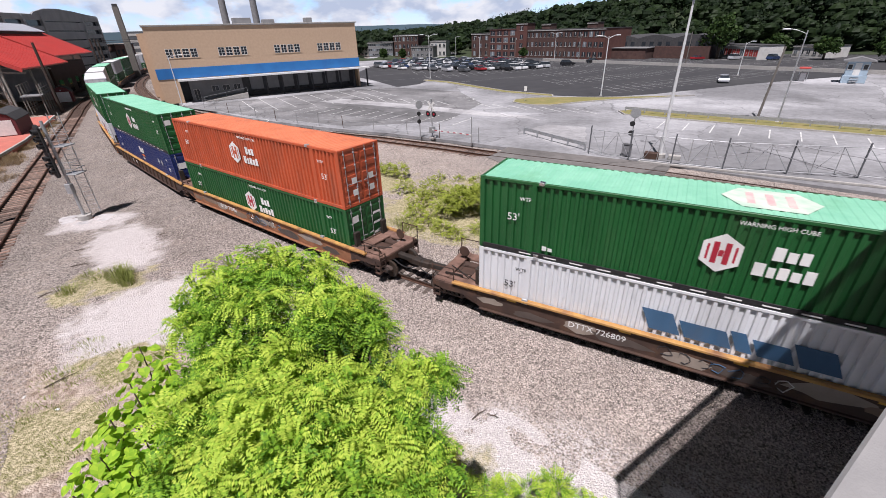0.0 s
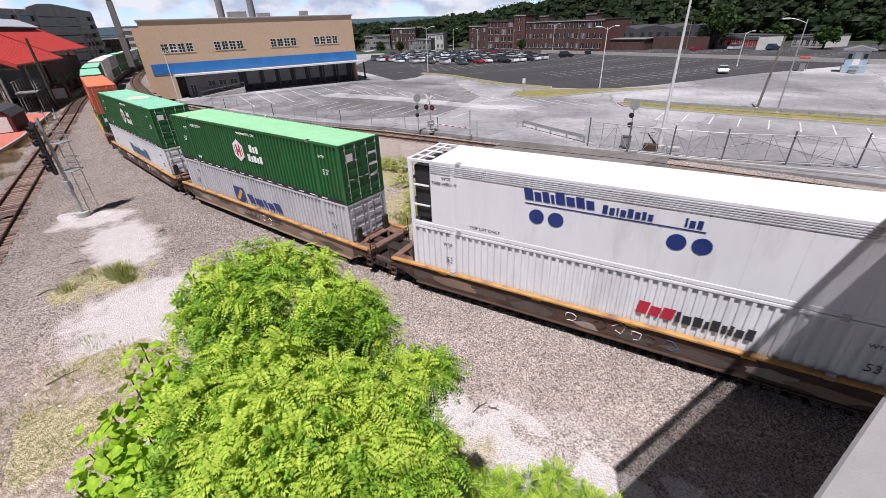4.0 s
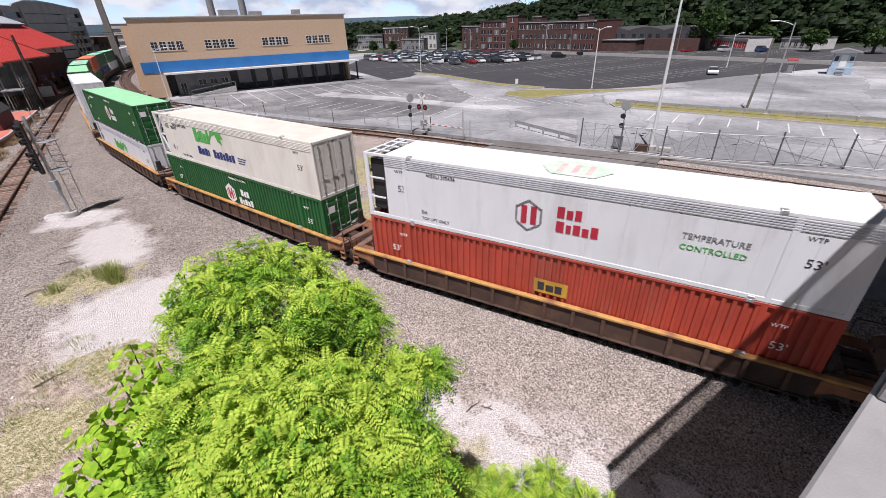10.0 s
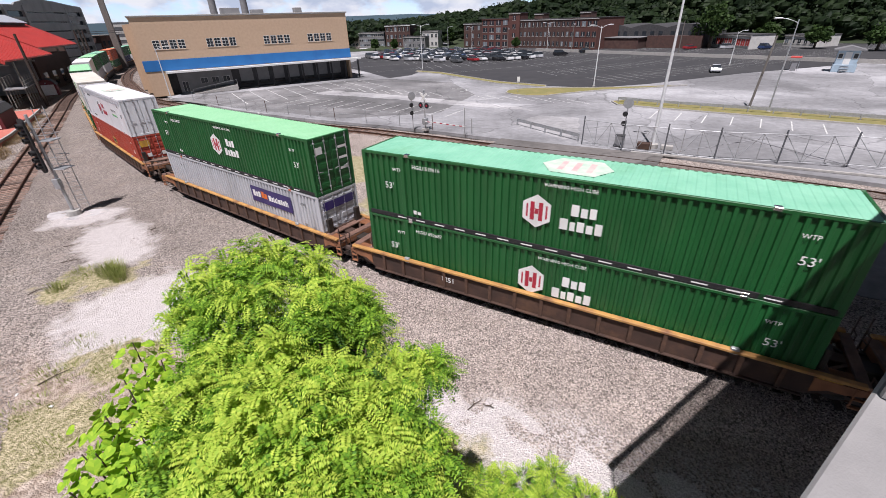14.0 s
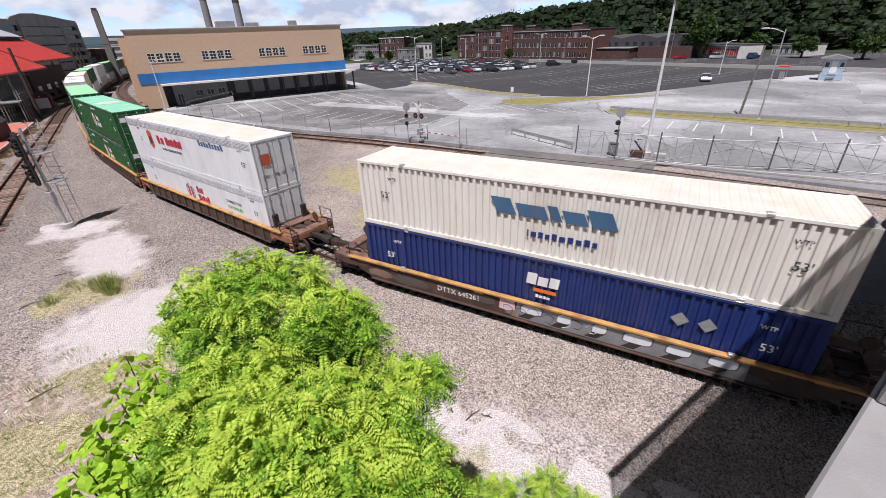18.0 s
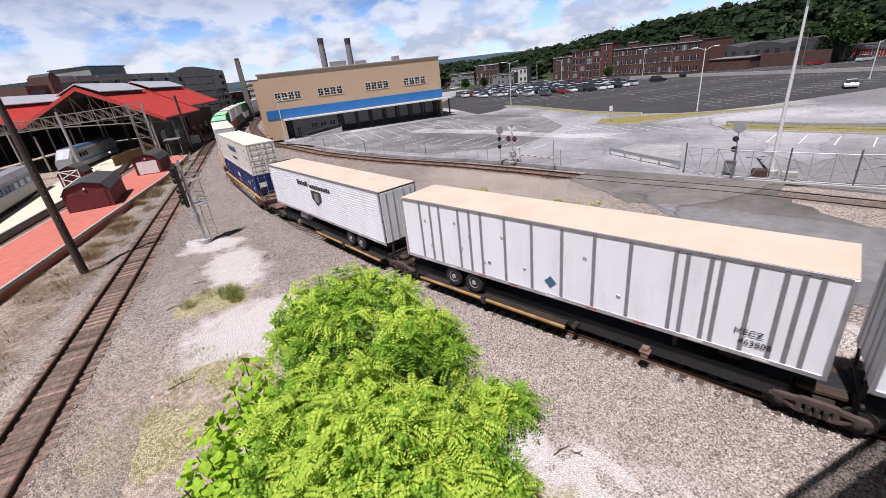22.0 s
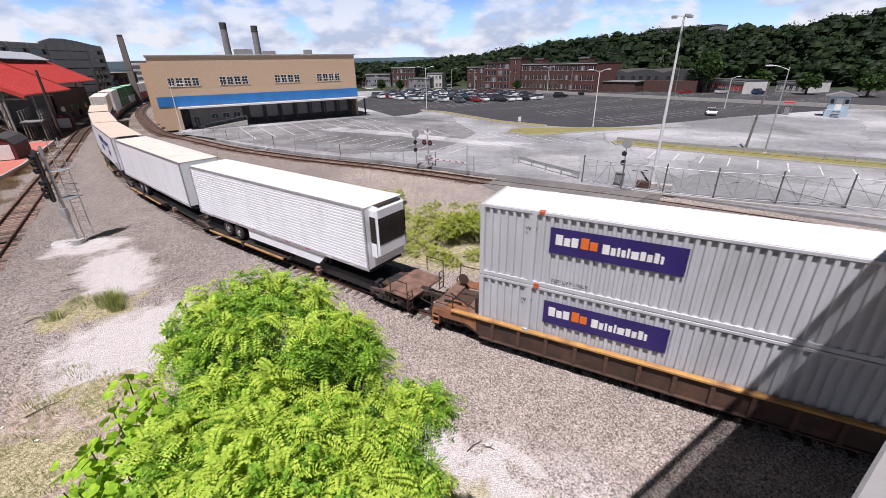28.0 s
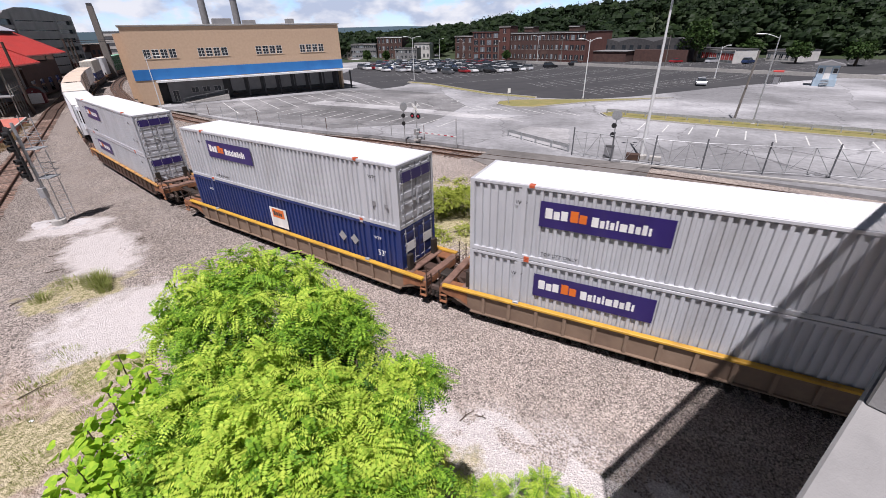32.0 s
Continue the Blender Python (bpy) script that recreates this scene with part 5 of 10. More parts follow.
def swift_box(colour, ink="slate", badge=False):
    roof = {"white": "white_roof", "silver": "silver_roof", "cream": "cream_roof"}[colour]
    c = container(colour, "corr", roof, "galv", label="%s corrugated container with a slanted blue brand mark" % {"white": "white", "silver": "silver-grey", "cream": "rust-streaked cream"}[colour])
    x = 1.9
    if badge:
        plate(c, "badge", [(2.45, 1.1), (2.45, 1.95), (1.3, 1.95), (1.3, 1.1), (1.85, 0.9)], MAT["navy"], CW / 2, 0.006, "dark blue shield")
        plate(c, "badge_streak", [(2.3, 1.12), (1.65, 1.85), (1.42, 1.7), (1.95, 1.12)], MAT["yellow"], CW / 2 + 0.006, 0.003)
        x = 0.75
    h, w = (0.78, 1.12) if colour == "white" else (0.60, 0.9) if colour == "cream" else (0.52, 0.68)
    letter_bars(c, x, 1.15 if colour != "cream" else 1.6, h, [w * q for q in (0.85, 1.2, 0.38, 0.85, 0.9)], MAT["navy"] if badge else MAT[ink], 0.13, 0.45)
    if colour == "cream":
        letter_bars(c, 0.7, 0.85, 0.26, (0.06, 0.2, 0.18, 0.16, 0.18, 0.22, 0.2, 0.2, 0.2, 0.16), MAT["navy"], 0.08)
    marks(c, MAT["dark_lettering"], "", False)
    return c


def tiger_box(cold):
    if cold:
        c = container("cream", "flat", "cream_roof", "galv", True, "cream insulated container with green and dark blue brand marks", True)
        words("TGXU 560243", 0.19, MAT["dark_lettering"], on_side(7.0, 2.0, CW / 2), c, "number")
        words("STACK LIMIT 3 HIGH", 0.15, MAT["dark_lettering"], on_side(5.9, 2.2, CW / 2), c, "warning")
        plate(c, "placard", [(6.75, 0.75), (6.45, 0.5), (6.15, 0.75), (6.45, 1.0)], MAT["post_grey"])
        x = letter_bars(c, 3.2, 1.55, 0.80, (0.40, 0.16, 0.40, 0.36, 0.28), MAT["leaf_green"], 0.05, -0.08)
        z = 1.55
        letter_bars(c, 3.2, 0.75, 0.5, (0.36, 0.34, 0.34, 0.15), MAT["navy"], 0.06, -0.08)
        letter_bars(c, 1.35, 0.75, 0.5, (0.3, 0.3, 0.3, 0.24, 0.3, 0.26, 0.26), MAT["navy"], 0.06, -0.08)
        for k in range(3):
            plate(c, "speed_line", rect(-2.0 - 0.1 * k, -1.35, 0.8 + k * 0.14, 0.85 + k * 0.14), MAT["navy"])
    else:
        c = container("white", "flat", "white_roof", "galv", True, "white insulated container with a bright green brand mark")
        x = letter_bars(c, 2.5, 1.1, 0.85, (0.5, 0.2, 0.5, 0.44, 0.38), MAT["leaf_green"], 0.07, -0.08)
        z = 1.0
    # a plain swoosh stands for the emblem
    out = [(x + 0.2, z + 0.05), (x - 0.2, z + 0.75), (x - 0.8, z + 1.0), (x - 1.4, z + 0.85), (x - 1.6, z + 0.5), (x - 1.25, z + 0.45), (x - 1.35, z + 0.1), (x - 0.9, z + 0.3), (x - 0.75, z + 0.7), (x - 0.35, z + 0.55)]
    plate(c, "emblem", out, MAT["leaf_green"])
    marks(c, MAT["dark_lettering"], "", False, top="TOP LIFT ONLY" if cold else "", size=not cold)
    return c


def pale_box(kind):
    c = container("white", "corr" if kind == "xpo" else "flat", "white_roof" if kind != "england" else "cream_roof", "galv", kind in ("alliance", "hub"),
                  {"alliance": "pale grey insulated container with dark blue brand mark", "xpo": "white corrugated container with red and black brand mark",
                   "hub": "white insulated container with a red hexagon mark", "england": "white insulated container with a dark red brand mark and rusty doors",
                   "low": "white insulated container with a small red mark"}[kind])
    if kind == "alliance":
        letter_bars(c, 3.35, 1.95, 0.42, (0.32, 0.24, 0.24, 0.12, 0.32, 0.28, 0.28, 0.26), MAT["navy"], 0.05, 0.2)
        letter_bars(c, 0.7, 1.9, 0.30, (0.16, 0.17, 0.07, 0.17, 0.17, 0.16, 0.12, 0.15), MAT["navy"], 0.05)
        letter_bars(c, -1.7, 1.9, 0.30, (0.07, 0.16, 0.15), MAT["navy"], 0.05)
        plate(c, "underline", rect(-2.3, 3.35, 1.80, 1.84), MAT["navy"])
        for x in (2.9, 2.2, -1.6, -2.3):
            plate(c, "disc", [(x + 0.28 * math.cos(a), 1.35 + 0.28 * math.sin(a)) for a in np.linspace(0, 6.283, 20, False)], MAT["navy"])
        words("TARE WEIGHT", 0.13, MAT["dark_lettering"], on_side(7.3, 1.95), c, "small_print")
        words("STACK LI", 0.15, MAT["dark_lettering"], on_side(5.9, 2.45), c, "small_print")
    elif kind == "xpo":
        letter_bars(c, -0.9, 1.35, 0.5, (0.36, 0.34, 0.38), MAT["crimson"], 0.04, -0.15)
        letter_bars(c, -2.15, 1.35, 0.42, (0.14, 0.26, 0.26, 0.12, 0.24, 0.14, 0.12, 0.22, 0.22), MAT["dark_lettering"], 0.06)
    elif kind in ("hub", "low"):
        r = 0.58
        ring = hexagon(0.98, 1.42, r)
        for a, b in zip(ring, ring[1:] + ring[:1]):
            part("logo_edge", Shape().bar((a[0], CW / 2, a[1]), (b[0], CW / 2, b[1]), 0.08, 0.012), MAT["post_grey"], c)
        for dx in (-0.3, 0.06):
            plate(c, "logo_bar", rect(0.98 + dx, 0.98 + dx + 0.22, 1.05, 1.75), MAT["crimson"])
        letter_bars(c, -0.05, 1.5, 0.42, (0.26, 0.22, 0.22), MAT["crimson"], 0.07)
        letter_bars(c, -0.05, 0.95, 0.42, (0.28, 0.18, 0.24, 0.22, 0.24), MAT["crimson"], 0.07)
        words("TEMPERATURE", 0.20, MAT["post_grey"], on_side(-3.9, 1.6), c, "inscription")
        words("CONTROLLED", 0.20, MAT["leaf_green"], on_side(-3.9, 1.22), c, "inscription")
        if kind == "hub":
            words("HGRU 300436", 0.16, MAT["dark_lettering"], on_side(5.3, 2.2), c, "number")
            words("DA", 0.15, MAT["dark_lettering"], on_side(5.6, 0.58), c, "side_mark")
            s = Shape().prism([(-1.1, 0), (-0.6, 0.8), (0.9, 0.8), (1.4, 0), (0.9, -0.8), (-0.6, -0.8)], CH + 0.004, CH + 0.008)
            part("roof_mark", s, MAT["worn_mark"], c, "faded white hexagon painted on the roof", m=Matrix.Translation((-0.4, 0, 0)))
            for x in (-0.35, 0.15, 0.65):
                part("roof_bar", Shape().box(x - 0.5, x - 0.3, -0.5, 0.5, CH + 0.009, CH + 0.012), MAT["faded_pink"], c)
    elif kind == "england":
        plate(c, "crest", [(5.3, 1.2), (5.3, 2.1), (4.95, 2.3), (4.6, 2.1), (4.6, 1.2), (4.95, 0.95)], MAT["red"], CW / 2, 0.006, "red crest")
        plate(c, "crest_field", rect(4.75, 5.15, 1.3, 1.8), MAT["dark_lettering"], CW / 2 + 0.006, 0.003)
        letter_bars(c, 3.8, 1.45, 0.55, (0.4, 0.44), MAT["crimson"], 0.14)
        letter_bars(c, 2.5, 1.45, 0.55, (0.46, 0.3, 0.28, 0.14, 0.28, 0.28, 0.28), MAT["crimson"], 0.05)
        words("GLOBAL TRANSPORTATION", 0.17, MAT["dark_lettering"], on_side(3.4, 1.05), c, "inscription")
        letter_bars(c, -2.4, 2.0, 0.34, (0.24,) * 9, MAT["slate"], 0.09, 0.2)
        part("door_sign", Shape().box(-CL / 2 - 0.02, -CL / 2 - 0.012, 0.3, 0.9, 1.5, 2.1), MAT["red"], c)
    marks(c, MAT["dark_lettering"], "", False, top="TOP LIFT ONLY" if kind in ("hub", "alliance") else "", size=kind != "alliance", size_x=6.75)
    return c


def red_box(top):
    c = container("red" if top else "deep_red", "corr", "red_roof", "galv", label="faded red-orange corrugated container with rusty doors" if top else "red corrugated container low in a well car")
    if top:
        hex_logo(c, 0.95, 1.6, 0.64, MAT["red"], MAT["lettering"], MAT["lettering"])
        marks(c, MAT["lettering"], "", True)
    else:
        plate(c, "yellow_panel", rect(-0.75, 0.55, 1.15, 1.75), MAT["yellow"], CW / 2, 0.006, "yellow panel")
        letter_bars(c, 0.4, 1.27, 0.36, (0.26, 0.3, 0.26), MAT["dark_lettering"], 0.06, y=CW / 2 + 0.006)
        marks(c, MAT["lettering"], "", False)
        part("door_sign", Shape().box(-CL / 2 - 0.03, -CL / 2 - 0.022, 0.25, 0.95, 2.0, 2.5), MAT["yellow"], c)
    for y in (-0.75, 0.35):
        for z in (0.55, 1.15):
            part("door_label", Shape().box(-CL / 2 - 0.034, -CL / 2 - 0.026, y, y + 0.32, z, z + 0.3), MAT["lettering"], c)
    return c


# ---- the train: well cars ----
def bogie(parent, x):
    b = part("bogie", Shape().box(x - 0.35, x + 0.35, -1.0, 1.0, 0.42, 0.72, 0.05), MAT["dark_steel"], parent)
    for o in (-1, 1):
        y = o * 1.02
        s = Shape()
        top = [(-1.16, 0.56), (-1.05, 0.68), (-0.5, 0.72), (-0.4, 0.78), (0.4, 0.78), (0.5, 0.72), (1.05, 0.68), (1.16, 0.56), (1.0, 0.52), (0.5, 0.60), (-0.5, 0.60), (-1.0, 0.52)]
        s.prism([(x + a, c) for a, c in top], y - 0.08, y + 0.08, "y")
        low = [(-1.0, 0.53), (-0.48, 0.24), (0.48, 0.24), (1.0, 0.53), (0.84, 0.53), (0.40, 0.33), (-0.40, 0.33), (-0.84, 0.53)]
        s.prism([(x + a, c) for a, c in low], y - 0.06, y + 0.06, "y")
        for q in (-0.42, 0.42):
            s.box(x + q - 0.07, x + q + 0.07, y - 0.07, y + 0.07, 0.28, 0.66, 0.01)
        part("side_frame", s, MAT["bogie_brown"], b)
        for q in (-0.88, 0.88) if o > 0 and not FAR[0] else ():
            part("axle_cap", Shape().lathe([(0.13, 0), (0.13, 0.07), (0.06, 0.10)], 10, Matrix.Translation((x + q, y + o * 0.06, 0.46)) @ Matrix.Rotation(-o * math.pi / 2, 4, "X")), MAT["dark_steel"], b)
        sp = Shape()
        for dx in (-0.2, 0, 0.2):
            sp.tube((x + dx, y + o * 0.08, 0.34), (x + dx, y + o * 0.08, 0.58), 0.075, n=8)
        part("spring_nest", sp, MAT["dark_steel"], b)
    for dx in (-0.88, 0.88):
        for o in (-1, 1):
            w = Shape().lathe([(0.08, -0.07), (0.40, -0.07), (0.43, -0.05), (0.45, 0.05), (0.42, 0.07), (0.36, 0.045), (0.16, 0.03), (0.14, 0.09), (0.05, 0.09)], 20,
                              Matrix.Translation((x + dx, o * 0.76, 0.42)) @ Matrix.Rotation(-o * math.pi / 2, 4, "X"))
            part("wheel", w, MAT["dark_steel"], b)
    return b


def sill(o, z_top):
    """One long side of the well: plate, bottom chord, and the slope at each end."""
    s = Shape()
    y0, y1 = (1.36, 1.40) if o > 0 else (-1.40, -1.36)
    out = [(-9.6, 0.95), (-9.0, 0.62), (-8.2, 0.30), (8.2, 0.30), (9.0, 0.62), (9.6, 0.95), (9.6, z_top), (-9.6, z_top)]
    s.prism(out, y0, y1, "y")
    s.box(-8.3, 8.3, min(o * 1.28, o * 1.50), max(o * 1.28, o * 1.50), 0.26, 0.33, 0.012)
    return s


def ribbed_plate(x0, x1, y0, y1, z):
    """A tread plate with ridges that run across the car."""
    x0, x1 = min(x0, x1), max(x0, x1)
    n = max(3, round((x1 - x0) / 0.055))
    p = (x1 - x0) / n
    out = [(x0, z - 0.09), (x1, z - 0.09)]
    for k in range(n):
        a = x1 - k * p
        out += [(a, z - 0.022), (a - 0.25 * p, z), (a - 0.6 * p, z), (a - 0.85 * p, z - 0.022)]
    out.append((x0, z - 0.022))
    return Shape().prism(out, y0, y1, "y")


def end_deck(d, long):
    """The pieces of the platform over the bogie at one end, each with its paint; d = +1 at the front."""
    out = []
    e = 10.55 if long else 9.75
    a, b = 8.35, e
    x = lambda q: d * q
    lo_hi = lambda p, q: (min(x(p), x(q)), max(x(p), x(q)))
    tread, sill_in = (0.74, 0.56) if long else (0.46, 0.34)
    out.append(("deck_beam", "rust", Shape().box(*lo_hi(a, b), -0.26, 0.26, 0.72, 1.05, 0.03)))
    out.append(("bulkhead", "rust", Shape().box(*lo_hi(a, a + 0.14), -1.36, 1.36, 0.35, 1.24, 0.02)))
    out.append(("tread_plate", "tread", ribbed_plate(x(a + 0.14), x(a + tread), -1.34, 1.34, 1.19)))
    out.append(("end_sill", "ends", Shape().box(*lo_hi(b - sill_in, b), -1.38, 1.38, 0.80, 1.10, 0.02)))
    out.append(("end_tread", "tread", ribbed_plate(x(b - sill_in), x(b - 0.01), -1.37, 1.37, 1.19)))
    for o in (-1, 1):
        out.append(("side_step", "tread", ribbed_plate(x(a + tread), x(b - sill_in), min(o * 0.84, o * 1.40), max(o * 0.84, o * 1.40), 1.15)))
        out.append(("side_skirt", "ends", Shape().prism([(x(a + 0.1), 1.06), (x(b - 0.02), 1.06), (x(b - 0.02), 0.86), (x(b - 0.5), 0.72), (x(a + 0.5), 0.72), (x(a + 0.1), 0.5)], o * 1.385, o * 1.42, "y")))
        out.append(("cross_brace", "rust", Shape().bar((x(a + tread), o * 0.84, 1.0), (x(b - sill_in), o * 0.3, 1.0), 0.12, 0.12)))
        out.append(("sill_step", "ends", Shape().bar((x(b - 0.32), o * 1.42, 0.35), (x(b - 0.32), o * 1.42, 1.02), 0.04).bar((x(b - 0.02), o * 1.42, 0.35), (x(b - 0.02), o * 1.42, 1.02), 0.04).bar((x(b - 0.34), o * 1.42, 0.37), (x(b), o * 1.42, 0.37), 0.12, 0.05).bar((x(b - 0.34), o * 1.42, 0.68), (x(b), o * 1.42, 0.68), 0.10, 0.04)))
    if long:
        out.append(("brake_cylinder", "tread", Shape().tube((x(a + 0.85), 0.52, 0.98), (x(b - 0.62), 0.52, 0.98), 0.15, n=12)))
        out.append(("air_tank", "rust", Shape().tube((x(a + 0.8), -0.56, 0.95), (x(b - 0.6), -0.56, 0.95), 0.19, n=12)))
        out.append(("brake_pipe", "dark_steel", Shape().tube((x(a + 0.2), 1.0, 1.21), (x(b - 0.3), 0.2, 1.23), 0.025, n=6)))
        out.append(("brake_lever", "dark_steel", Shape().bar((x(a + 1.1), 0.7, 1.16), (x(b - 0.35), 0.95, 1.30), 0.05, 0.09)))
        out.append(("release_rod", "dark_steel", Shape().tube((x(b - 0.7), -1.2, 1.06), (x(b - 0.7), 1.2, 1.02), 0.02, n=6)))
    return out


def end_fittings(d, long, o):
    """Ladder and grab irons at one corner."""
    s = Shape()
    e = 10.55 if long else 9.75
    x = lambda q: d * q
    for q in (0.55, 0.85, 1.15, 1.45):
        s.bar((x(e + 0.02), o * 1.05, q - 0.1), (x(e + 0.02), o * 1.4, q - 0.1), 0.03)
    for yy in (1.05, 1.4):
        s.bar((x(e + 0.02), o * yy, 0.4), (x(e + 0.02), o * yy, 1.38 if yy < 1.2 else 1.9), 0.035)
    if long:
        s.bar((x(e - 1.0), o * 1.4, 1.85), (x(e + 0.02), o * 1.4, 1.85), 0.035)
        s.bar((x(e - 1.0), o * 1.4, 1.1), (x(e - 1.0), o * 1.4, 1.86), 0.035)
    return s


def hand_brake(d):
    x = d * 10.05
    return Shape().tube((x, -0.7, 1.15), (x, -0.7, 1.75), 0.03).lathe([(0.24, -0.02), (0.27, 0), (0.24, 0.02), (0.05, 0.03)], 14, Matrix.Translation((x, -0.66, 1.6)) @ Matrix.Rotation(math.pi / 2, 4, "X"))


def well_car(body="rust", chord="chord", ends="rust_orange", front_long=False, back_long=False, number="", label="", scrawl=None, mural=False):
    car = thing("well_car", label or "rust-brown double-stack well car with a worn yellow top chord", "rail car", "cars of the train")
    for o in (1, -1):
        sw = part("side_sill", repaint(kit("sill%d" % o, lambda: sill(o, 1.16)), MAT[body]), None, car)
        part("top_chord", repaint(kit("chord%d" % o, lambda: Shape().box(-9.6, 9.6, min(o * 1.305, o * 1.52), max(o * 1.305, o * 1.52), 1.16, 1.27, 0.02)), MAT[chord]), None, car)
        for k in range(0 if FAR[0] or o < 0 or scrawl else 15):
            x = -7.7 + k * 1.1
            part("rib", repaint(kit("rib%d" % o, lambda: Shape().box(-0.07, 0.07, min(o * 1.40, o * 1.49), max(o * 1.40, o * 1.49), 0.33, 1.16, 0.012)), MAT[body]), None, car, m=Matrix.Translation((x, 0, 0)))
        for x in () if FAR[0] or o < 0 else (-6.35, 6.35):
            part("guide", repaint(kit("guide%d" % o, lambda: Shape().box(-0.12, 0.12, min(o * 1.36, o * 1.50), max(o * 1.36, o * 1.50), 1.12, 1.36, 0.02)), MAT["galv"]), None, car, m=Matrix.Translation((x, 0, 0)))
        if FAR[0] or o < 0:
            continue
        part("reflector", repaint(kit("reflector%d" % o, lambda: Shape().box(-0.3, 0.3, min(o * 1.40, o * 1.408), max(o * 1.40, o * 1.408), 0.98, 1.08)), MAT["yellow"]), None, car, m=Matrix.Translation((8.8, 0, 0)))
        part("reflector", repaint(KIT["reflector%d" % o], MAT["yellow"]), None, car, m=Matrix.Translation((-8.8, 0, 0)))
    part("well_floor", repaint(kit("well_floor", lambda: Shape().box(-8.42, 8.42, -1.3, 1.3, 0.22, 0.28, 0.01)), MAT["dark_steel"]), None, car)
    for d, long in ((1, front_long), (-1, back_long)):
        for i, (piece, coat, shape) in enumerate(end_deck(d, long)):
            if not FAR[0] or piece in ("deck_beam", "bulkhead", "end_sill", "end_tread"):
                coat = ends if coat == "ends" or (coat == "tread" and ends == "rust_orange" and i % 2) else coat
                part(piece, repaint(kit("%s%d%d%d" % (piece, i, d, long), lambda: shape), MAT[coat]), None, car)
        if not FAR[0]:
            for o in (-1, 1):
                part("end_upright", repaint(kit("upright%d%d" % (d, o), lambda: Shape().box(min(d * 8.48, d * 8.66), max(d * 8.48, d * 8.66), o * 0.95 - 0.16, o * 0.95 + 0.16, 1.16, 1.95, 0.02)), MAT["dark_steel"]), None, car)
        for o in () if FAR[0] else (-1, 1):
            part("end_ladder", repaint(kit("fit%d%d%d" % (d, long, o), lambda: end_fittings(d, long, o)), MAT["rust"]), None, car)
        if long:
            c = Shape().box(min(d * 10.4, d * 11.7), max(d * 10.4, d * 11.7), -0.14, 0.14, 0.72, 0.98, 0.03).box(min(d * 11.5, d * 12.05), max(d * 11.5, d * 12.05), -0.22, 0.2, 0.66, 1.02, 0.06)
            part("coupler", c, MAT["dark_steel"], car)
            if not FAR[0]:
                part("hand_brake", repaint(kit("brake%d" % d, lambda: hand_brake(d)), MAT["rust"]), None, car)
            bogie(car, d * 9.75)
            h = Shape()
            pts = [Vector((d * (10.5 + 1.4 * t), 0.4, 0.75 - 0.9 * t * (1 - t))) for t in np.linspace(0, 1, 6)]
            for a, b in zip(pts, pts[1:]):
                h.tube(a, b, 0.03, n=6)
            part("air_hose", h, MAT["black"], car)
        elif d < 0:
            bogie(car, -10.12)
            part("joint", Shape().box(-10.6, -9.5, -0.3, 0.3, 0.72, 1.0, 0.05), MAT["dark_steel"], car)
    if number:
        words(number, 0.26, MAT["lettering"], on_side(4.6, 0.62, 1.402), car, "car_number")
    if scrawl:
        rng = random.Random(scrawl)
        for k in range(9):                                # painted-over patches, then thin loops of scrawl
            x, w = 8.0 - k * 1.85 + rng.uniform(-.4, .4), rng.uniform(0.5, 1.1)
            z, h = rng.uniform(0.52, 0.86), rng.uniform(0.16, 0.26)
            out = [(x + w * math.cos(a) * rng.uniform(.7, 1.25), min(1.13, max(0.36, z + h * math.sin(a) * rng.uniform(.7, 1.3)))) for a in np.linspace(0, 6.283, 13, False)]
            part("cover_patch", Shape().prism(out, 1.401, 1.403 + 0.0007 * k, "y"), MAT[rng.choice(["patch_dark", "patch_pale", "patch_dark", "tan_brown"])], car)
        for k in range(7):
            x, z = 1.2 - k * 0.55 + rng.uniform(-.15, .15), rng.uniform(0.62, 0.85)
            loop = [Vector((x + 0.25 * math.cos(a) * rng.uniform(.5, 1.2), 1.412, z + 0.2 * math.sin(a) * rng.uniform(.6, 1.3))) for a in np.linspace(0, 5.2, 7)]
            s = Shape()
            for a, b in zip(loop, loop[1:]):
                s.bar(a, b, 0.035, 0.012)
            part("painted_scrawl", s, MAT[rng.choice(["slate", "dark_lettering", "lettering", "dark_lettering"])], car)
        for x in (6.9, 2.6, -0.9, -4.4):
            part("reflector", Shape().box(x - 0.2, x + 0.2, 1.404, 1.414, 1.02, 1.1), MAT["yellow"], car)
    if mural:                                             # slanted grey blocks with white rounded shapes
        for k in range(6):
            x = 0.9 - 1.3 * k
            p = part("mural_block", Shape().prism([(x, 0.37), (x, 1.16), (x - 1.3, 1.16), (x - 1.3, 0.37)], 1.404, 1.4135, "y"), MAT["post_grey"], car, "grey painted block")
            part("mural_shadow", Shape().prism([(x - 0.1, 0.42), (x - 0.45, 0.72), (x - 0.85, 0.72), (x - 0.55, 0.42)], 1.4135, 1.4155, "y"), MAT["dark_steel"], p)
            w, h = (0.42, 0.26, 0.24, 0.46, 0.36, 0.40)[k], 0.19
            out = [(x - 0.62 + w * math.copysign(abs(math.cos(a)) ** 0.45, math.cos(a)) - 0.06 * math.sin(a), 0.88 + h * math.copysign(abs(math.sin(a)) ** 0.45, math.sin(a))) for a in np.linspace(0, 6.283, 25)[:-1]]
            part("mural_edge", Shape().prism([(u + (u - x + 0.62) * 0.09, v + (v - 0.88) * 0.14) for u, v in out], 1.4155, 1.4175, "y"), MAT["dark_lettering"], p)
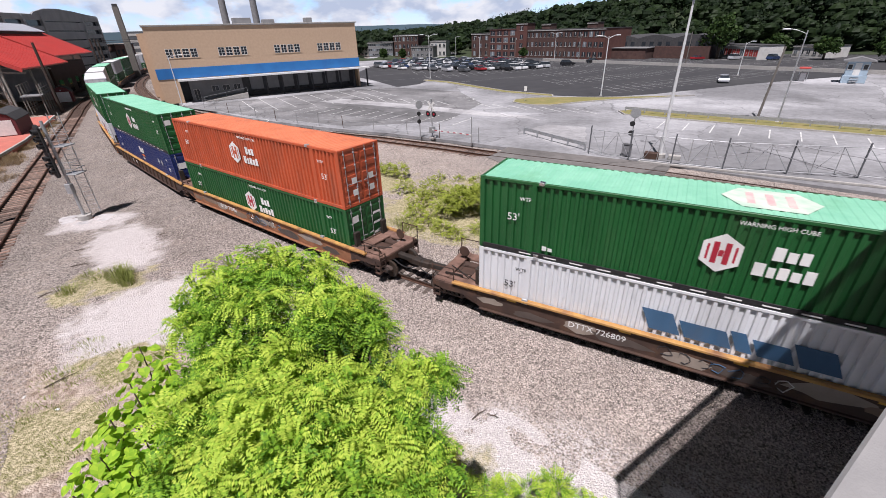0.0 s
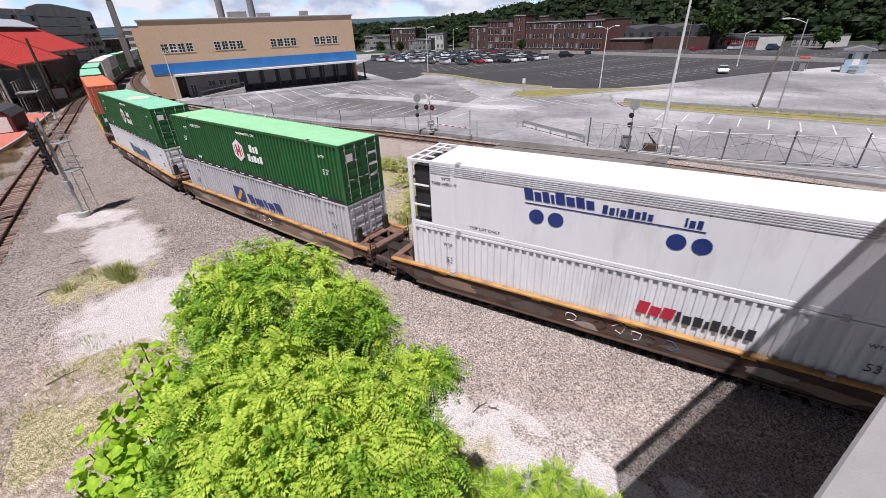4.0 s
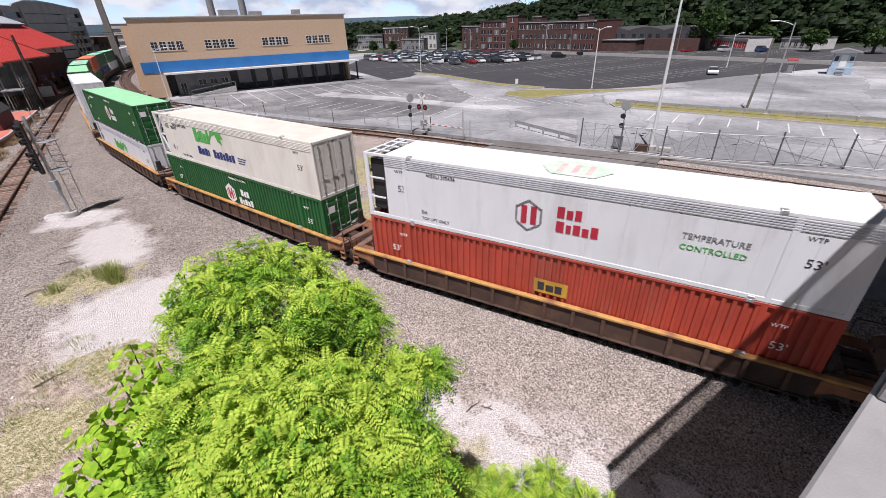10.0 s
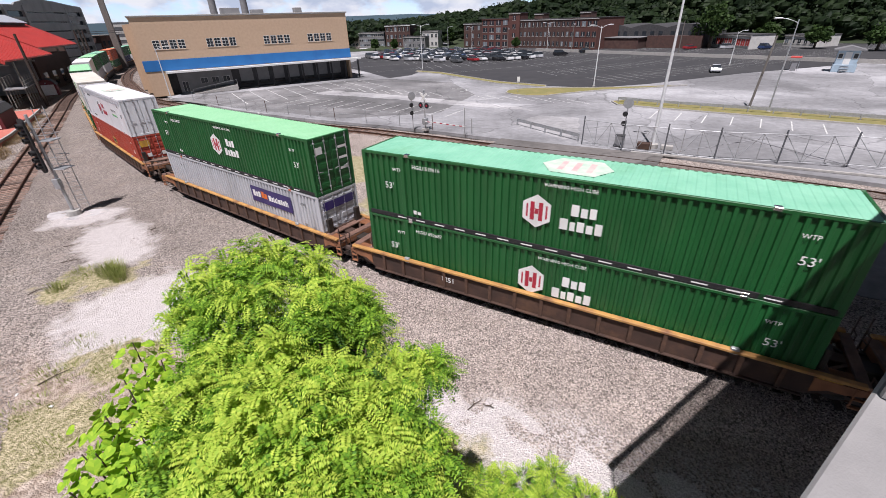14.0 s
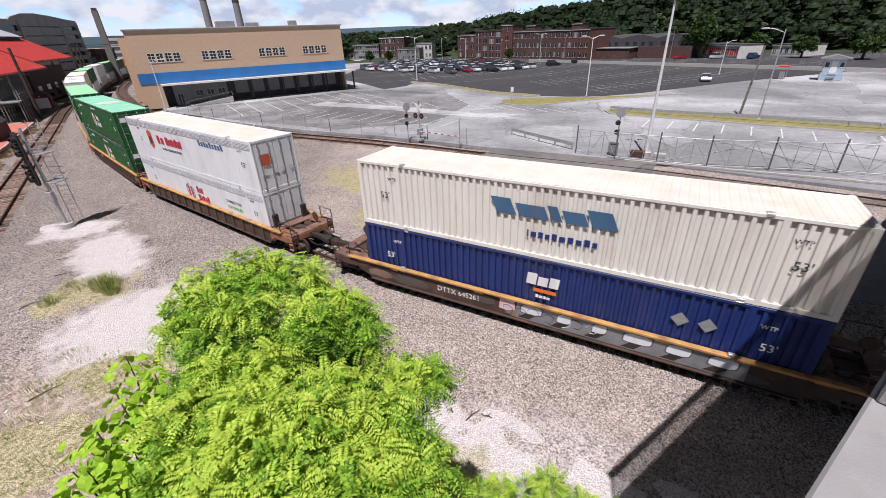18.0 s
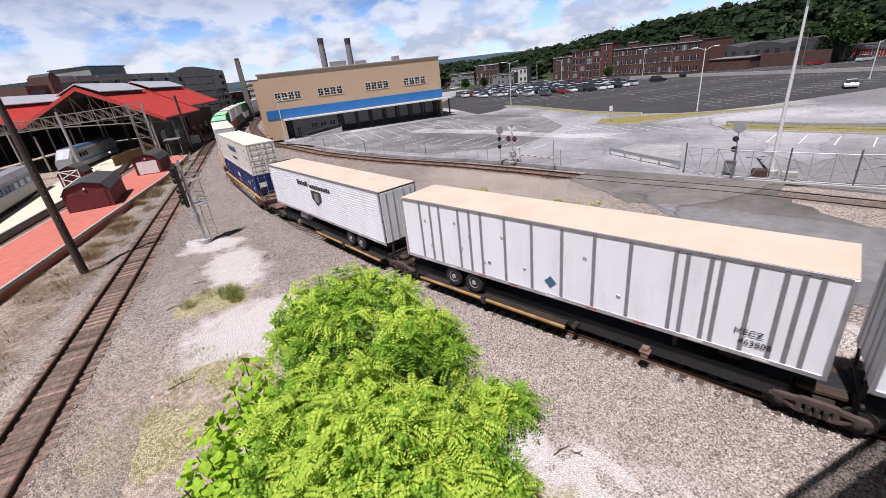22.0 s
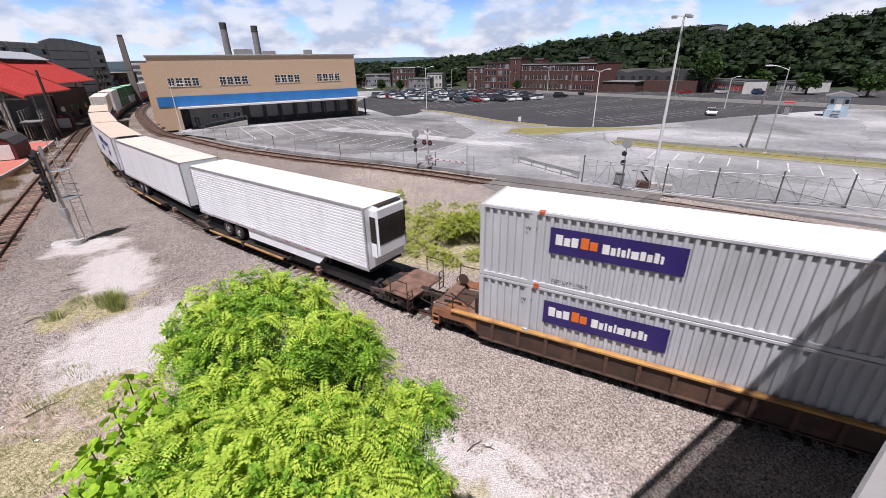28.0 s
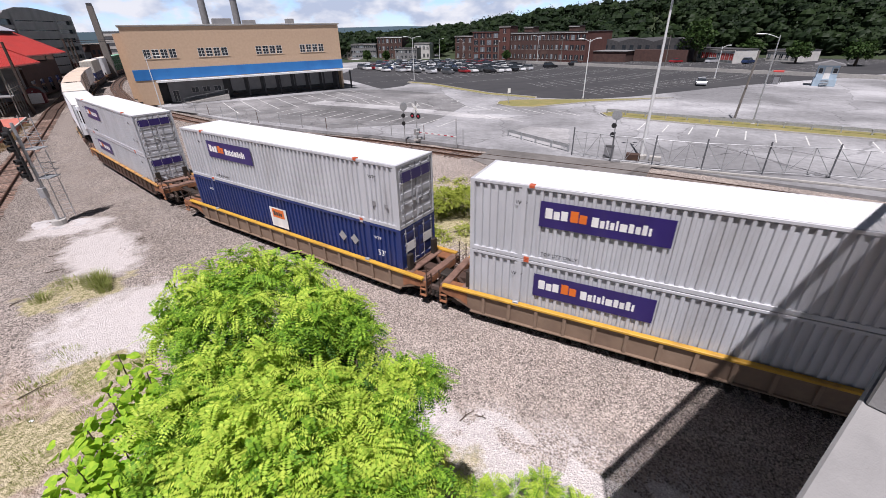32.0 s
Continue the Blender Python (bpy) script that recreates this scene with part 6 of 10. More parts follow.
            part("mural_shape", Shape().prism(out, 1.4175, 1.4195, "y"), MAT["white"], p, "white rounded shape")
        part("pink_scrawl", Shape().prism([(1.65, 0.62), (1.6, 1.08), (1.0, 1.12), (0.95, 0.7), (1.3, 0.58)], 1.404, 1.4145, "y"), MAT["faded_pink"], car)
    return car


# ---- the train: trailers on spine cars ----
SPIN = Matrix.Rotation(math.pi, 4, "Z")               # for marks on a trailer that rides backwards
TW, TZ0, TZ1 = 2.59, 1.74, 4.93


def trailer(kind, nose_forward, label, TL=16.3):
    """A road trailer; origin on the rails, nose at +x (turned by the pose where it rides backwards)."""
    t = thing("semi_trailer", label, "trailer", "trailers on the train")
    roof = {"reefer": "white_roof", "plain": "cream_roof"}.get(kind, "beige_roof")
    back = {"plain": 0.9, "posts": -0.4, "alliance": 0.75}.get(kind, 0.0)           # how far the wheels are slid forward
    body = Shape()
    if kind in ("prime", "reefer"):
        for o in (-1, 1):                                # horizontally ribbed walls
            n = 19
            prof = []
            for i in range(n):
                z = TZ0 + 0.12 + i * (TZ1 - TZ0 - 0.24) / n
                h = (TZ1 - TZ0 - 0.24) / n
                prof += [(z, 0.0), (z + 0.62 * h, 0.0), (z + 0.72 * h, -0.024), (z + 0.9 * h, -0.024)]
            prof.append((TZ1 - 0.12, 0.0))
            vs = [(x, o * (TW / 2 - 0.01 + d), z) for z, d in prof for x in (-TL / 2 + 0.06, TL / 2 - 0.06)]
            body.add(vs, [(2 * i, 2 * i + 1, 2 * i + 3, 2 * i + 2) for i in range(len(prof) - 1)])
    else:
        for o in (-1, 1):
            y = o * (TW / 2 - 0.02)
            n = 13
            cols = []
            for i in range(n):
                a, b = -TL / 2 + 0.05 + i * (TL - 0.1) / n, -TL / 2 + 0.05 + (i + 1) * (TL - 0.1) / n
                cols += [(a, -0.006), (a + 0.006, 0.0), (b - 0.006, 0.0), (b, -0.006)]
            vs = [(x, y + o * d, z) for x, d in cols for z in (TZ0 + 0.1, TZ1 - 0.1)]
            body.add(vs, [(2 * i, 2 * i + 1, 2 * i + 3, 2 * i + 2) for i in range(len(cols) - 1)])
    part("nose_wall", Shape().box(TL / 2 - 0.06, TL / 2 - 0.01, -TW / 2 + 0.05, TW / 2 - 0.05, TZ0 + 0.05, TZ1 - 0.05, 0.02), MAT["trailer_white"], t)
    part("side_wall", body, MAT["trailer_white"], t)
    part("roof", Shape().box(-TL / 2, TL / 2, -TW / 2 + 0.03, TW / 2 - 0.03, TZ1 - 0.06, TZ1 - 0.005, 0.02), MAT[roof], t, "dusty flat roof")
    for o in (-1, 1):
        y = o * (TW / 2 - 0.01)
        part("top_rail", Shape().box(-TL / 2, TL / 2, y - 0.03, y + 0.03, TZ1 - 0.12, TZ1 - 0.01, 0.008), MAT["post_grey"] if kind != "reefer" else MAT["alu"], t)
        part("bottom_rail", Shape().box(-TL / 2, TL / 2, y - 0.03, y + 0.03, TZ0 - 0.03, TZ0 + 0.13, 0.008), MAT["alu"], t)
        for x in (-TL / 2 + 0.06, TL / 2 - 0.06):
            part("corner_post", Shape().box(x - 0.06, x + 0.06, y - 0.05, y + 0.035, TZ0, TZ1 - 0.02, 0.02), MAT["alu"], t)
        for x in np.arange(-7, 7.1, 1.75):
            part("marker", Shape().box(x - 0.22, x + 0.22, y + o * 0.03 - 0.003, y + o * 0.03 + 0.003, TZ0 + 0.03, TZ0 + 0.08), MAT["crimson"] if int(x * 2) % 2 else MAT["lettering"], t)
        if kind == "posts":
            rng = random.Random(5)
            for x in (-7.2, -6.5, -5.9, -4.7, -4.05, -3.4, -2.15, -0.85, 0.47, 1.74, 3.0, 4.38, 4.72, 5.35, 5.63, 6.43, 7.12, 7.5, 7.87):
                part("side_post", Shape().box(x - 0.065, x + 0.065, y + o * 0.0 - 0.015, y + o * 0.0 + 0.022, TZ0 + 0.13, TZ1 - 0.12, 0.008), MAT["post_grey"], t)
    for o in (-1, 1):
        y0, y1 = (0.01, TW / 2 - 0.1) if o > 0 else (-TW / 2 + 0.1, -0.01)
        d = part("door", Shape().box(-TL / 2, -TL / 2 + 0.05, y0, y1, TZ0 + 0.1, TZ1 - 0.14, 0.01), MAT["trailer_white"], t)
        r = Shape()
        for y in ((y0 + y1) / 2 - 0.25, (y0 + y1) / 2 + 0.25):
            r.tube((-TL / 2 - 0.03, y, TZ0 + 0.05), (-TL / 2 - 0.03, y, TZ1 - 0.12), 0.018, n=6)
        part("locking_gear", r, MAT["alu"], d)
    part("rear_bumper", Shape().box(-TL / 2, -TL / 2 + 0.1, -1.2, 1.2, 1.05, 1.17, 0.02).box(-TL / 2, -TL / 2 + 0.1, -0.9, -0.8, 1.1, TZ0).box(-TL / 2, -TL / 2 + 0.1, 0.8, 0.9, 1.1, TZ0), MAT["dark_steel"], t)
    part("floor_frame", Shape().box(-TL / 2 + 0.1, TL / 2 - 0.1, -1.15, 1.15, TZ0 - 0.16, TZ0 - 0.02, 0.02), MAT["black"], t)
    part("slider", Shape().box(-6.3 + back, -2.5 + back, -0.55, 0.55, 1.15, TZ0 - 0.14, 0.03), MAT["dark_steel"], t)
    for x in (-5.0 + back, -3.72 + back):
        for o in (-1, 1):
            m = Matrix.Translation((x, o * 0.98, 1.16)) @ Matrix.Rotation(-o * math.pi / 2, 4, "X")
            w = part("wheel", Shape().lathe([(0.2, -0.28), (0.44, -0.28), (0.51, -0.22), (0.51, 0.16), (0.46, 0.24), (0.29, 0.24), (0.28, 0.2)], 22, m), MAT["black"], t, "black rubber tyre")
            part("rim", Shape().lathe([(0.28, 0.12), (0.28, 0.22), (0.25, 0.20), (0.16, 0.10), (0.12, 0.22), (0.04, 0.22)], 18, m), MAT["alu"], w, "dull aluminium rim")
    for o in (-1, 1):
        part("landing_leg", Shape().box(4.5, 4.64, o * 0.75 - 0.07, o * 0.75 + 0.07, 0.85, TZ0 - 0.1, 0.015).box(4.42, 4.72, o * 0.75 - 0.14, o * 0.75 + 0.14, 0.80, 0.86, 0.01), MAT["dark_steel"], t)
    if kind == "reefer" :
        for o in (1, -1):
            part("side_skirt", Shape().prism([(-2.5, 1.05), (4.2, 1.05), (4.9, TZ0 - 0.02), (-2.5, TZ0 - 0.02)], o * 1.20, o * 1.215, "y"), MAT["trailer_white"], t)
    if kind in ("prime", "reefer", "alliance"):
        shell = MAT["trailer_white"] if kind == "reefer" else MAT["black"]
        u = part("cooling_unit", Shape().box(TL / 2 - 0.01, TL / 2 + 0.46, -1.04, 1.04, TZ0 + 0.62, TZ1 - 0.03, 0.14), shell, t, "rounded cooling unit with dark louvres on the nose")
        g = part("grille_back", Shape().box(TL / 2 + 0.455, TL / 2 + 0.468, -0.9, 0.9, TZ0 + 1.3, TZ0 + 2.62), MAT["black"], u, "dark grille")
        for k in range(9):
            part("grille_slat", Shape().box(TL / 2 + 0.462, TL / 2 + 0.485, -0.86, 0.86, TZ0 + 1.37 + k * 0.135, TZ0 + 1.41 + k * 0.135), MAT["dark_steel"], u)
        part("top_fan_guard", Shape().box(TL / 2 + 0.08, TL / 2 + 0.40, -0.8, 0.8, TZ1 - 0.035, TZ1 + 0.02, 0.02), MAT["dark_steel"], u)
        for o in (1, -1):
            part("side_recess", Shape().box(TL / 2 + 0.06, TL / 2 + 0.40, min(o * 1.02, o * 1.05), max(o * 1.02, o * 1.05), TZ0 + 1.42, TZ0 + 2.72, 0.01), MAT["black"], u)
            s = Shape()
            for k in range(9):
                s.box(TL / 2 + 0.08, TL / 2 + 0.38, min(o * 1.045, o * 1.075), max(o * 1.045, o * 1.075), TZ0 + 1.48 + k * 0.135, TZ0 + 1.53 + k * 0.135)
            part("side_louvre", s, MAT["dark_steel"], u)
            part("lower_panel", Shape().box(TL / 2 + 0.06, TL / 2 + 0.40, min(o * 1.03, o * 1.06), max(o * 1.03, o * 1.06), TZ0 + 0.70, TZ0 + 1.38, 0.02), MAT["trailer_white"], u, "white lower panel")
        part("fuel_tank", Shape().tube((3.0, 0.85, 1.25), (4.2, 0.85, 1.25), 0.27, n=14).tube((3.0, -0.85, 1.25), (4.2, -0.85, 1.25), 0.27, n=14), MAT["alu"], t)
    if kind == "posts":
        for k, (text, z) in enumerate((("MECZ", 2.50), ("463808", 2.16))):
            words(text, 0.21, MAT["dark_lettering"], SPIN @ on_side(-6.2 - 0.15 * k, z, TW / 2 + 0.018), t, "reporting_mark")
        part("hazard_diamond", Shape().prism([(-0.26, 2.44), (0.0, 2.7), (0.26, 2.44), (0.0, 2.18)], -TW / 2 - 0.008, -TW / 2 + 0.012, "y"), MAT["slate"], t, "small diamond placard")
    side = CW / 2 + 0.002
    if kind == "prime":
        x = letter_bars(t, 2.8, 4.0, 0.36, (0.36, 0.34, 0.14, 0.38, 0.3), MAT["dark_lettering"], 0.05, y=side)
        letter_bars(t, x - 0.2, 3.95, 0.30, (0.1, 0.28, 0.24, 0.24, 0.26, 0.34, 0.28, 0.28, 0.28, 0.24), MAT["dark_lettering"], 0.06, y=side)
        plate(t, "shield", [(0.75, 3.8), (0.75, 3.2), (0.0, 2.7), (-0.75, 3.2), (-0.75, 3.8)], MAT["dark_lettering"], side, 0.005, "dark shield")
        plate(t, "shield_mark", [(0.3, 3.65), (0.3, 3.0), (-0.3, 3.0), (-0.3, 3.65)], MAT["post_grey"], side + 0.005, 0.003)
    if kind == "alliance":
        m = [(0.42, 0.30, 0.30, 0.15, 0.42, 0.36, 0.36, 0.34), (0.2, 0.22, 0.09, 0.22, 0.22, 0.2, 0.14, 0.19), (0.09, 0.2, 0.2)]
        hold = part("brand_rule", Shape().box(-3.9, 3.2, side, side + 0.006, 3.36, 3.42), MAT["navy"], t)
        hold.matrix_basis = SPIN
        for x0, h0, ws in ((3.2, 0.68, [1.1 * w for w in m[0]]), (-0.75, 0.44, m[1]), (-3.05, 0.44, m[2])):
            x = x0
            for k, w in enumerate(ws):
                hh = h0 * (1.0, 0.8, 0.95, 0.78)[k % 4]
                part("brand_bar", Shape().prism(rect(x - w, x, 3.5, 3.5 + hh, -0.25 * hh if h0 > .5 else 0), side, side + 0.006, "y"), MAT["navy"], t, m=SPIN)
                x -= w + 0.07
        for x in (2.5, 1.83, -2.6, -3.3):
            part("disc", Shape().prism([(x + 0.33 * math.cos(a), 2.85 + 0.33 * math.sin(a)) for a in np.linspace(0, 6.283, 22, False)], side, side + 0.006, "y"), MAT["navy"], t, m=SPIN)
        words("53'", 0.28, MAT["dark_lettering"], SPIN @ on_side(-0.3, 2.0, side), t, "size_mark")
        for k in range(15):
            part("address_bar", Shape().box(7.65 - k * 0.135, 7.74 - k * 0.135, side, side + 0.005, 2.0, 2.13 + 0.05 * (k % 3 == 0)), MAT["dark_lettering"], t, m=SPIN)
        words("ALLZ 556253", 0.21, MAT["slate"], SPIN @ on_side(-4.9, 2.02, side), t, "reporting_mark")
        for z in (1.93, 2.33):
            part("mark_rule", Shape().box(-7.3, -4.9, side, side + 0.005, z, z + 0.035), MAT["slate"], t, m=SPIN)
    if kind == "posts":
        for x, z in ((6.9, 3.9), (6.6, 2.6), (4.95, 4.1), (4.6, 2.9), (4.1, 3.6), (3.3, 2.5), (2.3, 3.9), (1.2, 2.7), (-1.4, 3.8), (-2.7, 2.6)):
            part("round_patch", Shape().lathe([(0.085, 0), (0.075, 0.014), (0.02, 0.018)], 12, Matrix.Translation((-x, -TW / 2 + 0.018, z)) @ Matrix.Rotation(math.pi / 2, 4, "X")), MAT["alu"], t)
        part("rust_streak", Shape().prism([(-TL / 2 + 0.0, TZ0), (-TL / 2 + 0.13, TZ0), (-TL / 2 + 0.10, TZ1 - 0.4), (-TL / 2 + 0.13, TZ1 - 0.1), (-TL / 2, TZ1 - 0.1)], -TW / 2 - 0.034, -TW / 2 - 0.028, "y"), MAT["rust_orange"], t, "rusty corner of the trailer")
        part("vent", Shape().box(-3.1, -2.95, -side - 0.006, -side, 2.5, 2.62), MAT["post_grey"], t)
        part("nose_words", Shape().box(TL / 2 - 0.008, TL / 2 + 0.0, -0.9, 0.9, 4.0, 4.2), MAT["silver"], t)
    if kind == "reefer":
        words("IT", 0.4, MAT["dark_lettering"], Matrix.Translation((TL / 2 + 0.45, 0.55, TZ0 + 2.42)) @ Matrix.Rotation(math.pi / 2, 4, "Z") @ Matrix.Rotation(math.pi / 2, 4, "X") @ Matrix.Scale(0.6, 4), t, "nose_mark")
    return t


def spine_car(first, last, d=1):
    car = thing("spine_car", "dark spine car with narrow centre beam and yellow-edged wheel platforms", "rail car", "cars of the train")
    # wide black box stands in for shade below the trailer; narrow one is the beam
    part("beam_and_shade", Shape().box(-8.2, 8.2, -0.9, 0.9, 0.34, 0.98, 0.03).box(-8.9, 8.9, -0.42, 0.42, 0.4, 0.98, 0.03), MAT["black"], car)
    for o in (-1, 1):
        part("wheel_platform", Shape().box(min(d * -1.0, d * 7.2), max(d * -1.0, d * 7.2), min(o * 0.42, o * 1.40), max(o * 0.42, o * 1.40), 0.50, 0.58, 0.015), MAT["dark_steel"], car)
        part("platform_edge", Shape().box(min(d * -1.1, d * 7.3), max(d * -1.1, d * 7.3), min(o * 1.36, o * 1.46), max(o * 1.36, o * 1.46), 0.52, 0.64, 0.015), MAT["worn_edge"], car)
        part("guide_arm", Shape().box(min(d * -1.5, d * -1.3), max(d * -1.5, d * -1.3), min(o * 0.3, o * 1.3), max(o * 0.3, o * 1.3), 0.55, 0.7, 0.02), MAT["dark_steel"], car)
        part("platform_bracket", Shape().box(min(d * 2.9, d * 3.15), max(d * 2.9, d * 3.15), min(o * 1.40, o * 1.52), max(o * 1.40, o * 1.52), 0.40, 0.78, 0.02), MAT["dark_steel"], car)
        part("lift_bracket", Shape().box(min(d * -4.3, d * -4.05), max(d * -4.3, d * -4.05), min(o * 1.2, o * 1.42), max(o * 1.2, o * 1.42), 0.45, 0.9, 0.02).box(min(d * -4.35, d * -4.0), max(d * -4.35, d * -4.0), min(o * 1.16, o * 1.46), max(o * 1.16, o * 1.46), 0.68, 0.74, 0.01), MAT["tread"], car)
    part("hitch", Shape().box(min(d * -6.9, d * -6.2), max(d * -6.9, d * -6.2), -0.5, 0.5, 0.9, 1.56, 0.05).bar((d * -5.2, 0, 0.85), (d * -6.5, 0, 1.4), 0.2, 0.3), MAT["rust"], car)
    part("end_sill", Shape().box(8.3, 8.9, -0.7, 0.7, 0.80, 0.94, 0.02), MAT["rust"], car)
    part("end_sill", Shape().box(-8.9, -8.3, -0.7, 0.7, 0.80, 0.94, 0.02), MAT["rust"], car)
    bogie(car, -8.9)
    if first or last:                                   # the outer end, with its own deck, rails and coupler
        q = 1 if first else -1
        part("end_deck", ribbed_plate(q * 8.9, q * 10.6, -1.25, 1.25, 1.02), MAT["tread"], car)
        part("draft_sill", Shape().box(min(q * 8.3, q * 10.6), max(q * 8.3, q * 10.6), -0.3, 0.3, 0.6, 0.92, 0.03), MAT["rust"], car)
        part("coupler", Shape().box(min(q * 10.4, q * 11.9), max(q * 10.4, q * 11.9), -0.16, 0.16, 0.70, 0.98, 0.04), MAT["dark_steel"], car)
        for o in (-1, 1):
            part("end_rail", end_fittings(q, True, o), MAT["rust"], car)
        if first:
            bogie(car, 8.9)
    return car


# ---- the consist: distance of each load's front from the place beside the camera, at the start ----
SPEED = 11.05
TRAIN = []                       # (object, distance of its middle, height)


def unit(front, car, low=None, high=None):
    mid = front - CL / 2 + 0.13
    TRAIN.append((car, mid, 0.0, 0))
    if low is not None:
        TRAIN.append((low, mid, 0.30, 0))
    if high is not None:
        TRAIN.append((high, mid, 0.30 + CH + 0.01, 0))


def far_unit(front, low, high, first=False, last=False):
    unit(front, well_car(front_long=first, back_long=last), low, high)


# cars already past the camera at the start
far_unit(63.7, pale_box("low"), hub_box(), first=True)
unit(43.5, well_car(body="rust", ends="rust", number="DTTX 727401"), blue_box(), hub_box())
unit(24.0, well_car(body="rust_orange", back_long=True, ends="rust", number="DTTX 728401", scrawl=4, label="rust-orange well car with scrawled side and tangled brown end platform"), hub_box(label="dark green corrugated container with white hexagon mark in a well car"), red_box(True))
AHEAD = [(88.4, "pale"), (108.7, "grey"), (129.0, "green"), (153.0, "grey"), (173.3, "green"), (193.6, "pale"), (217.6, "grey"), (238.0, "grey"), (258.0, "grey"), (282.0, "pale"), (302.0, "green")]
FAR[0] = True
for i, (s0, k) in enumerate(AHEAD):
    if k == "pale":
        far_unit(s0, swift_box("white"), pale_box("low"), i % 3 == 2, i % 3 == 0)
    elif k == "green":
        far_unit(s0, hub_box(), hub_box(), i % 3 == 2, i % 3 == 0)
    else:
        far_unit(s0, hub_box(), swift_box("silver"), i % 3 == 2, i % 3 == 0)
FAR[0] = False
# cars that pass during the clip
unit(0.0, well_car(front_long=True, number="DTTX 726809", scrawl=7, body="rust", ends="rust"), swift_box("white"), hub_box(roof_mark=True))
unit(-20.4, well_car(body="tan_brown", scrawl=9, ends="rust"), swift_box("silver", badge=True), hub_box("lime_roof", "HGIU 502729"))
unit(-40.95, well_car(back_long=True, ends="rust", scrawl=12), pale_box("xpo"), pale_box("alliance"))
unit(-64.85, well_car(front_long=True, ends="rust"), tiger_box(False), hub_box("lime_roof", "HGIU 650747"))
unit(-85.4, well_car(), hub_box("green_roof"), tiger_box(True))
unit(-105.3, well_car(back_long=True), red_box(False), pale_box("hub"))
unit(-129.2, well_car(front_long=True), silver_panel_box(back=True), hub_box("lime_roof", "HGIU 508287"))
unit(-149.3, well_car(number="1251"), hub_box("green_roof", "HGIU 692687"), hub_box("green_roof", "HGIU 519616", roof_mark=True))
unit(-169.3, well_car(back_long=True), pale_box("low"), pale_box("england"))
unit(-193.5, well_car(front_long=True, back_long=True, body="rust", ends="rust", number="DTTX 645261", scrawl=3, mural=True, label="rusty brown well car with a grey and white painted mural"), blue_box(), swift_box("cream"))


def trailer_unit(front, kind, forward, label, first=False, last=False, TL=16.3, back=0.0):
    mid = front - 8.08
    TRAIN.append((spine_car(first, last, -1 if forward else 1), mid, 0.0, 0))
    TRAIN.append((trailer(kind, forward, label, TL), mid - back, 0.0, 0 if forward else 180))


trailer_unit(-215.9, "prime", True, "white ribbed refrigerated trailer with dark brand mark and dusty beige roof", True)
trailer_unit(-234.0, "posts", False, "white plate trailer with grey side posts and beige roof", TL=17.0, back=0.37)
trailer_unit(-251.7, "alliance", False, "white refrigerated trailer with dark blue brand mark and beige roof")
trailer_unit(-269.7, "plain", False, "plain white smooth-sided trailer")
trailer_unit(-287.5, "reefer", False, "bright white ribbed refrigerated trailer with dark-grilled nose unit", False, True)
unit(-309.6, well_car(front_long=True, back_long=True, body="rust", chord="chord", ends="rust_orange"), silver_panel_box(), silver_panel_box())
unit(-333.78, well_car(front_long=True, body="tan_brown", chord="yellow"), blue_box(True), silver_panel_box())
unit(-353.8, well_car(body="tan_brown", chord="yellow"), silver_panel_box(), silver_panel_box())


# ---- the tan dock building beyond the lot ----
def frame_at(x, y, ux, uy):
    """Pose whose x axis runs along (ux, uy) on the ground."""
    return pose(x, y, 0, 0, 0, math.degrees(math.atan2(uy, ux)))


def window_unit(parent, w, h, m, cols=3, rows=3, glass="window", bar="frame_white", name="window"):
    """A framed window with panes; its lower corner at m's origin, facing m's -y."""
    f = part(name, Shape().box(0, w, -0.04, -0.004, 0, 0.05).box(0, w, -0.04, -0.004, h - 0.05, h).box(0, 0.05, -0.04, -0.004, 0.05, h - 0.05).box(w - 0.05, w, -0.04, -0.004, 0.05, h - 0.05), MAT[bar], parent, m=m)
    b = Shape()
    for i in range(1, cols):
        b.box(w * i / cols - 0.025, w * i / cols + 0.025, -0.032, -0.017, 0.05, h - 0.05)
    for j in range(1, rows):
        b.box(0.05, w - 0.05, -0.03, -0.017, h * j / rows - 0.025, h * j / rows + 0.025)
    part("glazing_grid", b, MAT[bar], f)
    part("pane", Shape().box(0.03, w - 0.03, -0.016, -0.006, 0.03, h - 0.03), MAT[glass], f)
    return f


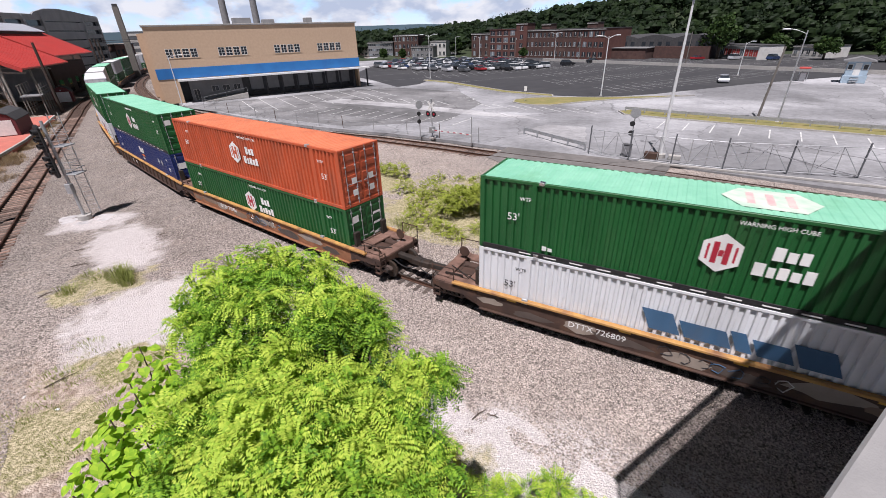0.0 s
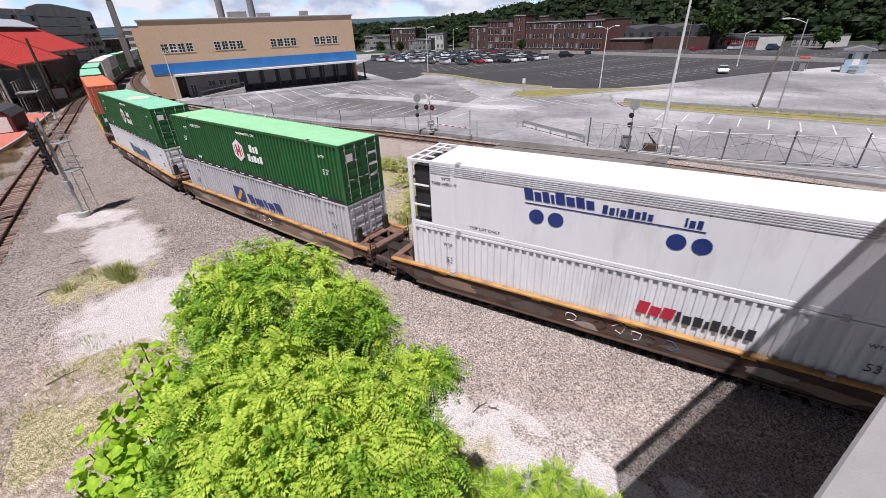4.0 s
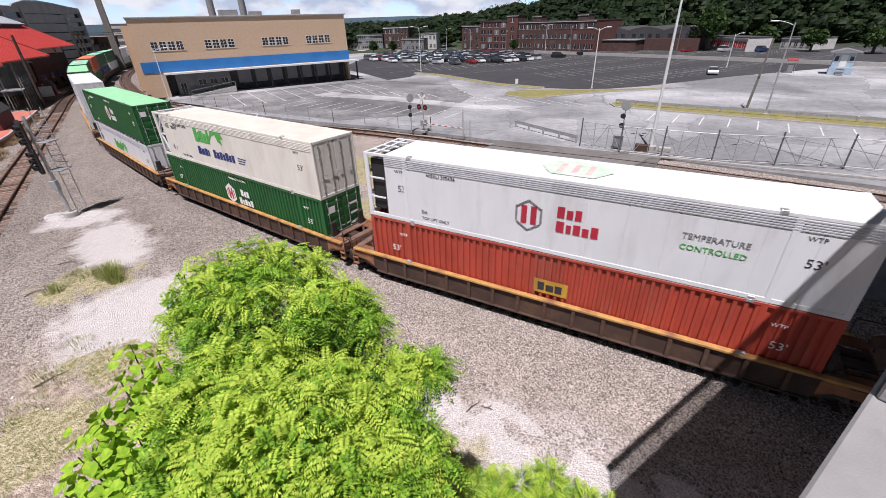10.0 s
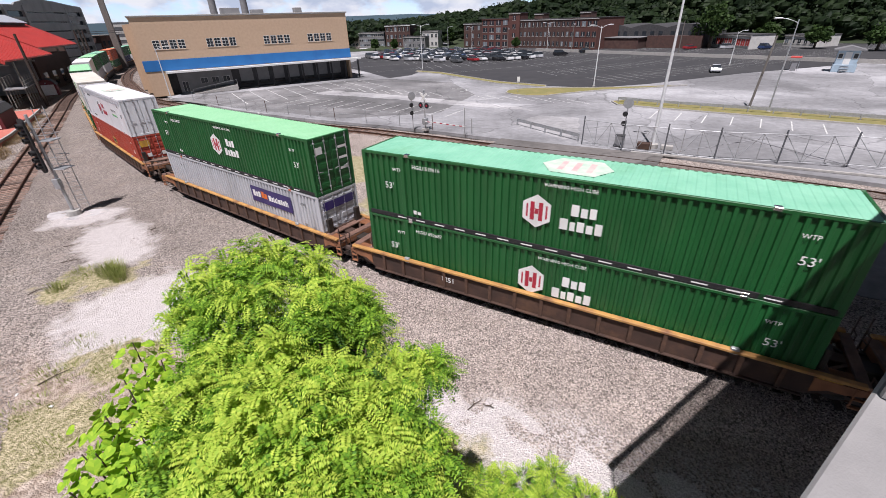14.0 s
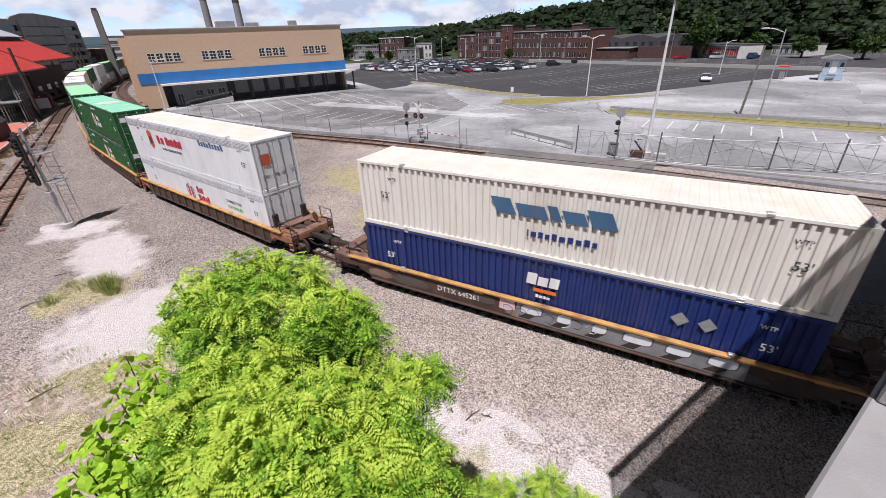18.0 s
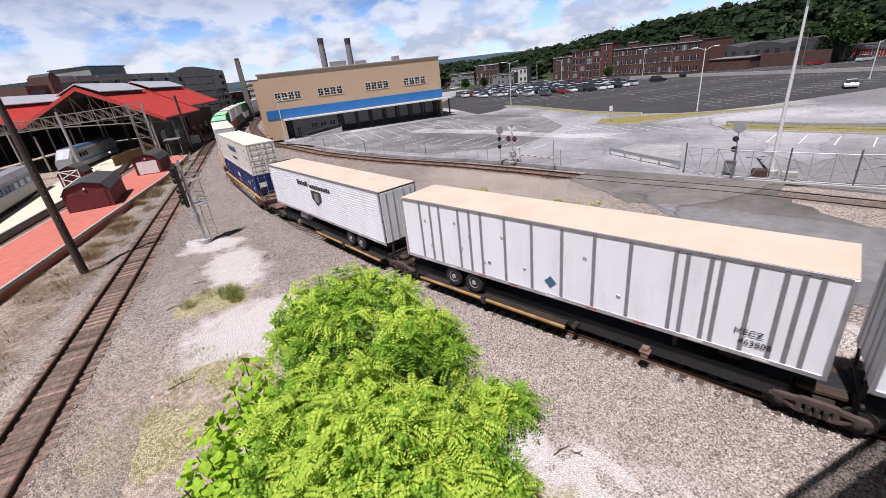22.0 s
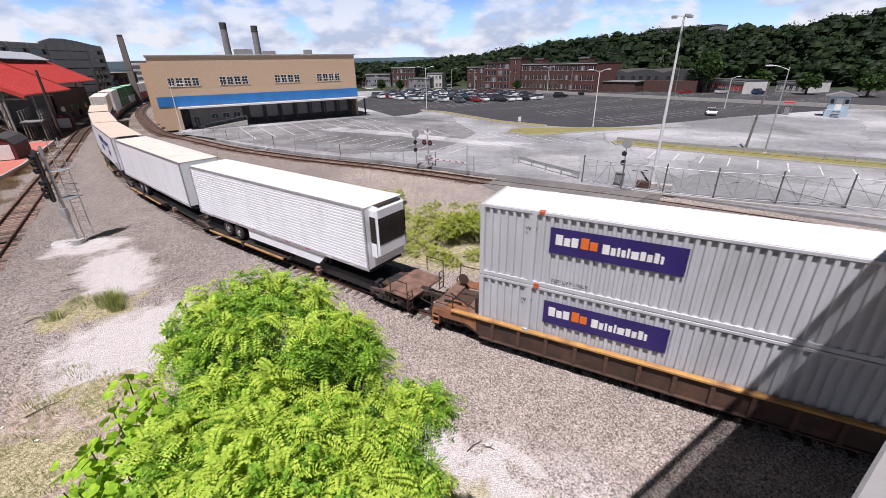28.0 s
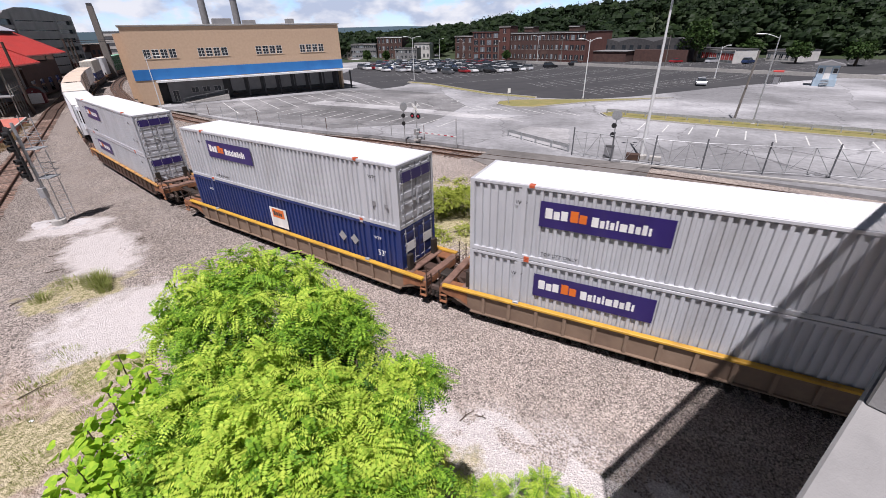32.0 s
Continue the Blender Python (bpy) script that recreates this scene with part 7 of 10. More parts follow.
def build_dock():
    L, ROOF = 39.1, 12.85
    b = thing("dock_building", "tan brick warehouse with blue band, canopy and loading docks", "building", m=frame_at(-17.9 - 0.855 * L, 102.4 - 0.518 * L, 0.855, 0.518))
    # local: x along the front from its near corner, y backwards, front wall at y = 0
    part("front_wall", Shape().box(0, L, 0, 0.4, 4.0, ROOF), MAT["tan_brick"], b)
    part("side_wall", Shape().box(0, 0.4, 0.4, 34, 0, ROOF), MAT["tan_brick"], b)
    part("side_wall", Shape().box(L - 0.4, L, 0.4, 34, 0, ROOF), MAT["tan_brick"], b)
    part("rear_wall", Shape().box(0, L, 34, 34.4, 0, ROOF), MAT["tan_brick"], b)
    part("corner_wall", Shape().box(0, 3.2, 0, 0.4, 0, 4.0), MAT["tan_brick"], b)
    part("side_bay", Shape().box(-0.8, 0, 7, 34, 0, ROOF - 0.9), MAT["tan_brick"], b)
    part("side_bay", Shape().box(-1.5, -0.8, 14, 34, 0, ROOF - 0.9), MAT["tan_brick"], b)
    part("dock_soffit", Shape().box(3.2, L, 0.4, 2.4, 3.9, 4.0), MAT["tan_brick"], b)
    # recess back wall is near black, the docks' shade put into its colour
    part("dock_recess", Shape().box(3.22, L - 0.42, 2.02, 2.2, 0.02, 3.88), MAT["dark_roof"], b)
    part("roof", Shape().box(-0.2, L + 0.2, -0.2, 34.6, ROOF, ROOF + 0.12).box(3, 37, 3, 31, ROOF + 0.12, ROOF + 0.3), MAT["pale_wall"], b)
    part("parapet_cap", Shape().box(-0.25, L + 0.25, -0.25, 0.5, ROOF + 0.12, ROOF + 0.27, 0.02), MAT["concrete"], b)
    part("blue_band", Shape().box(-0.05, L + 0.05, -0.10, -0.004, 4.25, 6.05, 0.02), MAT["blue_band"], b, "blue enamelled metal band")
    part("canopy", Shape().box(3.0, L + 1.6, -1.9, -0.004, 3.92, 4.14, 0.03).box(3.0, L + 1.6, -1.95, -1.85, 3.86, 4.2, 0.02), MAT["frame_white"], b, "thin white-edged dock canopy")
    # window groups of four
    for k in (34.8, 26.1, 15.8, 7.0):
        x0 = L - k - 0.7
        for i in range(4):
            m = Matrix.Translation((x0 + (i - 0.9) * 1.33, 0.0, 7.75))
            window_unit(b, 1.12, 1.5, m, 2, 3)
        part("window_sill", Shape().box(x0 - 1.35, x0 + 4.2, -0.08, -0.004, 7.66, 7.74, 0.02), MAT["tan_brick"], b)
    # dock doors with bumpers, posts between them
    for i in range(8):
        x = L - 1.2 - i * 3.15
        if i:
            part("dock_door", Shape().box(x - 0.1, x + 2.4, 1.92, 2.016, 1.15, 3.55, 0.02), MAT["grey_wall"], b, "grey roll-up dock door")
            part("dock_bumper", Shape().box(x + 0.1, x + 0.4, 1.7, 2.016, 0.75, 1.1, 0.03), MAT["black"], b)
            part("dock_bumper", Shape().box(x + 1.9, x + 2.2, 1.7, 2.016, 0.75, 1.1, 0.03), MAT["black"], b)
        part("canopy_post", Shape().box(x + 2.62, x + 2.9, -0.25, 0.05, 0, 3.9, 0.02), MAT["dark_roof"], b)
        part("dock_apron", Shape().box(x - 0.2, x + 2.5, 1.8, 2.016, 0.55, 0.68, 0.02), MAT["dark_steel"], b)
    part("office_wall", Shape().box(4.7, 14.2, 1.4, 2.016, 0, 3.88), MAT["grey_wall"], b)
    for x in (5.2, 8.4, 10.4, 12.4):
        window_unit(b, 1.0 if x < 6 else 1.3, 2.0 if x < 6 else 1.0, Matrix.Translation((x, 1.4, 0.1 if x < 6 else 1.5)), 2, 1, bar="pale_wall")
    part("ramp", Shape().prism([(6.5, 0), (14.4, 0), (14.4, 1.0)], -1.6, 0.6, "y"), MAT["concrete"], b)
    part("ramp_rail", Shape().bar((6.5, -1.6, 0.9), (14.4, -1.6, 1.9), 0.05).bar((6.5, -1.6, 0), (6.5, -1.6, 0.9), 0.05).bar((10.4, -1.6, 0.4), (10.4, -1.6, 1.4), 0.05).bar((14.4, -1.6, 1), (14.4, -1.6, 1.9), 0.05), MAT["galv"], b)
    # roof machines
    for x, y, w, h in ((16, 8, 3.5, 1.2), (22, 9, 2.4, 0.9), (30, 5, 1.4, 1.0)):
        part("roof_unit", Shape().box(x, x + w, y, y + 2, ROOF + 0.3, ROOF + 0.3 + h, 0.05), MAT["grey_wall"], b)


build_dock()


def lamp_post(x, y, h, arms=1, heading=0.0, material="lamp_white", reach=1.6, label="white steel lamp post", group="lamp posts in the lot"):
    t = thing("street_lamp", label, "lamp post", group, m=pose(x, y, -0.05, 0, 0, heading))
    part("base", Shape().lathe([(0.22, 0), (0.22, 0.12), (0.12, 0.2)], 12), MAT["concrete"], t)
    part("pole", Shape().tube((0, 0, 0.1), (0, 0, h), 0.10, 0.055, 10), MAT[material], t)
    for k in range(arms):
        d = 1 if k == 0 else -1
        s = Shape()
        pts = [Vector((d * reach * q, 0, h - 0.35 + 0.5 * math.sin(q * 1.5))) for q in np.linspace(0, 1, 6)]
        for a, b in zip(pts, pts[1:]):
            s.tube(a, b, 0.04, n=6)
        arm = part("arm", s, MAT[material], t)
        hx = d * (reach + 0.3)
        part("lamp_head", Shape().box(min(hx - 0.4 * d, hx + 0.4 * d), max(hx - 0.4 * d, hx + 0.4 * d), -0.16, 0.16, h + 0.06, h + 0.22, 0.05), MAT[material], arm)
    return t


lamp_post(28.2, 76.1, 9.3, 2, 20)
lamp_post(-2.2, 116.2, 10.0, 2, 20)
lamp_post(7.9, 202.6, 8.4, 1, 20)
lamp_post(18.4, 203.0, 8.0, 1, 200)
lamp_post(42.1, 164.6, 9.0, 2, 15)
lamp_post(67.5, 100.2, 6.8, 1, 10)
lamp_post(-46.5, 79.0, 8.3, 1, 20, label="white lamp post beside the dock building")
lamp_post(40.3, 50.4, 9.8, 1, 150, "galv", label="tall galvanised lamp post by the grass strip")


def tall_mast(x, y, h):
    t = thing("light_mast", "very tall pale steel floodlight mast behind the chain-link frame", "mast", m=pose(x, y, -0.05))
    part("base", Shape().lathe([(0.45, 0), (0.45, 0.35), (0.25, 0.36)], 14), MAT["concrete"], t)
    part("pole", Shape().tube((0, 0, 0.3), (0, 0, h), 0.16, 0.07, 12), MAT["lamp_white"], t)
    ring = Shape()
    for k in range(3):
        a = k * 2.094 + 0.4
        ring.bar((0, 0, h), (0.6 * math.cos(a), 0.6 * math.sin(a), h + 0.05), 0.06)
    part("bracket", ring, MAT["lamp_white"], t)
    for k in range(3):
        a = k * 2.094 + 0.4
        part("floodlight", Shape().box(-0.2, 0.2, -0.14, 0.14, -0.12, 0.12, 0.04, Matrix.Translation((0.7 * math.cos(a), 0.7 * math.sin(a), h))), MAT["galv"], t)


tall_mast(20.1, 37.4, 13.95)


def wood_pole(x, y, h, lean=0.0, crossarm=True, label="dark creosoted wooden utility pole"):
    t = thing("utility_pole", label, "utility pole", "utility poles", m=pose(x, y, -0.3, 0, lean, 0))
    part("pole", Shape().tube((0, 0, 0), (0, 0, h), 0.15, 0.10, 10), MAT["pole_grey"], t)
    if crossarm:
        part("crossarm", Shape().box(-0.9, 0.9, -0.06, 0.06, h - 0.9, h - 0.78, 0.01), MAT["wood_dark"], t)
    part("transformer", Shape().lathe([(0.18, 0), (0.2, 0.05), (0.2, 0.55), (0.15, 0.6)], 12, Matrix.Translation((0.3, 0, h - 0.7))), MAT["galv"], t) if crossarm else None
    return t


wood_pole(40.0, 53.4, 8.4, 5.0, False)
wood_pole(70.3, 127.9, 9.0, 0, False)
wood_pole(48.9, 157.9, 9.0, 0, True)
wood_pole(30.0, 178.0, 8.0, 0, True)


# ---- the level crossing ----
def crossing_signal(x, y, heading):
    t = thing("crossing_signal", "galvanised level crossing signal with black lamps and lowered arm", "signal", m=pose(x, y, -0.06, 0, 0, heading))
    part("base", Shape().box(-0.3, 0.3, -0.3, 0.3, 0, 0.25, 0.03), MAT["concrete"], t)
    part("mast", Shape().tube((0, 0, 0.2), (0, 0, 4.3), 0.065, n=10), MAT["galv"], t)
    part("bell", Shape().lathe([(0.02, 0.14), (0.12, 0.08), (0.14, 0)], 12, Matrix.Translation((0, 0, 4.3))), MAT["galv"], t)
    for a in (45, -45):
        part("crossbuck", Shape().box(-0.6, 0.6, -0.1, -0.08, -0.11, 0.11, 0.004, Matrix.Translation((0, 0, 3.6)) @ Matrix.Rotation(radians(a), 4, "Y")), MAT["frame_white"], t)
    for o in (-1, 1):
        l = part("flasher", Shape().lathe([(0.06, -0.16), (0.16, -0.1), (0.17, 0)], 14, Matrix.Translation((o * 0.42, -0.14, 2.75)) @ Matrix.Rotation(math.pi / 2, 4, "X")), MAT["black"], t)
        part("backplate", Shape().lathe([(0.30, 0), (0.30, 0.015)], 18, Matrix.Translation((o * 0.42, -0.14, 2.75)) @ Matrix.Rotation(math.pi / 2, 4, "X")), MAT["black"], l)
        part("lens", Shape().lathe([(0.12, 0), (0.12, 0.02)], 14, Matrix.Translation((o * 0.42, -0.17, 2.75)) @ Matrix.Rotation(math.pi / 2, 4, "X")), MAT["crimson"], l)
    part("lamp_arm", Shape().tube((-0.42, -0.02, 2.75), (0.42, -0.02, 2.75), 0.03, n=6), MAT["galv"], t)
    part("gate_machine", Shape().box(-0.25, 0.25, -0.3, 0.3, 0.7, 1.4, 0.04), MAT["galv"], t)
    arm = part("gate_arm", Shape().box(0.2, 5.6, -0.35, -0.31, 1.05, 1.15, 0.01), MAT["frame_white"], t, "red and white gate arm")
    for k in range(6):
        part("arm_stripe", Shape().box(0.6 + k * 0.85, 0.95 + k * 0.85, -0.356, -0.352, 1.05, 1.15), MAT["crimson"], arm)
    return t


crossing_signal(-0.9, 47.6, -38)


def round_sign(x, y, heading):
    t = thing("crossing_sign", "round grey sign back on a post with two black signal lamps", "sign", "round signs at the crossing", m=pose(x, y, -0.06, 0, 0, heading))
    part("post", Shape().tube((0, 0, 0), (0, 0, 4.0), 0.05, n=8), MAT["galv"], t)
    part("disc", Shape().lathe([(0.42, -0.01), (0.45, 0), (0.42, 0.01)], 24, Matrix.Translation((0, -0.07, 3.7)) @ Matrix.Rotation(math.pi / 2, 4, "X")), MAT["galv"], t)
    for z in (1.9, 2.75):
        part("signal_lamp", Shape().lathe([(0.05, -0.15), (0.19, -0.1), (0.2, 0), (0.24, 0.01), (0.24, 0.03)], 14, Matrix.Translation((-0.12, -0.1, z)) @ Matrix.Rotation(math.pi / 2, 4, "X")), MAT["black"], t)
    return t


round_sign(-2.3, 48.1, 30)
round_sign(18.0, 39.2, -30)


def sign_post(x, y, h):
    t = thing("small_sign", "small pale sign on a thin post in the grass", "sign", m=pose(x, y, 0, 0, 0, 10))
    part("post", Shape().box(-0.03, 0.03, -0.03, 0.03, 0, h, 0.005), MAT["galv"], t)
    part("plate", Shape().box(-0.25, 0.25, -0.06, -0.04, h - 0.75, h, 0.01), MAT["frame_white"], t)


sign_post(14.2, 72.3, 2.4)


def guard_rail(name, points, label, posts=True):
    t = thing(name, label, "guard rail")
    for a, b in zip(points, points[1:]):
        d = Vector((b[0] - a[0], b[1] - a[1]))
        u = d.normalized()
        m = frame_at(a[0], a[1], u.x, u.y)
        s = Shape().prism([(-0.02, 0.36), (0.06, 0.43), (-0.02, 0.50), (-0.02, 0.55), (0.06, 0.62), (-0.02, 0.70), (-0.05, 0.70), (-0.05, 0.36)], 0, d.length, "x")
        part("beam", s, MAT["galv"], t, m=m)
        n = max(1, int(d.length / 2.2))
        for k in range(n + 1):
            part("post", Shape().box(-0.07, 0.07, 0.05, 0.2, -0.3, 0.68, 0.01), MAT["galv"], t, m=m @ Matrix.Translation((d.length * k / n, -0.25, 0)))


guard_rail("guard_rail", [(9.8, 48.6), (12.0, 44.6), (14.3, 40.6)], "short galvanised guard rail beside the crossing road")
guard_rail("guard_rail", [(26.2, 60.4), (30, 56.8), (40, 49.2), (52, 39.8), (66, 28.5)], "long galvanised guard rail along the grass strip")


def link_frame():
    """Tall gate-like fence of pipe posts, rails and braces."""
    t = thing("chain_link_frame", "tall galvanised pipe fence with diagonal braces beside the lot", "fence")
    pts = [Vector((14.2, 39.4)), Vector((17.0, 36.9)), Vector((19.9, 35.0)), Vector((23.2, 33.1)), Vector((27.4, 31.6)), Vector((31.8, 30.2)), Vector((36.5, 27.6)), Vector((41, 24))]
    H = 2.25
    for i, p in enumerate(pts):
        part("post", Shape().tube((p.x, p.y, -0.2), (p.x, p.y, H + 0.35), 0.06, n=8), MAT["slate_wall"], t)
    for a, b in zip(pts, pts[1:]):
        for z in (0.12, H):
            part("rail", Shape().tube((a.x, a.y, z), (b.x, b.y, z), 0.035, n=6), MAT["galv"], t)
        n = 3
        for k in range(n):
            p, q = a.lerp(b, k / n), a.lerp(b, (k + 1) / n)
            if k:
                part("stile", Shape().tube((p.x, p.y, 0.1), (p.x, p.y, H), 0.028, n=6), MAT["galv"], t)
            lo, hi = ((0.12, H) if k % 2 else (H, 0.12))
            part("brace", Shape().tube((p.x, p.y, lo), (q.x, q.y, hi), 0.022, n=6), MAT["galv"], t)
    for a, b, z0, z1 in ((pts[4], pts[7], H, 0.1), (pts[2], pts[4], 0.1, H), (pts[5], pts[3], 0.1, H)):
        part("loose_pipe", Shape().tube((a.x, a.y - 0.12, z0), (b.x, b.y - 0.12, z1), 0.03, n=6), MAT["post_grey"], t)
    a = pts[0]
    part("ground_rail", Shape().box(0, 27, -0.1, 0.1, -0.05, 0.12, 0.02), MAT["concrete"], t, m=frame_at(17.5, 36.0, 0.86, -0.5))


link_frame()


def low_fence():
    t = thing("wire_fence", "low rusty wire fence with thin posts along the siding", "fence")
    pts = [Vector(offset_line(SIDE_LINE, 3.4, i, i + 1)[0]) for i in range(nearest_index(SIDE_LINE, 2.0, 42.0), nearest_index(SIDE_LINE, -46, 76), 9)]
    for i, p in enumerate(pts):
        part("post", Shape().tube((p.x, p.y, -0.3), (p.x, p.y, 1.55 + 0.1 * math.sin(i * 3)), 0.04, n=6), MAT["rail"] if i % 3 == 1 else MAT["galv"], t)
    for z in (0.25, 0.85, 1.45):
        for a, b in zip(pts, pts[1:]):
            part("wire", Shape().tube((a.x, a.y, z), (b.x, b.y, z + 0.02), 0.012, n=4), MAT["galv"], t)


low_fence()
tp = thing("gate_post", "single thin steel post at the crossing", "post", m=pose(3.3, 44.5, -0.1))
part("post", Shape().tube((0, 0, 0), (0, 0, 2.9), 0.05, n=8), MAT["galv"], tp)

t = thing("utility_cabinet", "dark grey metal utility cabinet by the fence", "cabinet", m=pose(17.3, 38.2, -0.06, 0, 0, -30))
part("body", Shape().box(-0.4, 0.4, -0.3, 0.3, 0.05, 1.05, 0.03), MAT["post_grey"], t)
part("lid", Shape().box(-0.43, 0.43, -0.33, 0.33, 1.05, 1.1, 0.02), MAT["dark_roof"], t)
t = thing("rusty_bin", "low rusty steel bin on the ground by the fence", "bin", m=pose(19.2, 37.2, -0.06, 0, 0, -30))
part("body", Shape().box(-0.6, 0.6, -0.35, 0.35, 0.0, 0.55, 0.03), MAT["rust"], t)
t = thing("concrete_block", "pale concrete block by the mast", "block", m=pose(21.0, 36.6, -0.06, 0, 0, -30))
part("body", Shape().box(-0.5, 0.5, -0.25, 0.25, 0.0, 0.4, 0.04), MAT["concrete"], t)


# ---- attendant booth ----
def booth(x, y):
    t = thing("booth", "pale blue raised booth with dark flat roof in the lot", "booth", m=pose(x, y, -0.05, 0, 0, -40) @ Matrix.Scale(1.2, 4))
    part("base", Shape().box(-1.45, 1.45, -1.2, 1.2, 0, 1.1, 0.03), MAT["hut_blue"], t)
    part("cabin", Shape().box(-1.3, 1.3, -1.1, 1.1, 1.1, 3.1, 0.03), MAT["hut_blue"], t, "pale blue cabin")
    part("roof", Shape().prism([(-1.9, 3.1), (1.9, 3.1), (1.9, 3.22), (0, 3.75), (-1.9, 3.22)], -1.6, 1.6, "y"), MAT["grey_wall"], t)
    part("door", Shape().box(-0.4, 0.4, -1.14, -1.1, 1.1, 2.9, 0.01), MAT["frame_white"], t)
    for x0 in (-1.2, 0.6):
        window_unit(t, 0.6, 0.8, Matrix.Translation((x0, -1.11, 1.9)), 1, 1)
    s = Shape()
    for k in range(5):
        s.box(-0.5, 0.5, -1.3 - k * 0.28, -1.12 - k * 0.2, 0.88 - k * 0.2, 0.94 - k * 0.2)
    part("steps", s, MAT["galv"], t)


booth(78.5, 83.5)
t = thing("ticket_machine", "small red-topped ticket machine beside the booth", "machine", m=pose(72.0, 87.5, -0.05, 0, 0, -40))
part("cabinet", Shape().box(-0.45, 0.45, -0.35, 0.35, 0, 1.5, 0.04), MAT["post_grey"], t)
part("hood", Shape().box(-0.9, 0.9, -0.7, 0.7, 2.3, 2.6, 0.05), MAT["station_red"], t, "red hood")
for o in (-0.7, 0.7):
    part("hood_post", Shape().tube((o, 0.3, 0), (o, 0.3, 2.3), 0.05, n=8), MAT["galv"], t)


# ---- parked cars ----
def make_car(colour, kind="sedan"):
    t = thing("parked_car", "%s parked car on dark asphalt" % colour[0], "car", "parked cars", m=pose(0, 0, -3000))
    L, W = 4.6, 1.82
    hood = 0.92 if kind == "sedan" else 1.05
    top = 1.45 if kind == "sedan" else 1.75
    lower = [(-L / 2, 0.38), (-L / 2 + 0.06, 0.72), (-L / 2 + 0.2, hood), (L / 2 - 1.2, hood - 0.02), (L / 2 - 0.15, 0.78), (L / 2, 0.55), (L / 2 - 0.03, 0.30), (-L / 2 + 0.1, 0.28)]
    part("body", Shape().prism(lower, -W / 2, W / 2, "y"), colour[1], t)
    back = -L / 2 + (0.75 if kind == "sedan" else 0.2)
    s = Shape()
    a = [(back, hood), (L / 2 - 1.35, hood)]
    b = [(back + 0.55 if kind == "sedan" else back + 0.2, top - 0.06), (L / 2 - 2.15, top - 0.06)]
    w0, w1 = W / 2 - 0.04, W / 2 - 0.22
    s.add([(a[0][0], -w0, hood), (a[1][0], -w0, hood), (a[1][0], w0, hood), (a[0][0], w0, hood), (b[0][0], -w1, top - 0.06), (b[1][0], -w1, top - 0.06), (b[1][0], w1, top - 0.06), (b[0][0], w1, top - 0.06)],
          [(0, 1, 5, 4), (1, 2, 6, 5), (2, 3, 7, 6), (3, 0, 4, 7), (4, 5, 6, 7)])
    part("glasshouse", s, MAT["window"], t)
    part("roof", Shape().box(b[0][0] - 0.05, b[1][0] + 0.05, -w1 - 0.02, w1 + 0.02, top - 0.06, top, 0.03), colour[1], t)
    for x in (-1.4, 1.42):
        for o in (-1, 1):
            part("wheel", Shape().lathe([(0.3, -0.1), (0.33, -0.06), (0.33, 0.06), (0.3, 0.1), (0.15, 0.08)], 12, Matrix.Translation((x, o * (W / 2 - 0.1), 0.33)) @ Matrix.Rotation(-o * math.pi / 2, 4, "X")), MAT["black"], t)
    return t


def car_paint(name, c):
    return surface(name + "_car_paint", c, tuple(q * 0.95 for q in c), 3, 0.25, 0.2)


CAR_COLOURS = [("white", car_paint("white", (0.75, 0.75, 0.75))), ("silver", car_paint("silver", (0.50, 0.51, 0.53))), ("black", car_paint("black", (0.02, 0.02, 0.022))),
               ("dark grey", car_paint("grey", (0.10, 0.105, 0.11))), ("red", car_paint("red", (0.30, 0.025, 0.03))), ("dark blue", car_paint("blue", (0.03, 0.05, 0.12)))]
CARS = [make_car(c, k) for c in CAR_COLOURS for k in ("sedan", "suv")]
HULL = [(-24, 160), (-6, 140), (5, 131.5), (30, 130.5), (34, 137), (24, 176), (-14, 184)]


def inside(p, poly):
    hit = False
    for (x0, y0), (x1, y1) in zip(poly, poly[1:] + poly[:1]):
        if (y0 > p[1]) != (y1 > p[1]) and p[0] < x0 + (p[1] - y0) * (x1 - x0) / (y1 - y0):
            hit = not hit
    return hit


def park_cars():
    rng = random.Random(11)
    angle = math.degrees(math.atan2(rows_n.y, rows_n.x))
    first = True
    for r in range(10):
        for e in (-2.5, 2.5):
            for k in range(-30, 40):
                p = Vector((5, 131)) + rows_n * (r * 11.0 + e - 14) + rows_u * (k * 2.75)
                if inside(p, HULL) and rng.random() < 0.86:
                    src = CARS[rng.choice([0, 0, 1, 1, 2, 3, 3, 4, 5, 6, 7, 8, 9, 11])]
                    copy_thing(src, pose(p.x + rng.uniform(-.2, .2), p.y + rng.uniform(-.3, .3), -0.05, 0, 0, angle + rng.choice((0, 180)) + rng.uniform(-3, 3)))
    for x, y, a, i in ((57.8, 89.8, 62, 2), (41, 143, 20, 5), (52, 152, 25, 4), (-29, 146, 15, 0), (-33, 151, 15, 2), (86, 150, 20, 8), (96, 146, 20, 3), (104, 140, 25, 11)):
        copy_thing(CARS[i], pose(x, y, -0.05, 0, 0, a))
    for c in CARS:
        for o in c.children_recursive:
            bpy.data.objects.remove(o)
        bpy.data.objects.remove(c)


park_cars()


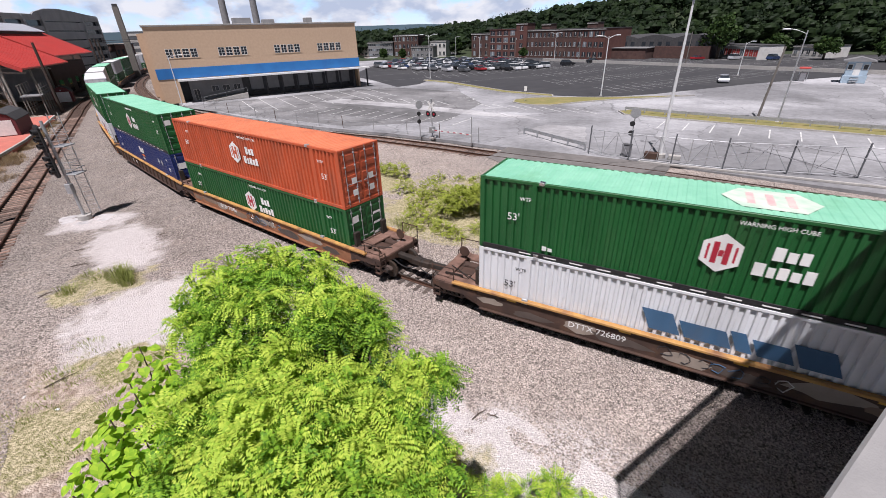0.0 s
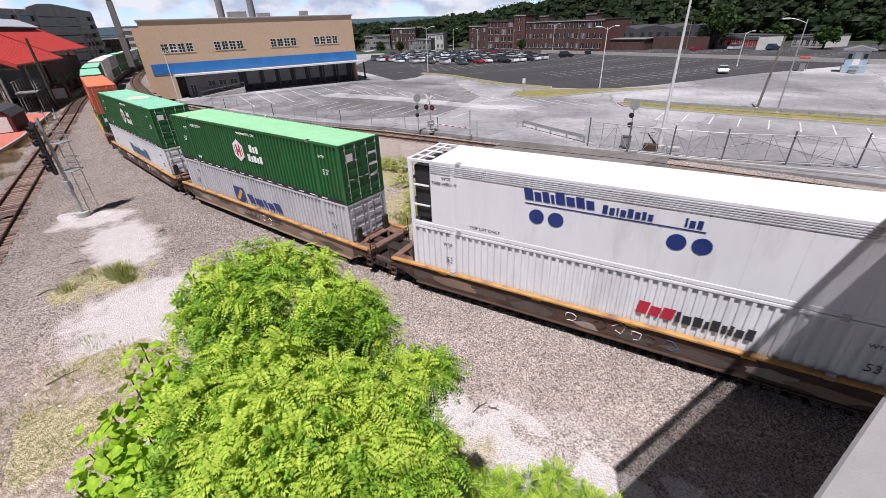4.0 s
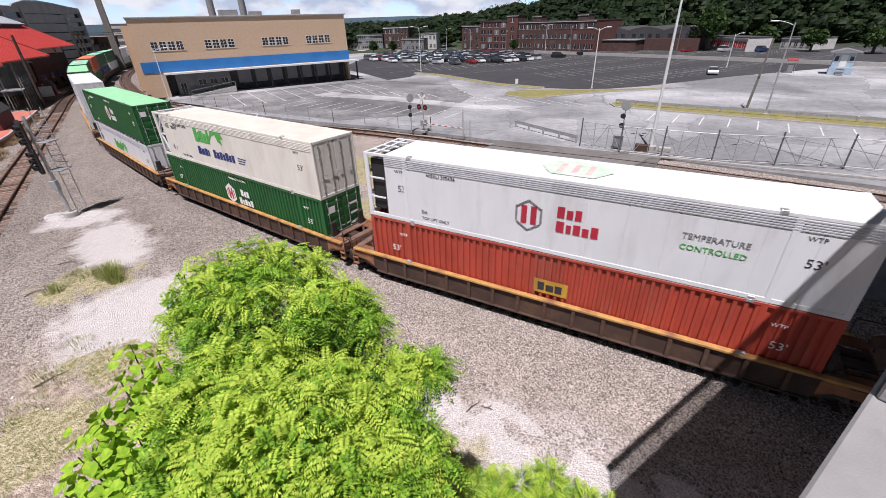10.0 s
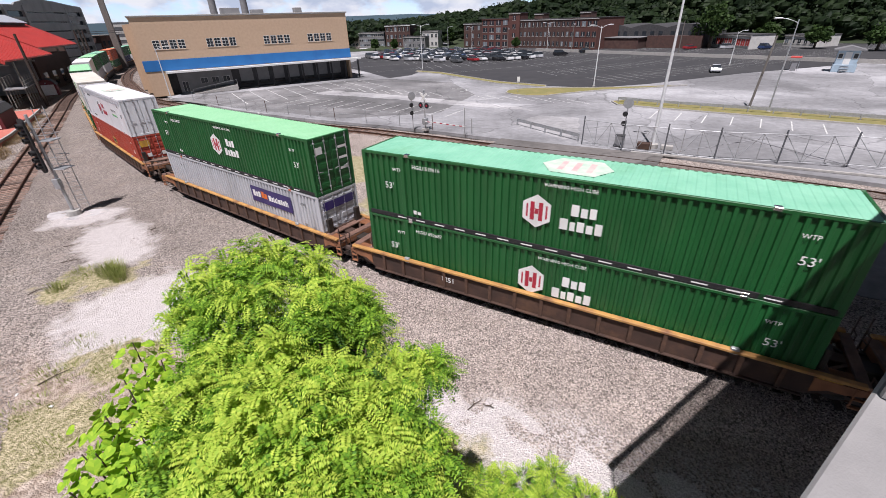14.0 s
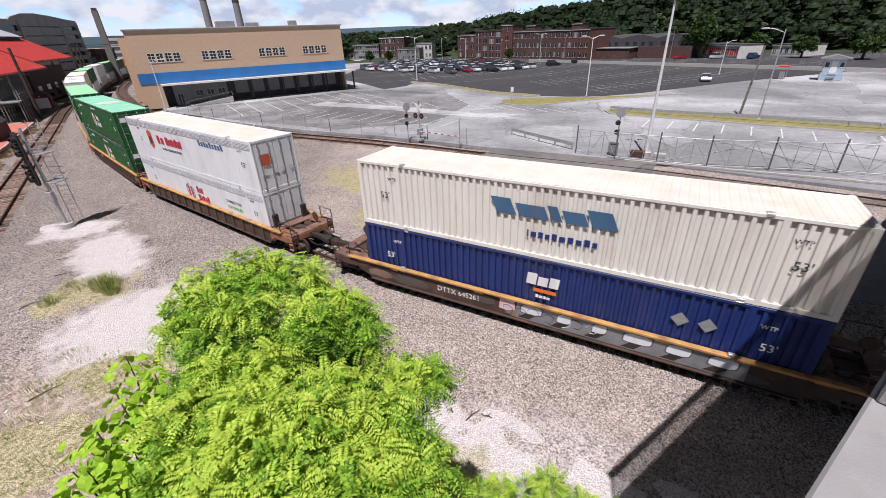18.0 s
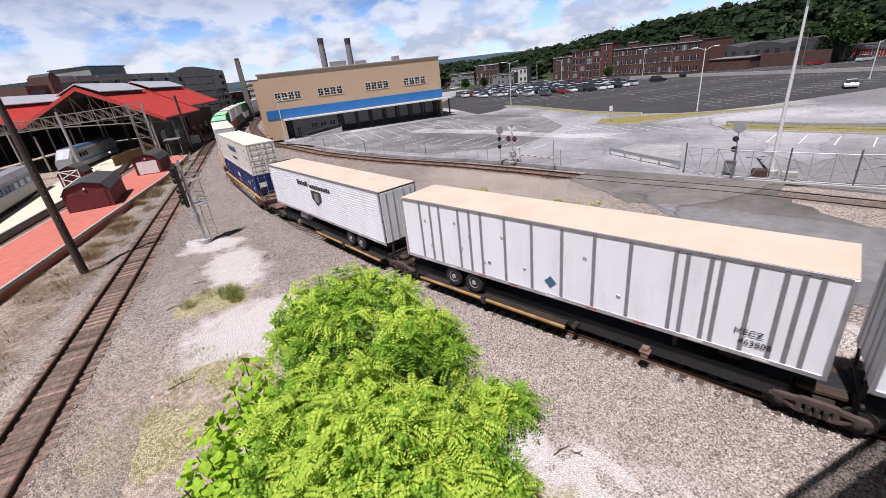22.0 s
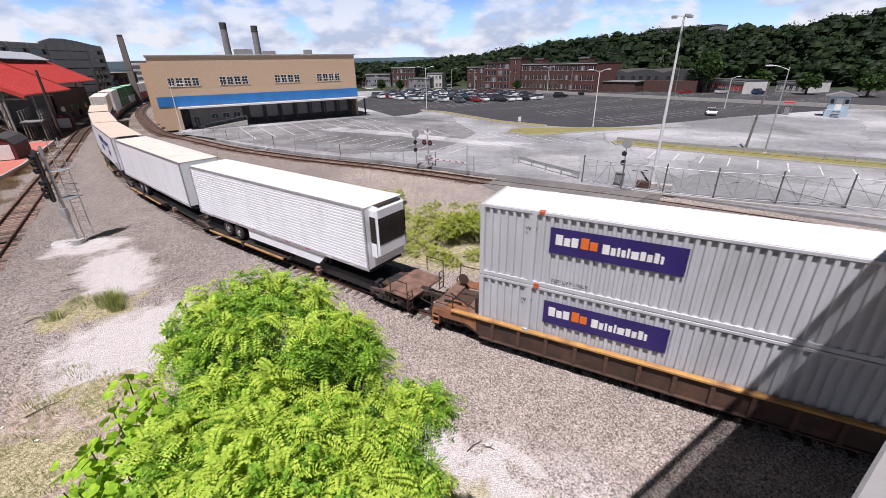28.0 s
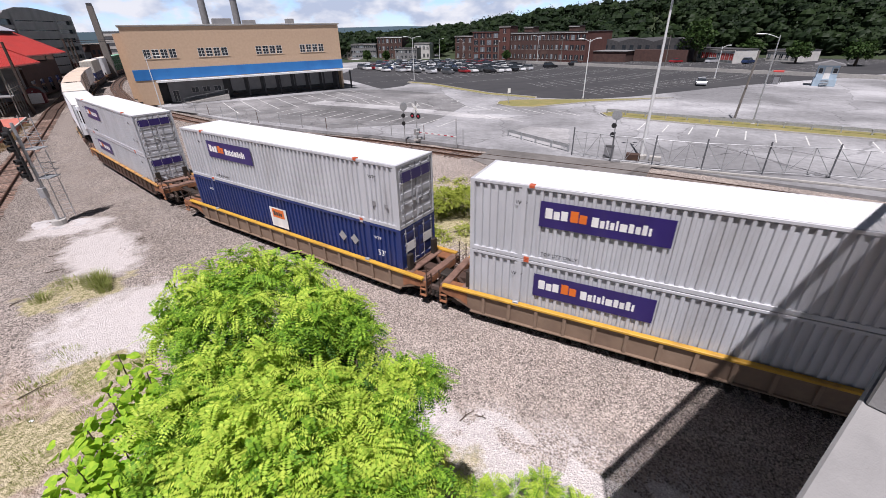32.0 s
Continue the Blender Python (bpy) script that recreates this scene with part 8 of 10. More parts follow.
def lorry(x, y, a, colour="frame_white"):
    t = thing("tractor_lorry", "white tractor unit parked before the grey sheds", "lorry", "lorries", m=pose(x, y, 0, 0, 0, a))
    part("cab", Shape().prism([(-0.8, 0.8), (2.8, 0.8), (2.8, 1.9), (1.6, 2.1), (1.1, 3.0), (0.2, 3.6), (-0.8, 3.7)], -1.15, 1.15, "y"), MAT[colour], t)
    part("windscreen", Shape().box(1.2, 1.62, -1.0, 1.0, 2.1, 2.8, 0.02), MAT["window"], t)
    part("chassis", Shape().box(-4.2, -0.8, -0.5, 0.5, 0.7, 1.0, 0.02), MAT["dark_steel"], t)
    for wx in (2.0, -2.6, -3.8):
        for o in (-1, 1):
            part("wheel", Shape().lathe([(0.3, -0.2), (0.5, -0.15), (0.5, 0.15), (0.3, 0.2)], 14, Matrix.Translation((wx, o * 0.95, 0.5)) @ Matrix.Rotation(-o * math.pi / 2, 4, "X")), MAT["black"], t)


lorry(81, 168.5, 200)
lorry(96, 166.5, 190)


# ---- brick mills and town ----
def mill(name, x, y, ux, uy, L, H, depth, wall_m, floors, bays, label, win_w=1.2, win_h=1.6, glass="window", base=None, cap="concrete"):
    b = thing(name, label, "building", "mill buildings", m=frame_at(x, y, ux, uy))
    part("wall", Shape().box(0, L, 0, depth, -0.2, H), MAT[wall_m], b)
    part("roof", Shape().box(-0.15, L + 0.15, -0.15, depth + 0.15, H, H + 0.22, 0.02), MAT["dark_roof"], b)
    part("cornice", Shape().box(-0.2, L + 0.2, -0.22, -0.004, H - 0.35, H - 0.1, 0.02), MAT[cap], b)
    fh = H / floors
    for f in range(floors):
        for k in range(bays):
            x0 = (k + 0.5) * L / bays - win_w / 2
            z0 = f * fh + (fh - win_h) * 0.45
            w = part("window", Shape().box(x0, x0 + win_w, -0.03, -0.004, z0, z0 + win_h), MAT[glass if (k * 7 + f * 3) % 5 else "glass_pale"], b)
            part("sill", Shape().box(x0 - 0.1, x0 + win_w + 0.1, -0.1, -0.004, z0 - 0.14, z0 - 0.02), MAT["concrete"], w)
            part("glazing_bar", Shape().box(x0 + win_w / 2 - 0.04, x0 + win_w / 2 + 0.04, -0.045, -0.034, z0, z0 + win_h), MAT["frame_white"], w)
    return b


def at_az(az, d):
    return d * math.sin(radians(az)), d * math.cos(radians(az))


def mill_between(name, a0, d0, a1, d1, H, depth, *args, **kw):
    x0, y0 = at_az(a0, d0)
    x1, y1 = at_az(a1, d1)
    L = math.hypot(x1 - x0, y1 - y0)
    return mill(name, x0, y0, (x1 - x0) / L, (y1 - y0) / L, L, H, depth, *args, **kw)


mill_between("brick_mill", 4.2, 208, 6.4, 203, 9.2, 14, "dark_brick", 3, 3, "low dark brick mill wing")
mill_between("brick_mill", 6.4, 201, 9.6, 196, 10.7, 16, "red_brick", 4, 4, "four-storey red brick mill with large paned windows", win_w=2.0, win_h=1.75, cap="red_brick")
t = mill_between("brick_mill", 9.6, 195, 10.9, 193, 12.5, 8, "red_brick", 4, 1, "red brick stair tower of the mill", win_w=1.4)
mill_between("brick_mill", 10.9, 194, 16.8, 182, 10.0, 16, "dark_brick", 3, 12, "long three-storey dark red brick mill", win_w=1.0, win_h=1.5)
mill_between("brick_mill", 16.8, 180, 19.9, 174, 10.0, 18, "red_brick", 3, 5, "three-storey red brick mill end with paired windows", win_w=1.5)
for a0, a1, d, H, dep, mname, fl, bays, lab in ((12.6, 13.6, 200, 12.0, 5, "dark_brick", 1, 2, "brick roof lantern house"), (17.8, 18.9, 190, 12.0, 5, "dark_brick", 1, 2, "brick roof lantern house")):
    mill_between("roof_house", a0, d, a1, d - 2, H, dep, mname, fl, bays, lab)
# long grey sheds with arched roofs
def sheds():
    x0, y0 = at_az(20.0, 190)
    x1, y1 = at_az(31.0, 178)
    L = math.hypot(x1 - x0, y1 - y0)
    b = thing("grey_sheds", "long grey industrial sheds with shallow arched gables", "building", m=frame_at(x0, y0, (x1 - x0) / L, (y1 - y0) / L))
    n = 3
    for k in range(n):
        w = L / n
        out = [(k * w, 0), ((k + 1) * w - 0.05, 0)] + [((k + 1) * w - 0.05 - w * q, 6.3 + 1.1 * math.sin(math.pi * q)) for q in np.linspace(0, 0.995, 9)]
        part("shed", Shape().prism(out, 0, 30, "y"), MAT["dark_roof"], b)
        for i in range(4):
            part("window", Shape().box(k * w + 1.5 + i * 2.8, k * w + 2.9 + i * 2.8, -0.04, -0.004, 3.6, 5.2), MAT["window"], b)
    part("lean_to", Shape().box(0.5, 19, -9, -0.02, 0, 3.4), MAT["dark_brick"], b)
    part("lean_to_roof", Shape().box(0.2, 19.3, -9.3, -0.02, 3.4, 3.6), MAT["grey_wall"], b)
    part("dark_front", Shape().box(19.6, L, -2.5, -0.02, 0, 3.8), MAT["dark_brick"], b)


sheds()
mill_between("far_store", 31.8, 186, 35.2, 172, 3.9, 8, "pale_wall", 1, 9, "white single-storey shop with red panels", win_w=1.5, win_h=1.9, glass="station_red")
# town to the far side
mill_between("town_building", -8.6, 236, -5.6, 230, 6.5, 12, "grey_wall", 3, 6, "grey town building with long window rows", win_w=2.0, win_h=0.9)
mill_between("town_building", -5.4, 228, -2.4, 224, 9.4, 12, "dark_brick", 3, 6, "dark brick town building with pale cornice", win_w=1.2, cap="frame_white")
mill_between("town_building", -3.3, 214, -0.6, 210, 4.6, 10, "grey_wall", 2, 5, "grey house with white trim", win_w=1.0, win_h=1.2)
mill_between("town_building", -0.9, 216, 1.0, 214, 6.6, 10, "pale_wall", 2, 4, "pale rendered house in the town", win_w=0.9, win_h=1.4)
mill_between("town_building", -10.4, 255, -8.7, 250, 4.0, 12, "pale_wall", 2, 4, "pale low town building", win_w=1.2, win_h=1.0)
mill_between("town_building", 38, 190, 40.5, 184, 3.2, 10, "pale_wall", 1, 5, "low pale house below the wooded hill", win_w=1.0, win_h=1.2)
mill_between("hill_house", 25.6, 330, 31.5, 315, 28.5, 16, "grey_wall", 8, 8, "long pale building on the wooded hilltop", win_w=2.4, win_h=1.4)


def low_wall():
    a, b = Vector(at_az(13, 172)), Vector(at_az(50, 132))
    u = (b - a).normalized()
    t = thing("lot_wall", "low pale concrete wall at the far edge of the lot", "wall", m=frame_at(a.x, a.y, u.x, u.y))
    part("wall", Shape().box(0, (b - a).length, 0, 0.3, -0.1, 0.8, 0.02), MAT["concrete"], t)


low_wall()


# ---- chimneys and tower beyond ----
def chimney(az, el, d, r, label, square=False):
    x, y = at_az(az, d)
    h = 10.8 + d * math.tan(radians(el))
    t = thing("chimney", label, "chimney", "tall chimneys", m=pose(x, y, 0, 0, 0, 25))
    if square:
        part("shaft", Shape().add([(-r, -r, 0), (r, -r, 0), (r, r, 0), (-r, r, 0), (-r * .8, -r * .8, h), (r * .8, -r * .8, h), (r * .8, r * .8, h), (-r * .8, r * .8, h)], [(0, 1, 5, 4), (1, 2, 6, 5), (2, 3, 7, 6), (3, 0, 4, 7), (4, 5, 6, 7)]), MAT["pole_grey"], t)
        part("cap", Shape().box(-r * .7, r * .7, -r * .7, r * .7, h, h + 0.8), MAT["dark_roof"], t)
    else:
        part("shaft", Shape().tube((0, 0, 0), (0, 0, h - 3), r, r * 0.8, 16), MAT["grey_wall"], t)
        part("dark_top", Shape().tube((0, 0, h - 3), (0, 0, h), r * 0.84, r * 0.84, 16), MAT["dark_roof"], t)


chimney(-23.95, 4.55, 260, 1.9, "tall grey chimney with a dark top")
chimney(-20.8, 4.28, 260, 1.9, "tall grey chimney with a dark top")
chimney(-33.66, 3.0, 185, 0.95, "tall slim grey-brown square chimney", True)


# ---- parking garage beyond the station ----
def garage():
    x0, y0 = at_az(-50.6, 172)
    x1, y1 = at_az(-35.45, 238)
    L = math.hypot(x1 - x0, y1 - y0)
    b = thing("parking_garage", "long grey multi-storey garage with dark open bands", "building", m=frame_at(x0, y0, (x1 - x0) / L, (y1 - y0) / L))
    H, split = 19.7, L * 0.66
    # solid dark block in place of shaded open floors
    part("core", Shape().box(0.3, L - 0.3, 0.7, 40, 0, H - 0.6), MAT["window"], b, "dark open floors")
    part("end_wall", Shape().box(L - 0.3, L, 0, 40, 0, H), MAT["garage_concrete"], b)
    for f in range(7):
        z = f * 2.95 + 0.25
        part("floor_band", Shape().box(0, split, 0, 0.6, z, z + (1.2 if f < 6 else 1.75), 0.02), MAT["garage_concrete"], b)
        part("floor_band", Shape().box(split + 0.5, L - 9, -0.2, 0.6, z - 0.2, z + 2.36, 0.02), MAT["garage_concrete"], b)
        part("floor_band", Shape().box(L - 8.6, L, -0.2, 0.6, z, z + 1.5, 0.02), MAT["garage_concrete"], b)
    for k in range(8):
        part("pier", Shape().box(k * split / 7 - 0.45, k * split / 7 + 0.45, -0.25, 0.7, 0, H), MAT["garage_concrete"], b)
    for x in (L - 9.4, L - 0.7):
        part("pier", Shape().box(x, x + 0.7, -0.35, 0.7, 0, H - 0.2), MAT["garage_concrete"], b)
    part("parapet", Shape().prism([(split * 0.93, H - 0.3), (L, H - 0.3), (L, H + 0.1), (L * 0.94, H + 0.5), (L * 0.84, H + 1.5), (L * 0.76, H + 2.0), (L * 0.69, H + 1.8), (split * 0.95, H + 0.6)], -0.1, 0.6, "y"), MAT["garage_concrete"], b, "arched grey parapet")
    part("roof_vent", Shape().lathe([(2.4, 0), (2.1, 0.9), (1.2, 1.6), (0.3, 1.9)], 14, Matrix.Translation((L - 5, 6, H - 0.4))), MAT["dark_roof"], b)
    part("roof_house", Shape().box(L * 0.31, L * 0.49, 12, 28, H - 1, H + 3.6), MAT["garage_concrete"], b)
    part("roof_house_cap", Shape().box(L * 0.305, L * 0.495, 11.8, 28.2, H + 3.6, H + 3.9), MAT["dark_roof"], b)
    part("stair_tower", Shape().box(-2.6, 0.4, -2.2, 5, 0, H), MAT["dark_brick"], b)
    part("tower_cap", Shape().prism([(-2.4, H), (0.2, H), (-0.5, H + 0.8), (-1.7, H + 0.8)], -2.0, 4.8, "y"), MAT["dark_roof"], b)
    part("brick_end", Shape().box(-9.0, -2.6, -0.8, 12, 0, H - 2.2), MAT["dark_brick"], b)
    for f in range(4):
        part("brick_window", Shape().box(-8.2, -3.4, -0.86, -0.804, 4.0 + f * 3.6, 5.5 + f * 3.6), MAT["window"], b)
    for a0, a1, d, h, mat in ((-39.0, -36.6, 232, 8.2, "dark_brick"), (-36.4, -34.9, 236, 6.6, "slate_wall"), (-34.8, -33.2, 240, 9.4, "dark_brick")):
        (xa, ya), (xb, yb) = at_az(a0, d), at_az(a1, d + 4)
        w = math.hypot(xb - xa, yb - ya)
        low = thing("yard_building", "low dark brick yard building beyond the station", "building", "yard buildings", m=frame_at(xa, ya, (xb - xa) / w, (yb - ya) / w))
        part("wall", Shape().box(0, w, 0, 8, -0.5, h), MAT[mat], low)
        part("roof", Shape().box(-0.3, w + 0.3, -0.3, 8.3, h, h + 0.3), MAT["dark_roof"], low)
        for k in range(4):
            part("window", Shape().box(w * (k + 0.25) / 4, w * (k + 0.7) / 4, -0.05, -0.004, h - 3.6, h - 1.8), MAT["window"], low)
    x2, y2 = at_az(-33.6, 262)
    c = thing("office_block", "small grey block with window bands behind the chimney", "building", m=frame_at(x2, y2, 0.83, 0.56))
    part("wall", Shape().box(0, 22, 0, 14, 0, 14.6), MAT["slate_wall"], c)
    for f in range(5):
        part("window_band", Shape().box(0.4, 21.6, -0.08, -0.004, 2.2 + f * 2.6, 3.3 + f * 2.6), MAT["pale_wall"], c)


garage()


# ---- station: platforms, sheds, train hall ----
def st(a, l):
    """A place a metres along the left-hand track and l metres to its left."""
    p = Vector((-16.48, 6.76)) + LEFT_U * a + LEFT_N * l
    return p.x, p.y


ST_HEAD = 123.6


def platform(name, outline, z, m, label):
    ob = tagged(part(name, Shape().prism([st(a, l) for a, l in outline], -0.5, z), MAT[m]), label, "platform", kind="structure")
    s = Shape()
    for (p, q) in zip(outline, outline[1:] + outline[:1]):
        a, b = st(*p), st(*q)
        s.bar((a[0], a[1], z - 0.12), (b[0], b[1], z - 0.12), 0.22, 0.26)
    part("edge", s, MAT["concrete"], ob)
    return ob


platform("red_platform", [(-30, 13.2), (0, 10.4), (20.7, 8.2), (40, 6.0), (57.8, 4.0), (80, 3.4), (80, 9.4), (65, 10.6), (35, 12.8), (0, 15.2), (-30, 17.4)], 0.28, "platform_red", "red brick paved station platform with concrete edge")
platform("pale_platform", [(-20, 18.4), (36.8, 14.9), (51.6, 14.2), (75, 13.4), (97, 16), (97, 23), (58, 19.4), (44.3, 18.0), (20, 19.6), (-20, 23)], 0.5, "platform_yellow", "pale yellow concrete station platform")


def barn_shed(a, l, w, d, turn, door="barn_red"):
    x, y = st(a, l)
    t = thing("gambrel_shed", "maroon gambrel-roofed wooden shed on the red platform" if door == "barn_red" else "maroon gambrel shed with a white end door on the platform", "shed", "sheds on the platform", m=pose(x, y, 0.28, 0, 0, ST_HEAD + turn))
    prof = [(-w / 2, 0), (w / 2, 0), (w / 2, 1.9), (w / 2 - 0.5, 2.55), (0, 2.95), (-w / 2 + 0.5, 2.55), (-w / 2, 1.9)]
    part("wall", Shape().prism(prof, 0, d, "x"), MAT["barn_red"], t)
    o = [(-w / 2 - 0.12, 1.82), (-w / 2 + 0.46, 2.6), (0, 3.02), (w / 2 - 0.46, 2.6), (w / 2 + 0.12, 1.82)]
    i = [(p, q + 0.09) for p, q in o][::-1]
    part("roof", Shape().prism(o + i, -0.15, d + 0.15, "x"), MAT["dark_roof"], t)
    part("door", Shape().box(-0.06, -0.004, -w / 2 + 0.35, w / 2 - 0.35, 0.1, 1.95, 0.01), MAT["frame_white"] if door != "barn_red" else MAT["barn_red"], t, "white end door" if door != "barn_red" else "")
    part("lamp", Shape().box(-0.16, -0.004, -0.12, 0.12, 2.2, 2.4, 0.03), MAT["galv"], t)
    for k in range(2):
        part("corner_trim", Shape().box(-0.02, 0.1, (-w / 2 - 0.02) if k else (w / 2 - 0.08), (-w / 2 + 0.08) if k else (w / 2 + 0.02), 0, 1.95), MAT["barn_red"], t)


barn_shed(42.0, 8.8, 4.2, 8.0, 4)
barn_shed(62.0, 6.6, 3.4, 6.5, -4, "white")
barn_shed(61.0, 15.8, 3.0, 3.2, -4)
x, y = st(60.8, 15.8)
cross = thing("cross_frame", "white timber frame with crossed braces beside the shed", "frame", m=pose(x, y, 0.5, 0, 0, ST_HEAD - 4))
for p, q in (((-0.1, -1.1, 0), (-0.1, -1.1, 2.3)), ((-0.1, 1.1, 0), (-0.1, 1.1, 2.3)), ((-0.1, -1.1, 2.2), (-0.1, 1.1, 2.2)), ((-0.13, -1.1, 0.1), (-0.13, 1.1, 1.2)), ((-0.16, 1.1, 0.1), (-0.16, -1.1, 1.2)), ((-0.13, -1.1, 1.2), (-0.13, 1.1, 2.2)), ((-0.16, 1.1, 1.2), (-0.16, -1.1, 2.2))):
    part("timber", Shape().bar(p, q, 0.12), MAT["frame_white"], cross)
line = [Vector(st(a, 13.85 - 0.0575 * (a - 35))) for a in np.arange(-30, 125, 0.5)]
build_track("platform_track", line, "station track between the red and the pale platform", (1, 0))
barn_shed(99.0, 3.6, 3.0, 3.0, 0, "white")


def train_hall():
    """Open-sided hall: red gable roofs on steel posts and trusses."""
    hall = thing("train_hall", "open station hall with red metal gable roofs on steel trusses", "building", m=pose(*st(86, 5.7), 0, 0, 0, ST_HEAD - 9.4))
    # local: x along the ridge, y to the left of the track
    for y0, ya, y1, za, ze0, ze1, x0, x1 in ((0, 13.2, 24.1, 14.0, 7.0, 8.5, 0, 24.5), (24.1, 34.5, 45.0, 13.6, 8.5, 7.3, 0, 60), (2.0, 13.2, 24.1, 14.3, 8.2, 8.6, 25, 55)):
        for (a, za_), (b, zb_) in (((y0, ze0), (ya, za)), ((ya, za), (y1, ze1))):
            s = Shape().prism([(a, za_), (b, zb_), (b, zb_ + 0.25), (a, za_ + 0.25)], x0, x1, "x")
            r = part("roof_slope", s, MAT["station_red"], hall)
            n = int((x1 - x0) / 1.2)
            seams = Shape()
            for k in range(n + 1):
                x = x0 + k * (x1 - x0) / n
                seams.bar((x, a, za_ + 0.27), (x, b, zb_ + 0.27), 0.05, 0.05)
            part("seam_ribbing", seams, MAT["station_red"], r)
            # added dark sheet below each slope, for the shade inside the hall
            part("board_lining", Shape().prism([(a, za_ - 0.06), (b, zb_ - 0.06), (b, zb_ - 0.01), (a, za_ - 0.01)], x0 + 0.3, x1, "x"), MAT["wood_dark"], r, "dark board lining")
        lan = Shape().prism([(ya - 3.2, za - 1.5), (ya + 3.2, za - 1.5), (ya + 3.2, za - 0.8), (ya, za + 0.7), (ya - 3.2, za - 0.8)], x0 + 1.0, x1 - 3, "x")
        part("ridge_lantern", lan, MAT["wood_dark"], hall, "dark louvred ridge lantern")
        for o in (-1, 1):
            part("lantern_roof", Shape().prism([(ya, za + 0.72), (ya + o * 3.7, za - 0.98), (ya + o * 3.7, za - 0.84), (ya, za + 0.88)], x0 + 0.4, x1 - 2.4, "x"), MAT["metal_roof"], hall, "pale metal lantern roof")
        for a, za_, b, zb_ in ((y0, ze0, ya, za), (ya, za, y1, ze1)) if x0 == 0 else ():
            part("fascia", Shape().bar((x0 - 0.12, a, za_ - 0.1), (x0 - 0.12, b, zb_ - 0.1), 0.2, 0.5), MAT["station_red"], hall)
        top = lambda q: (ze0 + (za - ze0) * (q - y0) / (ya - y0) if q < ya else za + (ze1 - za) * (q - ya) / (y1 - ya)) - 0.3
        low = lambda q: ze0 - 0.5 + (ze1 - ze0) * (q - y0) / (y1 - y0)
        for xx in (x0 + 0.8, x0 + 13) if x0 == 0 else ():
            tr = part("truss", Shape().bar((xx, y0, low(y0)), (xx, y1, low(y1)), 0.18), MAT["gantry_grey"], hall)
            for k in range(8):
                a, b = y0 + (y1 - y0) * k / 8, y0 + (y1 - y0) * (k + 1) / 8
                part("diagonal", Shape().bar((xx, a, low(a)), (xx, b, top(b)), 0.09), MAT["gantry_grey"], tr)
                if k < 7:
                    part("upright", Shape().bar((xx, b, low(b)), (xx, b, top(b)), 0.09), MAT["gantry_grey"], tr)
        for xx in np.arange(x0 + 0.8, x1, 12):
            for y in (y0 + 3.2, y1 - 0.8):
                part("column", Shape().box(xx - 0.15, xx + 0.15, y - 0.15, y + 0.15, 0, ze0 - 0.4, 0.02), MAT["gantry_grey"], hall)
    part("back_wall", Shape().box(59, 60, 6, 46, 0, 9), MAT["dark_brick"], hall)
    part("inner_wall", Shape().box(8, 60, 44.2, 44.7, 0, 7.2), MAT["dark_brick"], hall)
    part("side_building", Shape().box(27, 52, 4.2, 14, 0, 6.9), MAT["dark_brick"], hall)
    part("pale_gable_wall", Shape().box(24, 26.8, 4.6, 13, 0, 6.9), MAT["grey_wall"], hall)
    for k in range(4):
        part("doorway", Shape().box(29 + k * 6, 31.5 + k * 6, 4.12, 4.196, 0.6, 3.4), MAT["window"], hall)


train_hall()


def lattice_gantry():
    """Signal gantry: lattice beam across the station tracks with a scaffold-like tower."""
    t = thing("signal_gantry", "galvanised lattice signal gantry with braced tower over the tracks", "gantry", m=pose(*st(80, 0), 0, 0, 0, ST_HEAD))
    y0, y1 = 9.0, 40.0
    for dz in (0, 1.7):
        for dx in (0, 1.2):
            part("chord", Shape().bar((dx, y0, 8.6 + dz), (dx, y1, 7.4 + dz), 0.14), MAT["gantry_grey"], t)
    n = 18
    for k in range(n):
        a, b = y0 + (y1 - y0) * k / n, y0 + (y1 - y0) * (k + 1) / n
        za, zb = 8.6 - 1.2 * k / n, 8.6 - 1.2 * (k + 1) / n
        s = Shape()
        for dx in (0, 1.2):
            s.bar((dx, a, za), (dx, b, zb + 1.7), 0.07)
            s.bar((dx, b, zb + 1.7), (dx, b, zb), 0.07)
        part("lattice", s, MAT["gantry_grey"], t)
    for (dx, dy) in ((0, 0), (1.2, 0), (0, 2.2), (1.2, 2.2)):
        part("leg", Shape().bar((dx, y0 - 1 + dy, 0.2), (dx, y0 - 1 + dy, 10.6), 0.16), MAT["gantry_grey"], t)
    for k in range(6):
        s = Shape()
        z = 0.6 + k * 1.6
        for dx in (0, 1.2):
            s.bar((dx, y0 - 1, z), (dx, y0 + 1.2, z + 1.6), 0.07)
        s.bar((0, y0 - 1, z), (1.2, y0 - 1, z + 1.6), 0.07)
        part("brace", s, MAT["gantry_grey"], t)
    # walkway stage in front of the hall
    for k in range(5):
        part("stage_post", Shape().bar((4 + k * 2.4, 4.6, 0), (4 + k * 2.4, 4.6, 4.8), 0.12), MAT["gantry_grey"], t)
        part("stage_post", Shape().bar((4 + k * 2.4, 7.0, 0), (4 + k * 2.4, 7.0, 4.8), 0.12), MAT["gantry_grey"], t)
    part("stage_deck", Shape().box(3.6, 14.2, 4.4, 7.2, 3.0, 3.15), MAT["grey_wall"], t)
    part("stage_rail", Shape().bar((3.6, 4.5, 4.1), (14.2, 4.5, 4.1), 0.06).bar((3.6, 4.5, 3.6), (14.2, 4.5, 3.6), 0.06).bar((3.6, 7.1, 4.8), (14.2, 7.1, 4.8), 0.06), MAT["gantry_grey"], t)


lattice_gantry()


